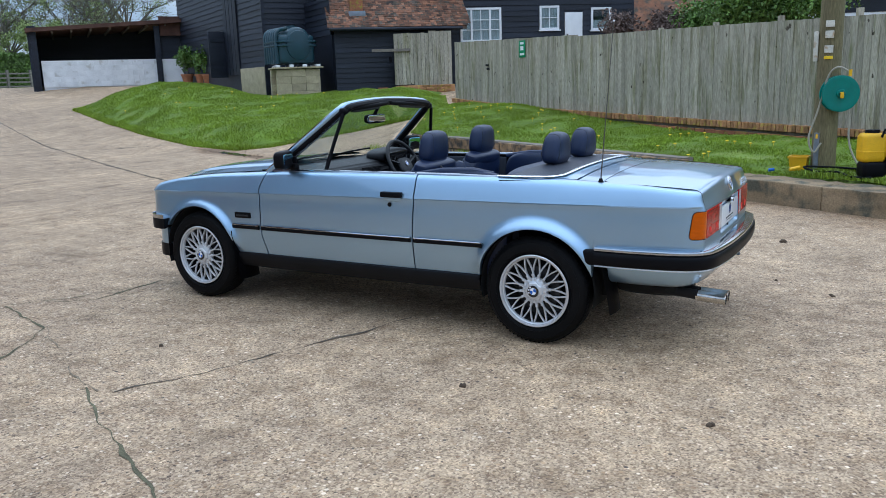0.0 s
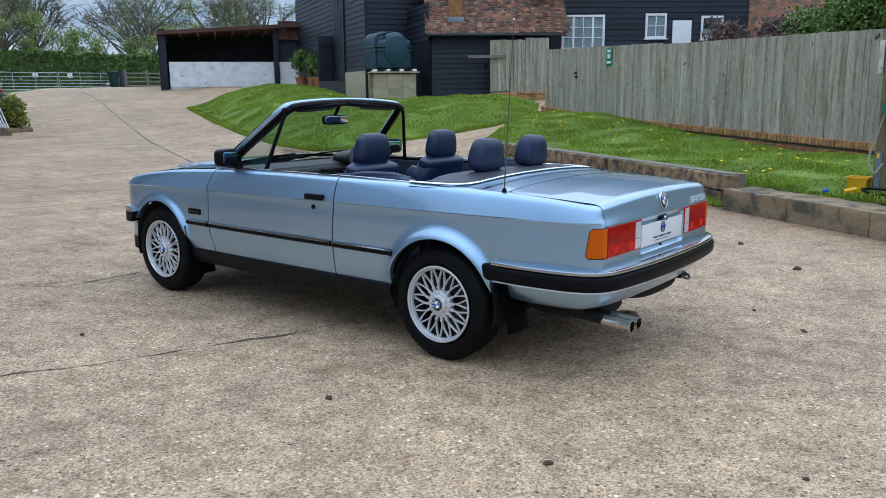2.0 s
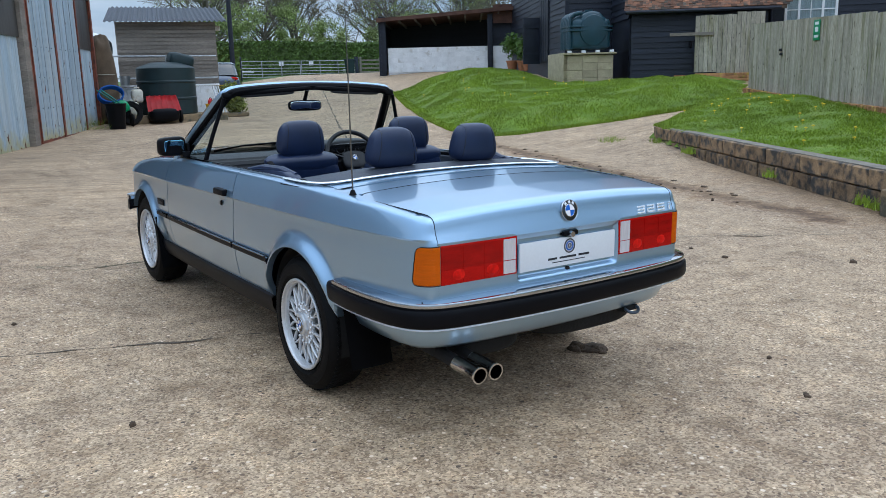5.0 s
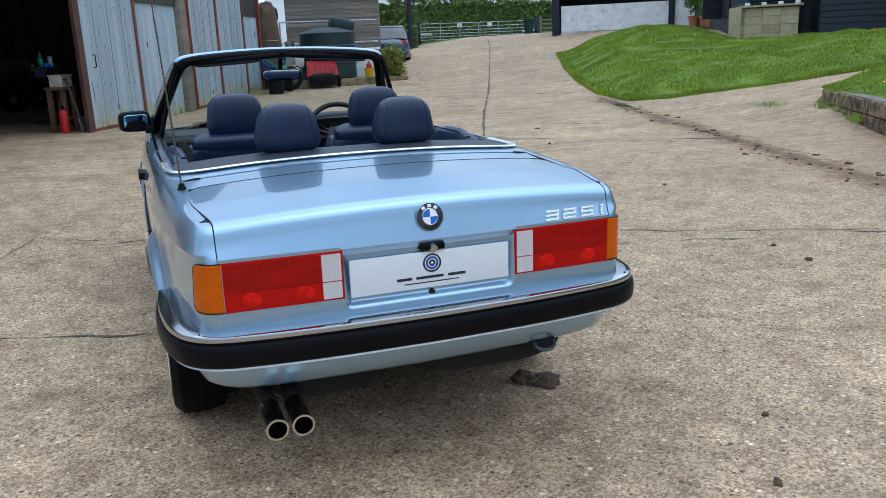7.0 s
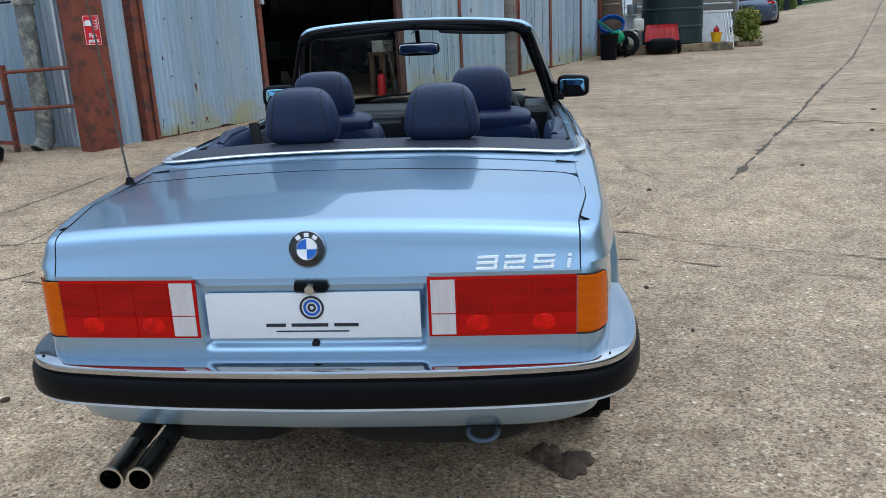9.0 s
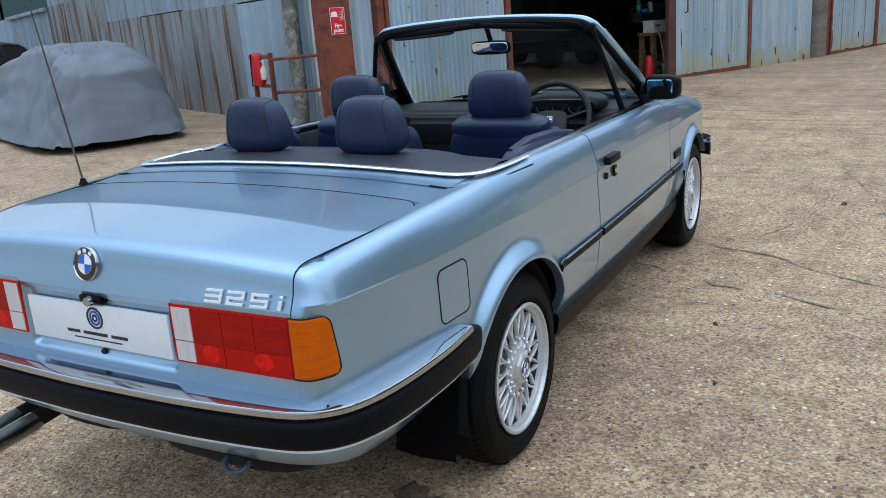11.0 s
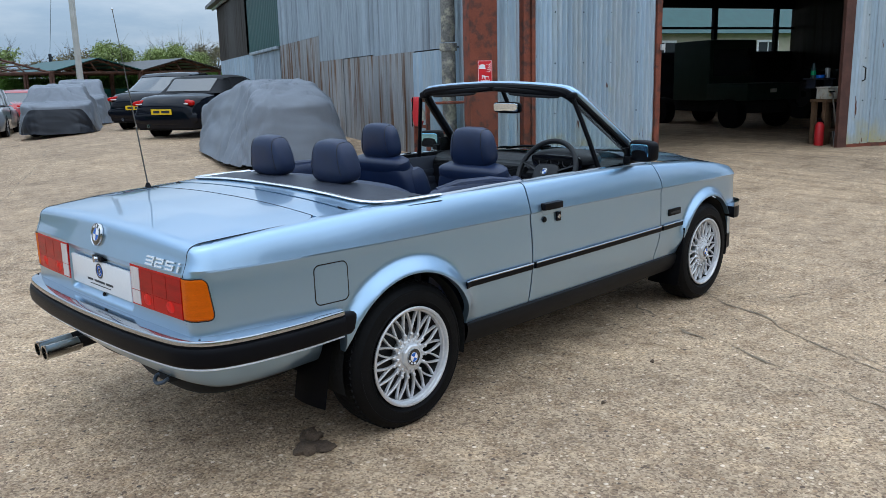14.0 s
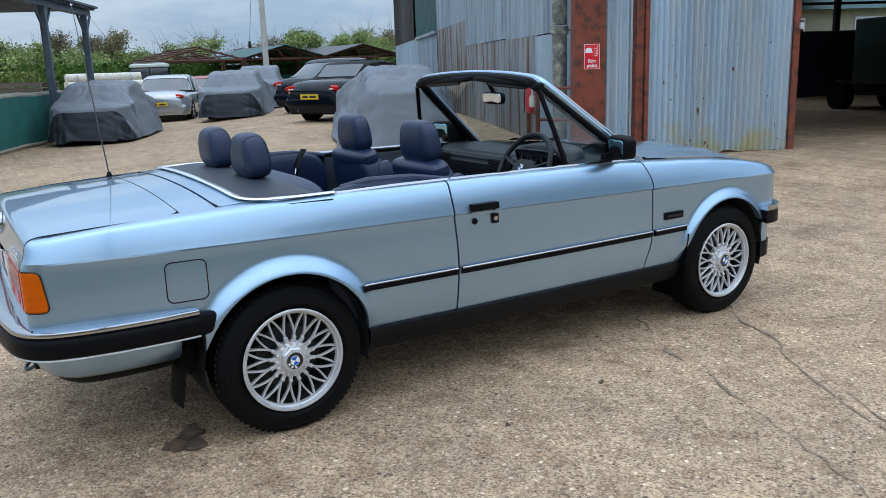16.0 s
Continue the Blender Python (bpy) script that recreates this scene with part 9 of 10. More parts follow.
            # flat black disc stands in for the shade of the wheel opening
            part("arch", lathe(bmesh.new(), [(0, 0), (.355, 0), (.36, -.02)], 28, facing((xw, sd * (width / 2 - .004), .30), (0, sd, 0), (0, 0, 1))), M["gap"], c)
        zt = belt(.08)
        part("tail_lamp", rounded(bmesh.new(), .07, .16, .055, Matrix.Translation((.055, sd * (wide(.1) - .15), zt - .13)) @ Matrix.Rotation(sd * .45, 4, "Z") @ Matrix.Rotation(-sd * .12, 4, "X"), 3, 12), M["red_lens"], c, "red tail lamp")
        part("lamp_strip", rounded(bmesh.new(), .04, .10, .016, Matrix.Translation((.005, sd * (wide(.1) - .19), zt - .155)) @ Matrix.Rotation(sd * .3, 4, "Z"), 3, 8), M["clear_lens"], c, "pale lamp strip")
        part("door_seam", B(length * .42, length * .42 + .008, min(sd * (width / 2 - .02), sd * (width / 2 + .003)), max(sd * (width / 2 - .02), sd * (width / 2 + .003)), .35, belt(length * .42) - .1), M["gap"], c)
    part("bumper", rounded(bmesh.new(), .09, width / 2 - .06, .16, Matrix.Translation((.05, 0, .43)), 3, 14), M[paint], c)
    part("lower_valance", B(.02, .3, -width / 2 + .2, width / 2 - .2, .18, .30, bevel=.02), M["black_trim"], c)
    pl_ = part("number_plate", B(-.075, -.06, -.26, .26, .50, .61, bevel=.003), M[plate_], c, "yellow plate with dark bars")
    for a, b in ((-.21, -.01), (.04, .2)):
        part("text_bar", B(-.078, -.074, a, b, .53, .58), M["ink"], pl_)
    part("exhaust_tip", lathe(bmesh.new(), [(.02, 0), (.035, 0), (.035, .1), (.02, .1)], 12, Matrix.Translation((-.03, .4, .26)) @ Matrix.Rotation(math.pi / 2, 4, "Y")), M["exhaust"], c)
    return c


def heading(x, y, dx, dy, z=None):
    return frame_at((x, y, g(x, y) if z is None else z), (dx, dy))


SAL = [(0, .86), (.1, .93), (.9, .97), (1.6, .95), (3.2, .93), (4.2, .78), (4.5, .62)]
SALG = [(.75, .96), (1.45, 1.40), (2.0, 1.43), (2.5, 1.41), (3.35, .94)]
parked_car(heading(-5.95, -12.75, -.927, -.375), [(0, .80), (.1, .88), (.8, .93), (1.4, .92), (2.6, .90), (3.8, .74), (4.1, .55)], [(.75, .90), (1.15, 1.24), (1.6, 1.28), (2.0, 1.24), (2.75, .90)], 4.1, 1.78, "car_black", "black two-seat roadster with its soft roof up", "soft_cloth")
parked_car(heading(-7.4, -17.0, -.86, -.51), SAL, SALG, 4.75, 1.84, "car_black", "black saloon car parked behind the roadster")
parked_car(heading(-5.0, -22.2, -.42, -.9), SAL, SALG, 4.4, 1.72, "car_silver", "silver saloon car among the covered cars")
parked_car(heading(-7.2, -26.4, -.55, -.83), SAL, [(p[0] - .1, p[1] - .08) for p in SALG], 4.5, 1.74, "car_red", "dark red coupe parked in the yard")
parked_car(heading(-29.5, 9.3, -.95, .3), [(0, .95), (.1, 1.0), (1, 1.02), (3, 1.0), (4.2, .8), (4.4, .6)], [(.1, 1.0), (.5, 1.5), (2.2, 1.55), (3.2, 1.0)], 4.4, 1.8, "car_blue", "dark grey-blue estate car by the shed", plate_="plate_yellow")
# pale four-wheel drive
l4 = thing("off_road_vehicle", "boxy dark off-road vehicle with a white roof", "vehicle", heading(-6.7, -30.5, .25, 1.0))
part("body", B(-4.0, -.02, -.85, .85, .45, 1.14, bevel=.05), M["car_black"], l4)
part("bonnet", B(-1.2, -.04, -.60, .60, 1.142, 1.22, bevel=.03), M["car_black"], l4)
part("grille", B(-.03, .0, -.42, .42, .72, 1.08, bevel=.01), M["black_trim"], l4)
part("windscreen", B(-1.20, -1.18, -.74, .74, 1.24, 1.74, bevel=.004), M["car_glass"], l4)
part("windscreen_bar", B(-1.185, -1.16, -.02, .02, 1.22, 1.76), M["black_trim"], l4)
part("roof", rounded(bmesh.new(), 1.42, .80, .10, Matrix.Translation((-2.52, 0, 1.84)), 5, 16), M["car_white"], l4, "white roof panel")
part("roof_rack", tube(bmesh.new(), [(-1.3, -.6, 1.96), (-3.6, -.6, 1.96), (-3.6, .6, 1.96), (-1.3, .6, 1.96)], .018, 6, True), M["galv"], l4)
for sd in (-1, 1):
    part("side_window", B(-3.8, -1.24, sd * .775 - .005, sd * .775 + .005, 1.26, 1.74), M["car_glass"], l4)
    for xx in (-3.86, -2.55, -1.22):
        part("pillar", B(xx, xx + .07, sd * .76 - .03, sd * .76 + .03, 1.14, 1.78, bevel=.01), M["black_trim"], l4)
    part("headlamp", lathe(bmesh.new(), [(0, .03), (.08, .025), (.1, 0)], 18, facing((-.02, sd * .62, .92), (1, 0, 0), (0, 0, 1))), M["clear_lens"], l4)
    part("mirror", B(-1.12, -1.06, sd * .93 - .09, sd * .93 + .09, 1.2, 1.42, bevel=.02), M["black_trim"], l4)
    for xw in (-3.2, -.75):
        part("wheel", lathe(bmesh.new(), [(0, -.1), (.36, -.1), (.38, 0), (.36, .1), (0, .1)], 22, Matrix.Translation((xw, sd * .75, .38)) @ Matrix.Rotation(math.pi / 2, 4, "X")), M["rubber"], l4)
wt = thing("pipe_stack", "white plastic pipes stacked on a trestle behind the covered cars", "pipes", Matrix.Translation((-4.35, -26.9, g(-4.35, -26.9))) @ Matrix.Rotation(.12, 4, "Z"))
for yy, zz in ((0, 1.44), (.16, 1.18), (-.16, 1.18)):
    part("pipe", tube(bmesh.new(), [(-1.25, yy, zz), (1.25, yy, zz)], .145, 20), M["white_plastic"], wt)
for xx in (-.9, .9):
    part("trestle", B(xx, xx + .08, -.4, .4, 0, 1.03, bevel=.01), M["tar"], wt)
    part("band", lathe(bmesh.new(), [(.148, -.025), (.152, -.025), (.152, .025), (.148, .025)], 20, Matrix.Translation((xx, 0, 1.44)) @ Matrix.Rotation(math.pi / 2, 4, "Y")), M["galv"], wt)


def covered_car(m, L, W, prof, seed, label, dark_end=True, lean=.26):
    """A car under a loose cloth cover. Local x runs from the nearer end to the farther."""
    c = thing("covered_car", label, "covered car", m, "covered cars")
    bm = bmesh.new()
    na, nr = 220, 60
    rows = []
    for j in range(nr):
        r = (j / (nr - 1))
        row = []
        for i in range(na):
            a = 2 * math.pi * i / na
            e = 2 / 5.0
            cx, cy = math.copysign(abs(math.cos(a)) ** e, math.cos(a)), math.copysign(abs(math.sin(a)) ** e, math.sin(a))
            if r < .62:
                k, drop = r / .62 * .80, 0.0
            elif r < .74:
                t = (r - .62) / .12
                k, drop = .80 + .14 * math.sin(t * math.pi / 2), .10 * (1 - math.cos(t * math.pi / 2))
            else:
                t = (r - .74) / .26
                k, drop = .94 + .06 * t, .10 + .90 * t
            x, y = L / 2 + cx * k * L / 2, cy * k * W / 2
            top = interp(x, prof)
            taper = 1 - lean * smooth01((top - .8) / .42) * (1 - drop)
            z = top * (1 - drop) + .10 * drop
            fold = noise.noise(Vector((x * 1.1, y * 1.1, seed))) * .018 - .026 * (1 - abs(noise.noise(Vector((x * 1.3 + z, y * 1.3, z * 1.8 + seed + 5))))) ** 6 - .016 * (1 - abs(noise.noise(Vector((x * 2.9 - z, y * 2.9 + z, z * 3.1 + seed + 15))))) ** 7 + noise.noise(Vector((a * 7, r * 2.5, seed + 3))) * .028 * smooth01((r - .66) / .3)
            fold -= .035 * (1 - abs(noise.noise(Vector((x * .8 + y * .5, y * .9 - z * 1.1, seed + 45))))) ** 16
            fold += .009 * math.sin(a * 34 + 3 * noise.noise(Vector((a * 2, r * 2, seed)))) * smooth01((r - .8) / .2)
            fold -= .03 * (1 - abs(noise.noise(Vector((x * 1.9 + z * 2.4, y * 2.2 - z * 1.6, seed + 25))))) ** 12 + .010 * (1 - abs(noise.noise(Vector((x * 4.5 - z * 2, y * 4.1 + z * 3.4, z * 2 + seed + 35))))) ** 14
            nrm = Vector((cx / L * W, cy, .5)).normalized()
            p = Vector((x, y * taper, z)) + nrm * fold + Vector((0, 0, -.015 * abs(noise.noise(Vector((x * 3, y * 3, seed + 9))))))
            p.z = max(p.z, .08 + .06 * noise.noise(Vector((a * 5, seed, 1))))
            row.append(bm.verts.new(p))
        rows.append(row)
    for p, q in zip(rows[1:], rows[2:]):
        for i in range(na):
            bm.faces.new((p[i], p[(i + 1) % na], q[(i + 1) % na], q[i]))
    ctr = bm.verts.new(sum((v.co for v in rows[1]), Vector()) / na)
    for i in range(na):
        bm.faces.new((rows[1][i], rows[1][(i + 1) % na], ctr))
    part("cloth_cover", bm, M["cover_two_tone" if dark_end else "cover"], c, angle=70)
    for sd in (-1, 1):
        for xw in (.85, L - .85):
            part("wheel", lathe(bmesh.new(), [(0, -.1), (.29, -.1), (.31, 0), (.29, .1), (0, .1)], 20, Matrix.Translation((xw, sd * (W / 2 - .42), .30)) @ Matrix.Rotation(math.pi / 2, 4, "X")), M["rubber"], c)
    return c


CP = [(0, .80), (.3, .86), (.9, .92), (1.3, 1.26), (2.0, 1.36), (2.7, 1.32), (3.3, .96), (4.0, .84), (4.4, .7)]
covered_car(heading(-4.58, -6.22, -.38, -.925), 4.2, 1.95, [(0, .90), (.3, 1.02), (.8, 1.20), (1.5, 1.27), (2.4, 1.23), (2.9, 1.10), (3.4, .92), (4.2, .80)], 1, "car under a wrinkled grey cloth cover", False, .44)
covered_car(heading(-1.75, -14.9, -.38, -.925), 4.3, 2.0, CP, 2, "low car under a grey and black cloth cover")
covered_car(heading(-5.95, -18.45, -.42, -.9), 4.3, 2.0, CP, 3, "hatchback under a grey and black cloth cover")
covered_car(heading(-8.0, -22.0, -.42, -.9), 4.3, 1.85, [(p[0], p[1] * 1.08) for p in CP], 4, "car under a plain grey cloth cover", False)
covered_car(heading(-8.2, -28.5, -.42, -.9), 4.3, 1.85, CP, 5, "car under a pale grey cloth cover", False)


# ---- yard edge: screen fence, canopy, frames ----
M["net"] = mat("green_screen_netting", (0.02, 0.12, 0.10), 0.8, var=0.2, scale=2, fine=0.2, fscale=200, bump=0.2)
M["steel_blue"] = mat("blue_grey_painted_steel", (0.075, 0.10, 0.13), 0.55, 0.2, var=0.15, scale=4, bump=0.1)
M["pale_pole"] = mat("pale_round_timber", (0.33, 0.30, 0.25), 0.85, var=0.2, scale=3, fine=0.2, bump=0.3)
SCR = frame_at((.7, -12.6, 0), (-.42, -.907))
scn = thing("screen_fence", "green netting screen fence with pale timber rails", "fence", SCR, kind="structure")
part("netting", B(0, 9.5, 0, .02, .05, 1.12), M["net"], scn)
for zz, rr in ((.07, .06), (.60, .05), (1.10, .06)):
    part("rail", tube(bmesh.new(), [(k * .8, .05, zz + .015 * math.sin(k * 2.1)) for k in range(13)], rr, 8), M["pale_pole"], scn)
for k in range(5):
    part("strap", B(.9 + k * 2.1, 1.0 + k * 2.1, .1, .115, .0, 1.2), M["net"], scn)
cnp = thing("canopy", "open steel canopy with a corrugated roof edge", "canopy", SCR)
for xx in (4.55, 7.6):
    part("column", B(xx - .07, xx + .07, -.30, -.16, 0, 3.1, bevel=.01), M["steel_blue"], cnp)
    part("brace", tube(bmesh.new(), [(xx, -.23, 2.45), (xx - .55, -.23, 3.0)], .035, 6), M["steel_blue"], cnp)
    part("brace", tube(bmesh.new(), [(xx, -.23, 2.45), (xx + .55, -.23, 3.0)], .035, 6), M["steel_blue"], cnp)
part("beam", B(-1, 7.9, -.32, -.14, 2.98, 3.12), M["steel_blue"], cnp)
for k in range(46):
    part("roof_rib", B(-1 + k * .195, -.9 + k * .195, -.45, 3.2, 3.12, 3.17), M["steel_blue"], cnp)
part("roof", B(-1.1, 8.0, -.5, 3.3, 3.17, 3.22), M["steel_blue"], cnp)
pal = thing("pallet_stack", "stack of old wooden pallets behind the screen fence", "pallets", SCR @ Matrix.Translation((8.4, 1.9, .75)))
for r_ in range(5):
    for k in range(6):
        part("plank", B(0, 1.5, .2 * k - .6, .2 * k - .48, r_ * .15, r_ * .15 + .022), M["timber"], pal, smooth=False)
    for k in range(3):
        part("block", B(k * .68, k * .68 + .1, -.6, .5, r_ * .15 - .1, r_ * .15), M["timber"], pal, smooth=False)
part("base", B(0, 1.5, -.6, .5, -.75, -.1), M["timber"], pal)
M["pale_post"] = mat("pale_grey_concrete_post", (0.40, 0.40, 0.37), 0.85, var=0.12, scale=2, fine=0.1, fscale=60, bump=0.2)
lp = thing("lamp_post", "tall pale concrete lamp post", "post", Matrix.Translation((-11.4, -30, 0)))
part("shaft", tube(bmesh.new(), [(0, 0, -.1), (0, 0, 8.5)], [.13, .10], 12), M["pale_post"], lp)
lp2 = thing("telegraph_pole", "distant thin wooden telegraph pole", "pole", Matrix.Translation((-16.2, -45.5, 0)))
part("shaft", tube(bmesh.new(), [(0, 0, -.1), (0, 0, 3.35)], .09, 8), M["tar"], lp2)
part("insulator", B(-.05, .05, -.3, .3, 3.1, 3.16), M["tar"], lp2)
wire = thing("overhead_wire", "thin grey overhead wires hanging above the yard", "wire")
part("span", tube(bmesh.new(), [tuple(p) for p in spline([(-5.9, -35.9, 5.36), (-9.5, -39.2, 5.75), (-13.6, -42.2, 6.75)], 8)], .012, 4), M["steel_blue"], wire)
part("stay", tube(bmesh.new(), [(-16.2, -45.5, 3.3), (-15.9, -43.5, 6.6)], .012, 4), M["steel_blue"], wire)
for k, (x0, x1, cover_) in enumerate(((-7.6, -11.4, None), (-11.5, -15.3, "green_tin"), (-15.4, -19.4, "tin_dark"))):
    fr_ = thing("gable_canopy", ("bare rusty gable frame" if cover_ is None else "low open gable canopy on posts") + " at the back of the yard", "canopy", Matrix.Translation((0, -33, 0)))
    xm = (x0 + x1) / 2
    for yy in (0, -3, -6):
        part("rafter", tube(bmesh.new(), [(x0, yy, 2.08), (xm, yy, 2.6)], .045, 5), M["rust_sheet"], fr_)
        part("rafter", tube(bmesh.new(), [(xm, yy, 2.6), (x1, yy, 2.08)], .045, 5), M["rust_sheet"], fr_)
        part("tie", tube(bmesh.new(), [(x0, yy, 2.06), (x1, yy, 2.06)], .05, 5), M["rust_sheet"], fr_)
        for q in (.25, .5, .75):
            xq = x0 + (x1 - x0) * q
            part("web", tube(bmesh.new(), [(xq, yy, 2.06), (xq + .3, yy, 2.08 + .52 * (1 - abs(2 * q - 1)) * .9)], .03, 4), M["rust_sheet"], fr_)
        for xx in (x0, x1):
            part("post", tube(bmesh.new(), [(xx, yy, -.1), (xx, yy, 2.1)], .06, 6), M["rust_sheet"], fr_)
    for q in lin(0, 1, 5):
        for a_, b_ in ((x0, xm), (x1, xm)):
            part("purlin", tube(bmesh.new(), [(a_ + (b_ - a_) * q, .2, 2.12 + .52 * q), (a_ + (b_ - a_) * q, -6.2, 2.12 + .52 * q)], .03, 4), M["rust_sheet"], fr_)
    if cover_:
        bm = bmesh.new()
        for a_, b_ in ((x0, xm), (xm, x1)):
            za, zb_ = (2.14, 2.66) if a_ == x0 else (2.66, 2.14)
            vs = [bm.verts.new(p) for p in ((a_, .3, za), (b_, .3, zb_), (b_, -6.3, zb_), (a_, -6.3, za), (a_, .3, za + .03), (b_, .3, zb_ + .03), (b_, -6.3, zb_ + .03), (a_, -6.3, za + .03))]
            for q in ((0, 1, 2, 3), (4, 7, 6, 5), (0, 4, 5, 1), (2, 6, 7, 3), (1, 5, 6, 2), (0, 3, 7, 4)):
                bm.faces.new([vs[i] for i in q])
        part("roof_sheet", bm, M[cover_], fr_)
tagged(part("boundary_screen", B(-40, -8.5, -36.1, -36.0, -.1, 1.35), M["net"]), "dark green screen along the back of the yard", "fence", kind="structure")


# ---- workshop front: sign, stand, clutter ----
fs = thing("fire_sign", "red fire point sign with white writing", "sign", FAC @ Matrix.Translation((-.10, -.104, 1.30)))
part("board", B(0, .20, -.004, 0, 0, .30, bevel=.002), M["sign_red"], fs)
for a in ((.004, .196, .004, .008), (.004, .196, .292, .296), (.004, .008, .008, .292), (.192, .196, .008, .292)):
    part("border", B(a[0], a[1], -.0065, -.003, a[2], a[3]), M["white_paint"], fs)
TXT = Matrix(((1, 0, 0, 0), (0, 0, -1, 0), (0, 1, 0, 0), (0, 0, 0, 1)))
lettering("Fire", Matrix.Translation((.10, -.006, .095)) @ TXT, .062, M["white_paint"], fs, .001, "sign_lettering")
lettering("point", Matrix.Translation((.10, -.006, .045)) @ TXT, .062, M["white_paint"], fs, .001, "sign_lettering")
part("helmet_mark", rounded(bmesh.new(), .042, .002, .028, Matrix.Translation((.06, -.006, .225)), 2.2, 10), M["white_paint"], fs)
part("helmet_brim", B(.012, .11, -.008, -.004, .195, .207), M["white_paint"], fs)
for k in range(4):
    part("flame_mark", tube(bmesh.new(), [(.12, -.006, .165 + .028 * k), (.15, -.006, .155 + .028 * k), (.175, -.006, .18 + .028 * k), (.165, -.006, .205 + .026 * k)], [.004, .009, .008, .001], 6, flat=.4), M["white_paint"], fs)
rs = thing("rusty_stand", "rusty steel angle stand beside the corner post", "stand", SIDE)
for x0 in (.92, 1.42):
    part("leg", B(x0 - .025, x0 + .025, .38, .43, .05, 1.14 if x0 < 1 else .78), M["oxide"], rs)
for zz in (.66, 1.06):
    part("rail", tube(bmesh.new(), [(.92, .40, zz), (.0, .12, zz + .03)], .022, 6), M["oxide"], rs)
for zz in (.30, .74):
    part("rung", B(.92, 1.42, .39, .42, zz - .02, zz + .02), M["oxide"], rs)
part("top_bar", tube(bmesh.new(), [(.9, .40, 1.10), (1.42, .40, 1.10)], .025, 8), M["oxide"], rs)
bag = thing("red_bag", "red and clear plastic sack hung over the stand", "bag", SIDE @ Matrix.Translation((1.28, .42, .94)))
part("sack", rounded(bmesh.new(), .14, .05, .21, I4, 4, 16, lambda p: p + Vector((.02, .02, 0)) * noise.noise(p * 9) + Vector((.02 * math.sin(p.z * 12), 0, 0))), M["red_plastic"], bag)
part("clear_side", rounded(bmesh.new(), .035, .045, .20, Matrix.Translation((.125, 0, 0)), 3, 12), M["white_plastic"], bag)
part("piping", tube(bmesh.new(), [(.10, .05, -.21), (.085, .055, 0), (.06, .05, .2)], .008, 6), M["black_trim"], bag)
sbt = thing("spray_bottle", "white plastic spray bottle hanging on the stand", "bottle", SIDE @ Matrix.Translation((1.06, .44, .82)))
part("bottle", lathe(bmesh.new(), [(0, 0), (.045, .005), (.048, .12), (.02, .17), (.014, .2), (0, .2)], 16), M["white_plastic"], sbt)
part("trigger", tube(bmesh.new(), [(0, 0, .2), (.0, 0, .235), (.05, 0, .225)], .012, 6), M["white_paint"], sbt)
stn = part("rubble_stone", rounded(bmesh.new(), .15, .11, .10, FAC @ Matrix.Translation((-.35, .35, .08)), 2.6, 10, lambda p: p * (1 + .5 * noise.noise(p * 9))), M["block"], angle=60)
tagged(stn, "broken pale stone at the foot of the post", "stone")
jb = thing("black_holdall", "black holdall and cloths lying on the ground by the barn", "bag", SIDE @ Matrix.Translation((.62, 1.0, .195)))
part("holdall", rounded(bmesh.new(), .26, .14, .10, Matrix.Translation((0, 0, .07)), 3, 14, lambda p: p * (1 + .25 * noise.noise(p * 6))), M["black_trim"], jb)
part("red_cloth", rounded(bmesh.new(), .10, .08, .035, Matrix.Translation((-.30, .12, .02)), 2.4, 10, lambda p: p * (1 + .6 * noise.noise(p * 15))), M["red_plastic"], jb)
part("white_cap", rounded(bmesh.new(), .08, .08, .05, Matrix.Translation((-.16, .2, .03)), 2, 10), M["white_paint"], jb)
part("rubber_mat", B(-.75, -.25, .05, .35, -.04, -.02, bevel=.008), M["rubber"], jb)

# inside the workshop
tr = thing("utility_truck", "dark green utility vehicle parked inside the workshop", "vehicle", FAC @ Matrix.Translation((8.8, 4.2, .165)))
M["truck_green"] = mat("dark_green_paint", (0.014, 0.036, 0.026), 0.5, var=0.15, scale=3, bump=0.05)
part("tray", B(-.72, .72, 0, 1.3, .62, .98, bevel=.03), M["truck_green"], tr)
part("cab", B(-.66, .66, 1.3, 2.6, .6, 1.95, bevel=.05), M["truck_green"], tr)
part("rear_window", B(-.56, .56, 1.27, 1.3, 1.15, 1.75, bevel=.01), M["car_glass"], tr)
part("chassis", B(-.5, .5, .1, 3.6, .35, .6, bevel=.02), M["under"], tr)
part("plate", B(-.1, .06, -.02, 0, .78, .86), M["white_plastic"], tr)
for sd in (-1, 1):
    for yy in (.55, 3.0):
        part("wheel", lathe(bmesh.new(), [(0, -.13), (.31, -.13), (.34, 0), (.31, .13), (0, .13)], 22, Matrix.Translation((sd * .62, yy, .34)) @ Matrix.Rotation(math.pi / 2, 4, "Y")), M["rubber"], tr)
M["bench_wood"] = mat("brown_oily_bench_wood", (0.13, 0.075, 0.04), 0.8, var=0.3, scale=4, fine=0.2, fscale=40, bump=0.3)
bch = thing("workbench", "small wooden bench just inside the workshop doorway", "bench", FAC @ Matrix.Translation((6.46, .38, .16)))
part("top", B(-.20, .22, 0, .34, .71, .76, bevel=.008), M["bench_wood"], bch)
part("stretcher", B(-.17, .19, .03, .06, .22, .28, bevel=.004), M["bench_wood"], bch)
for xx, yy in ((-.18, .02), (.13, .02), (-.18, .25), (.13, .25)):
    part("leg", B(xx, xx + .07, yy, yy + .07, 0, .71), M["bench_wood"], bch)
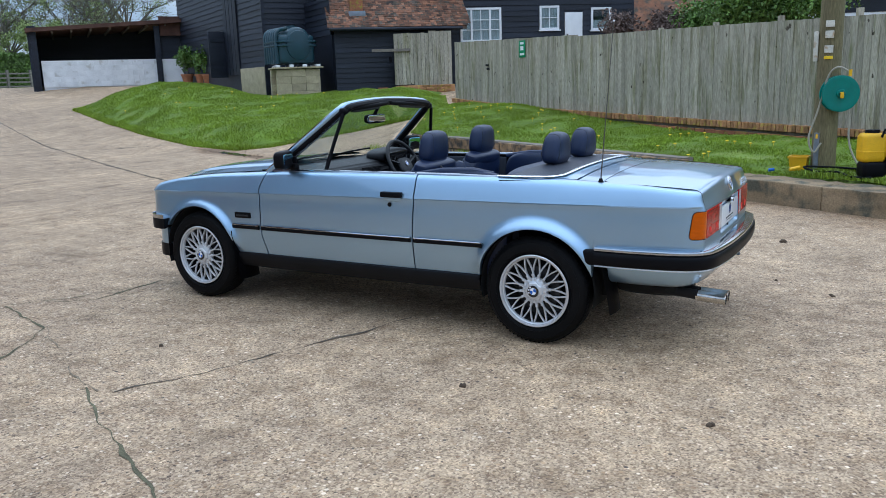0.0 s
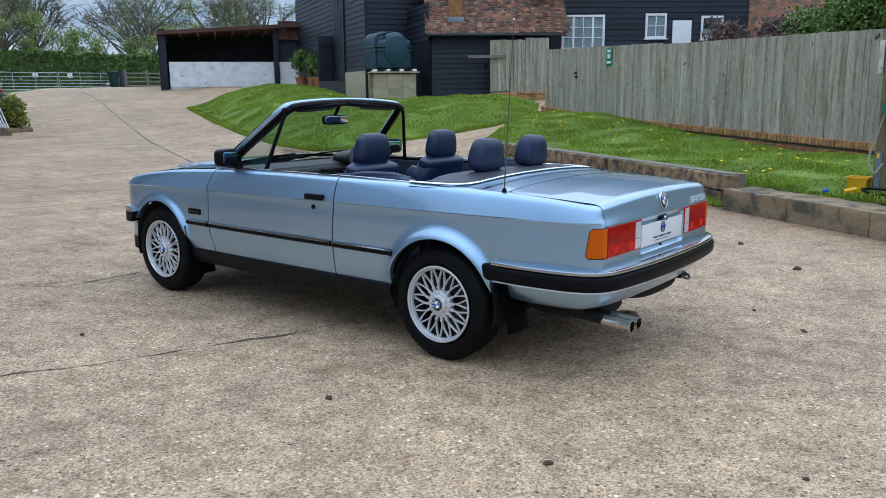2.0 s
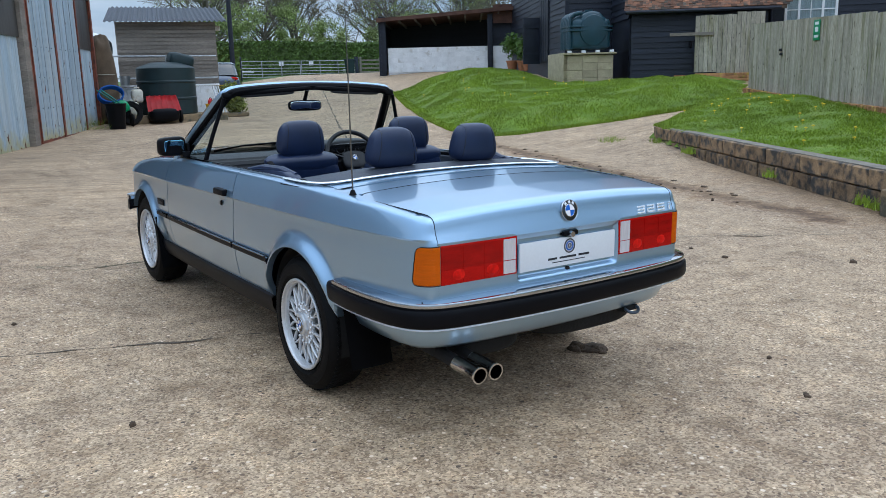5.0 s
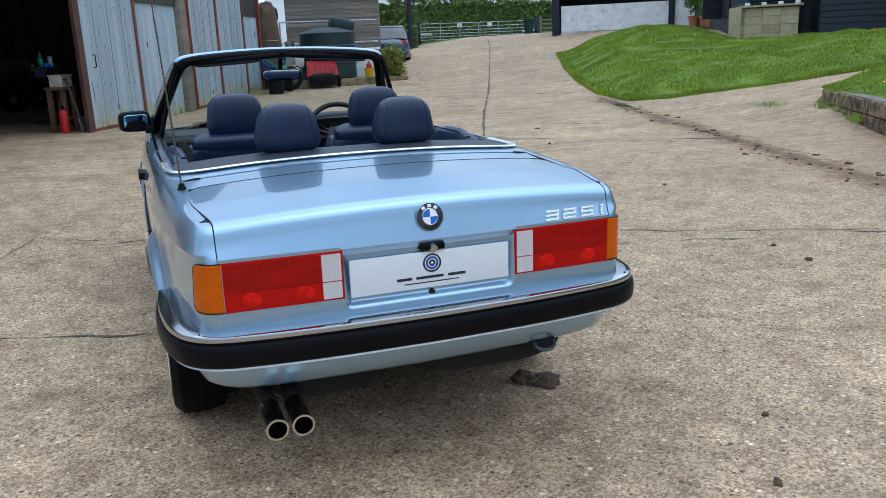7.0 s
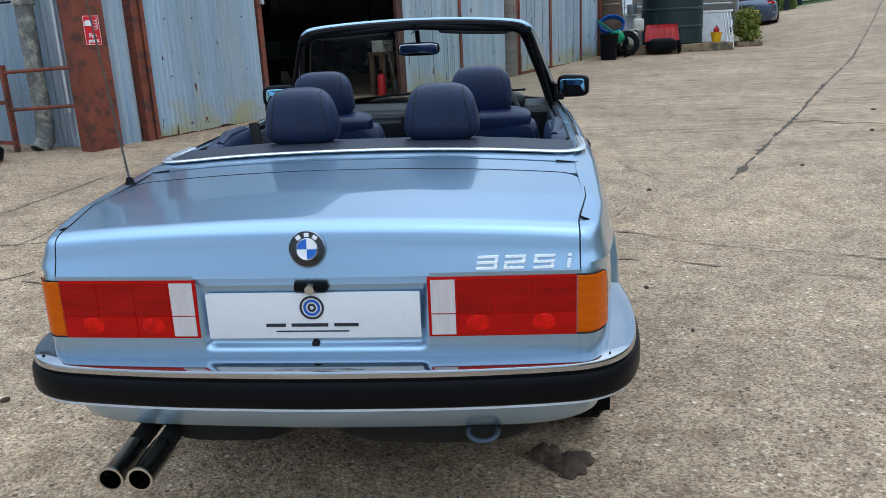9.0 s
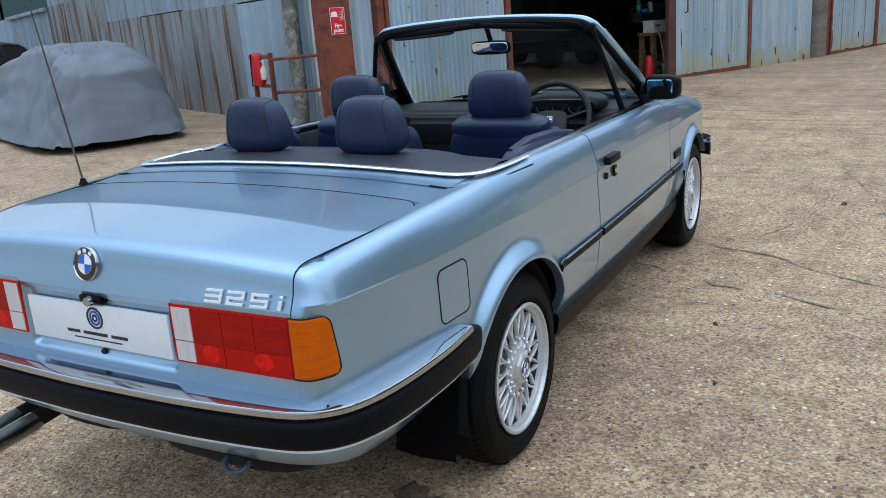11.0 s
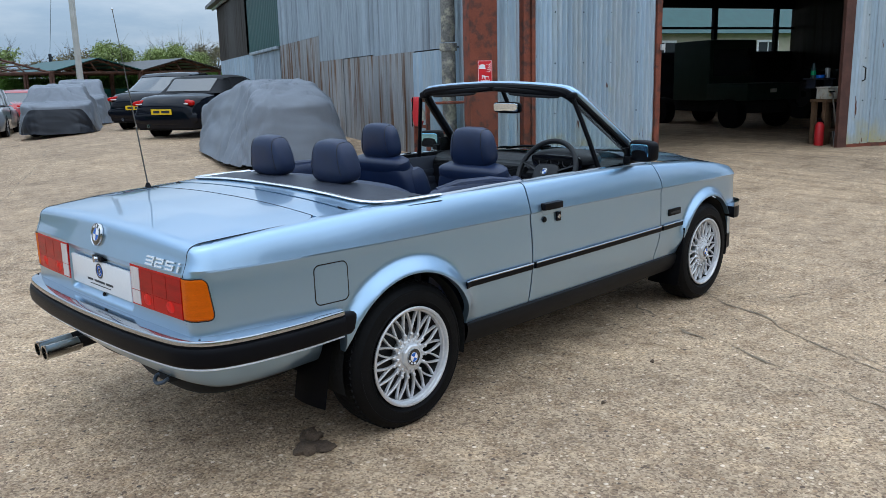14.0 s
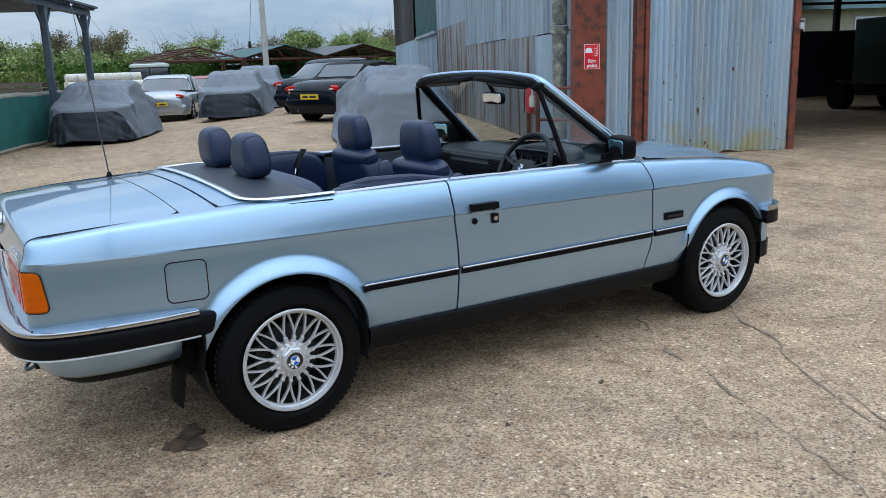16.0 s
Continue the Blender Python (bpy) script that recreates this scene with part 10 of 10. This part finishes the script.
cn = thing("plastic_crate", "white plastic box with a lid on the workbench", "box", FAC @ Matrix.Translation((6.48, .53, .92)))
part("body", B(-.17, .17, -.11, .11, 0, .17, bevel=.012), M["white_plastic"], cn)
part("lid", B(-.18, .18, -.12, .12, .172, .195, bevel=.006), M["white_plastic"], cn)
shf = thing("wall_shelf", "dark narrow shelf above the workbench", "shelf", FAC @ Matrix.Translation((6.46, .62, 1.23)))
part("board", B(-.24, .24, 0, .24, 0, .025, bevel=.004), M["tar"], shf)
for xx in (-.2, .18):
    part("bracket", B(xx, xx + .02, .02, .2, -.14, 0), M["tar"], shf)
for k, (xx, mt, hh, rr) in enumerate(((-.16, "tank_dark", .24, .04), (-.02, "badge_blue", .05, .09), (.15, "galv", .16, .045))):
    bt = thing("shelf_bottle", ("dark bottle with a green label", "low blue plastic tray", "small steel can")[k] + " on the shelf", ("bottle", "tray", "can")[k], FAC @ Matrix.Translation((6.46 + xx, .72, 1.257)), "clutter on the shelf")
    part("body", lathe(bmesh.new(), [(0, 0), (rr, 0), (rr, hh * .7), (rr * .5, hh * .85), (rr * .4, hh), (0, hh)] if k == 0 else [(0, 0), (rr * .9, 0), (rr, hh), (rr * .92, hh), (rr * .85, .01), (0, .01)], 14), M[mt], bt)
    if k == 0:
        part("label", lathe(bmesh.new(), [(rr + .001, hh * .2), (rr + .001, hh * .5)], 14), M["sign_green"], bt)
TRC = FAC @ Matrix.Translation((12.6, 5.2, .16))
trc = thing("tractor", "old dark tractor standing deep inside the workshop", "tractor", TRC)
part("bonnet", B(-.35, .35, -.9, .7, .75, 1.25, bevel=.06), M["tank_dark"], trc)
part("seat", rounded(bmesh.new(), .22, .2, .12, Matrix.Translation((0, 1.3, 1.1)), 3, 10), M["black_trim"], trc)
part("axle", tube(bmesh.new(), [(-.85, 1.1, .65), (.85, 1.1, .65)], .09, 8), M["under"], trc)
part("exhaust_pipe", tube(bmesh.new(), [(.2, -.2, 1.2), (.2, -.2, 2.0)], .035, 8), M["under"], trc)
for sd in (-1, 1):
    tw_ = sub("wheel", trc, "large tractor tyre")
    tw_.matrix_basis = facing((sd * .8, 1.1, .65), (sd, 0, 0), (0, 0, 1))
    part("tyre", lathe(bmesh.new(), [(.32, -.16), (.6, -.17), (.65, -.1), (.65, .1), (.6, .17), (.32, .12)], 28), M["rubber"], tw_)
    part("rim", lathe(bmesh.new(), [(0, .03), (.3, .03), (.33, .12)], 24), M["alloy_shade"], tw_)
    part("headlamp", lathe(bmesh.new(), [(0, .03), (.08, .02), (.09, 0)], 14, facing((sd * .28, -.92, 1.05), (0, -1, 0), (0, 0, 1))), M["clear_lens"], trc)
    part("front_wheel", lathe(bmesh.new(), [(.14, -.08), (.32, -.08), (.36, 0), (.32, .08), (.14, .08)], 22, facing((sd * .6, -.5, .36), (sd, 0, 0), (0, 0, 1))), M["rubber"], trc)
fe = thing("fire_extinguisher", "red fire extinguisher inside the doorway", "extinguisher", FAC @ Matrix.Translation((6.20, .42, .162)) @ Matrix.Scale(.8, 4))
part("cylinder", lathe(bmesh.new(), [(0, 0), (.085, 0), (.09, .02), (.09, .42), (.06, .48), (.03, .50), (0, .5)], 20), M["red_plastic"], fe)
part("valve", B(-.03, .03, -.02, .02, .5, .57, bevel=.006), M["black_trim"], fe)
part("hose", tube(bmesh.new(), [(.03, 0, .53), (.10, 0, .48), (.10, 0, .22)], .012, 6), M["black_trim"], fe)
shv = thing("shovel", "steel shovel leaning by the workshop doorway", "shovel", FAC @ Matrix.Translation((6.38, .16, .162)) @ Matrix.Scale(.78, 4))
part("blade", B(-.16, .12, -.02, 0, .0, .34, Matrix.Rotation(-.25, 4, "X"), bevel=.006), M["galv"], shv)
part("shaft", tube(bmesh.new(), [(0, .1, .3), (.02, .30, 1.1)], .018, 8), M["timber"], shv)
part("grip", tube(bmesh.new(), [(-.05, .31, 1.12), (.09, .31, 1.12)], .016, 6), M["black_trim"], shv)
bh = thing("neighbour_house", "cream rendered house with a green roof behind the workshop", "house", FAC @ Matrix.Translation((0, 22, 0)))
M["cream"] = mat("cream_render", (0.42, 0.385, 0.29), 0.85, var=0.1, scale=2, bump=0.1)
part("wall", B(13, 36, 0, 5, -.1, 3.3), M["cream"], bh)
part("roof", extrude_poly(bmesh.new(), [(-.5, 3.2), (2.5, 5.9), (5.5, 3.2)], 24, Matrix.Rotation(radians(90), 4, "Z") @ Matrix.Translation((0, -36.5, 0))), M["green_tin"], bh)
for x0 in (15, 18.5, 21.5, 24.5, 28.0, 31.0):
    wn_ = part("window", B(x0, x0 + 1.3, -.06, 0, 1.9, 2.9, bevel=.01), M["white_paint"], bh)
    for k in range(2):
        part("pane", B(x0 + .08 + k * .6, x0 + .62 + k * .6, -.066, -.058, 2.0, 2.8), M["dark_room"], wn_)


# ---- shed, tanks and clutter past the workshop ----
SHD = frame_at((-23.75, 4.15, 0), (.27, .963))
shed = thing("timber_shed", "grey horizontal-boarded timber shed with a dark corrugated roof", "shed", SHD)
part("frame", B(.02, 2.95, .02, 4.0, .7, 3.25), M["timber"], shed)
z_ = .75
k = 0
while z_ < 3.25:
    part("cladding_board", B(0, 2.97, -.02 - .006 * (k % 2), .02, z_, z_ + .112), M["timber"], shed, smooth=False)
    part("cladding_board", B(2.95, 2.99, 0, 1.0, z_, z_ + .112), M["timber"], shed, smooth=False)
    z_ += .12
    k += 1
part("door", B(2.96, 3.02, 1.1, 3.6, .8, 3.0, bevel=.01), M["tin_grey"], shed, "grey side door")
part("roof", corrugated(bmesh.new(), -.3, 3.35, 0, 4.6, 0, .15, .028, .01), M["tar"], shed)
shed.children[-1].matrix_basis = Matrix.Translation((0, -.35, 3.26)) @ Matrix.Rotation(radians(-80), 4, "X")
lampb = part("flood_lamp", B(2.99, 3.15, .1, .3, 3.0, 3.15, bevel=.02), M["white_plastic"], shed)
rl_ = thing("handrail", "galvanised tube handrail in front of the shed", "handrail", SHD @ Matrix.Translation((0, -1.0, 0)))
for zz in (1.55, 2.2):
    part("rail", tube(bmesh.new(), [(-.1, 0, zz), (2.9, .2, zz - .02)], .024, 8), M["galv"], rl_)
for xx in (-.1, 1.4):
    part("upright", tube(bmesh.new(), [(xx, .0, .4), (xx, .05, 2.22)], .024, 8), M["galv"], rl_)
lw_ = thing("block_wall", "low whitewashed block wall beside the tank", "wall", frame_at((-22.3, 5.7, 0), (.0, 1.0)), kind="structure")
part("core", B(-2.6, 1.05, .06, .26, .1, 1.26), M["white_block"], lw_)
for r_ in range(5):
    for c_ in range(8):
        share("block", wb[(r_ + c_) % 4], Matrix.Translation((-2.38 + c_ * .44 + (.2 if r_ % 2 else 0), .05, .30 + r_ * .216)), lw_)
part("capping", B(-2.6, 1.1, -.02, .36, 1.28, 1.34, bevel=.01), M["white_block"], lw_)
plt_ = tagged(part("plinth", B(-22.1, -20.9, 3.2, 6.5, .0, .48, bevel=.03), M["kerb"]), "low concrete plinth under the green tank", "plinth", kind="structure")
gtk = thing("green_tank", "large round dark green water tank with a hinged lid box", "tank", Matrix.Translation((-21.7, 4.98, .48)))
part("body", lathe(bmesh.new(), [(0, 0), (.80, 0), (.83, .03), (.83, .42), (.845, .44), (.845, .48), (.83, .5), (.83, .90), (.845, .92), (.845, .96), (.83, .98), (.83, 1.33), (.78, 1.38), (.4, 1.50), (0, 1.53)], 48), M["tank_dark"], gtk)
part("lid_box", rounded(bmesh.new(), .25, .38, .21, Matrix.Translation((.05, .45, 1.55)) @ Matrix.Rotation(-.25, 4, "X"), 4, 12), M["tank_dark"], gtk)
bn = thing("grit_barrow", "red plastic lid on a black tipping barrow", "barrow", Matrix.Translation((-20.55, 4.5, g(-20.6, 4.5))) @ Matrix.Rotation(-.15, 4, "Z"))
bm = bmesh.new()
grid(bm, lambda u, v: Vector((.25 - .55 * v, (-.45 + .9 * u) * (1 - .08 * v), .36 + .42 * v + .05 * math.sin(v * 3.1) + .018 * (1 if (u * 6) % 1 > .5 else 0))), lin(0, 1, 25), lin(0, 1, 8))
bmesh.ops.solidify(bm, geom=list(bm.faces), thickness=.02)
part("red_lid", bm, M["red_plastic"], bn, "faded red plastic lid")
part("hopper", rounded(bmesh.new(), .36, .42, .19, Matrix.Translation((-.05, 0, .25)), 4, 14), M["black_trim"], bn)
part("wheel", lathe(bmesh.new(), [(0, -.05), (.17, -.05), (.2, 0), (.17, .05), (0, .05)], 22, Matrix.Translation((-.1, .47, .2)) @ Matrix.Rotation(math.pi / 2, 4, "X")), M["rubber"], bn)
for k, (x, y, z) in enumerate(((-20.9, 3.75, .50), (-21.1, 3.95, .85), (-21.0, 3.45, .48))):
    jc = thing("jerrycan", "milky plastic jerrycan stained brown" if k else "white plastic jerrycan standing by the wall", "jerrycan", Matrix.Translation((x, y, z)), "jerrycans")
    part("body", rounded(bmesh.new(), .12, .15, .19, Matrix.Translation((0, 0, .19)), 5, 12), M["white_plastic"], jc)
    part("handle", tube(bmesh.new(), [(0, -.08, .36), (0, -.06, .43), (0, .06, .43), (0, .08, .36)], .016, 6), M["white_plastic"], jc)
    part("cap", lathe(bmesh.new(), [(0, .05), (.03, .05), (.03, 0)], 10, Matrix.Translation((0, .1, .37))), M["black_trim"], jc)
tagged(part("crate", B(-21.3, -20.7, 3.2, 4.1, .05, .48, bevel=.01), M["kerb"]), "grey concrete block ledge under the cans", "ledge")
yb_ = thing("fire_bucket", "yellow bucket with a red bottle on the plinth", "bucket", Matrix.Translation((-21.2, 6.1, .48)))
part("bucket", lathe(bmesh.new(), [(0, 0), (.11, 0), (.15, .25), (.165, .25), (.165, .27), (.14, .27), (.1, .02), (0, .02)], 20), M["yellow"], yb_)
part("red_bottle", lathe(bmesh.new(), [(0, .1), (.08, .1), (.08, .36), (.03, .42), (0, .43)], 14), M["red_plastic"], yb_)
part("bail", tube(bmesh.new(), [(.15, 0, .26), (.1, 0, .42), (0, 0, .46), (-.1, 0, .42), (-.15, 0, .26)], .008, 5), M["black_trim"], yb_)
for k in range(3):
    tagged(part("metal_strut", tube(bmesh.new(), [(-21.1, 6.42 + k * .07, .3), (-22.1, 6.5 + k * .09, 1.25)], .02, 6), M["galv"]), "galvanised tube leaning on the white wall", "strut", "leaning struts")
bs = thing("box_bush", "small clipped golden-green bush in a low planter", "bush", Matrix.Translation((-22.4, 7.25, g(-22.4, 7.2))))
part("planter", B(-.4, .4, -.35, .35, 0, .12, bevel=.02), M["kerb"], bs)
part("stem", tube(bmesh.new(), [(0, 0, .1), (0, 0, .5)], .03, 6), M["bark"], bs)
v, f = [], []
rr = random.Random(6)
for k in range(6):
    leaf_cloud(v, f, (rr.uniform(-.15, .15), rr.uniform(-.15, .15), .30 + .11 * k), .42, 1500, .035, rr, .8, .9)
M["gold_leaf"] = mat("golden_green_leaf", (0.19, 0.21, 0.035), 0.6, var=0.25, scale=3, bump=0.0, island=0.35)
pymesh("foliage", v, f, M["gold_leaf"], bs)
pl2 = thing("black_planter", "tall black plastic pot by the barn end", "pot", Matrix.Translation((-19.4, 2.95, g(-19.4, 2.9))))
part("pot", lathe(bmesh.new(), [(0, 0), (.2, 0), (.25, .62), (.27, .62), (.27, .66), (.22, .66), (.2, .5), (0, .5)], 24), M["black_trim"], pl2)
wbw = thing("wheelbarrow", "old green wheelbarrow tipped by the barn end", "wheelbarrow", Matrix.Translation((-20.0, 3.2, g(-20, 3.2))))
part("tray", rounded(bmesh.new(), .3, .22, .16, Matrix.Translation((0, 0, .52)) @ Matrix.Rotation(.5, 4, "X"), 3.5, 12), M["sign_green"], wbw)
for sd in (-1, 1):
    part("handle", tube(bmesh.new(), [(sd * .2, .2, .45), (sd * .25, -.3, .85), (sd * .25, -.5, 1.0)], .02, 6), M["teal"], wbw)
part("wheel", lathe(bmesh.new(), [(0, -.04), (.15, -.04), (.18, 0), (.15, .04), (0, .04)], 20, Matrix.Translation((.15, .25, .18)) @ Matrix.Rotation(math.pi / 2, 4, "X")), M["rubber"], wbw)
for k, (x, y) in enumerate(((-20.4, 3.55), (-20.7, 3.3))):
    tagged(part("old_tyre", lathe(bmesh.new(), [(.2, -.1), (.31, -.1), (.34, 0), (.31, .1), (.2, .1), (.2, -.1)], 26, Matrix.Translation((x, y, g(x, y) + .34)) @ Matrix.Rotation(1.4, 4, "Y") @ Matrix.Rotation(.3 * k, 4, "X")), M["rubber"]), "old black tyre leaning by the barn end", "tyre", "old tyres")
cl_ = thing("pipe_coil", "coil of blue water pipe hung by the barn end", "pipe coil", Matrix.Translation((-20.9, 3.2, 1.05)))
for k in range(5):
    part("turn", tube(bmesh.new(), [(.04 * k - .1, .33 * math.cos(a), .22 * math.sin(a) + .02 * k) for a in lin(0, 6.283, 25)[:-1]], .022, 6, closed=True), M["blue_pipe"], cl_)
vn = thing("van", "white van parked behind the workshop end", "van", Matrix.Translation((-23.0, 2.7, .25)) @ Matrix.Rotation(.2, 4, "Z"))
part("body", rounded(bmesh.new(), 1.2, .9, 1.15, Matrix.Translation((0, 0, 1.5)), 4, 18), M["white_paint"], vn)
part("window", rounded(bmesh.new(), .05, .62, .28, Matrix.Translation((1.14, .1, 2.15)), 4, 10), M["car_glass"], vn)
M["tarp"] = mat("brown_tarpaulin", (0.11, 0.075, 0.045), 0.8, var=0.3, scale=3, fine=0.2, bump=0.3)
tarp = thing("tarpaulin", "brown-green tarpaulin draped over a tall frame by the barn end", "tarpaulin", Matrix.Translation((-21.75, 3.22, .3)))
part("sheet", rounded(bmesh.new(), .42, .36, 1.25, Matrix.Translation((0, 0, 1.2)), 3.2, 26, lambda p: Vector((p.x * (1.12 - .28 * (p.z + 1.25) / 2.5), p.y * (1.12 - .28 * (p.z + 1.25) / 2.5), p.z)) * (1 + .07 * noise.noise(p * 3) + .05 * noise.noise(Vector((p.x * 8, p.y * 8, p.z * 1.2))))), M["tarp"], tarp)
part("rope", tube(bmesh.new(), [(.44 * math.cos(a), .38 * math.sin(a), 1.35) for a in lin(0, 6.283, 25)[:-1]], .012, 5, closed=True), M["hose"], tarp)
tagged(part("bucket_metal", lathe(bmesh.new(), [(0, 0), (.12, 0), (.15, .28), (.135, .28), (0, .02)], 18, Matrix.Translation((-22.1, 3.9, 1.34))), M["galv"]), "upturned galvanised bucket on the white wall", "bucket")
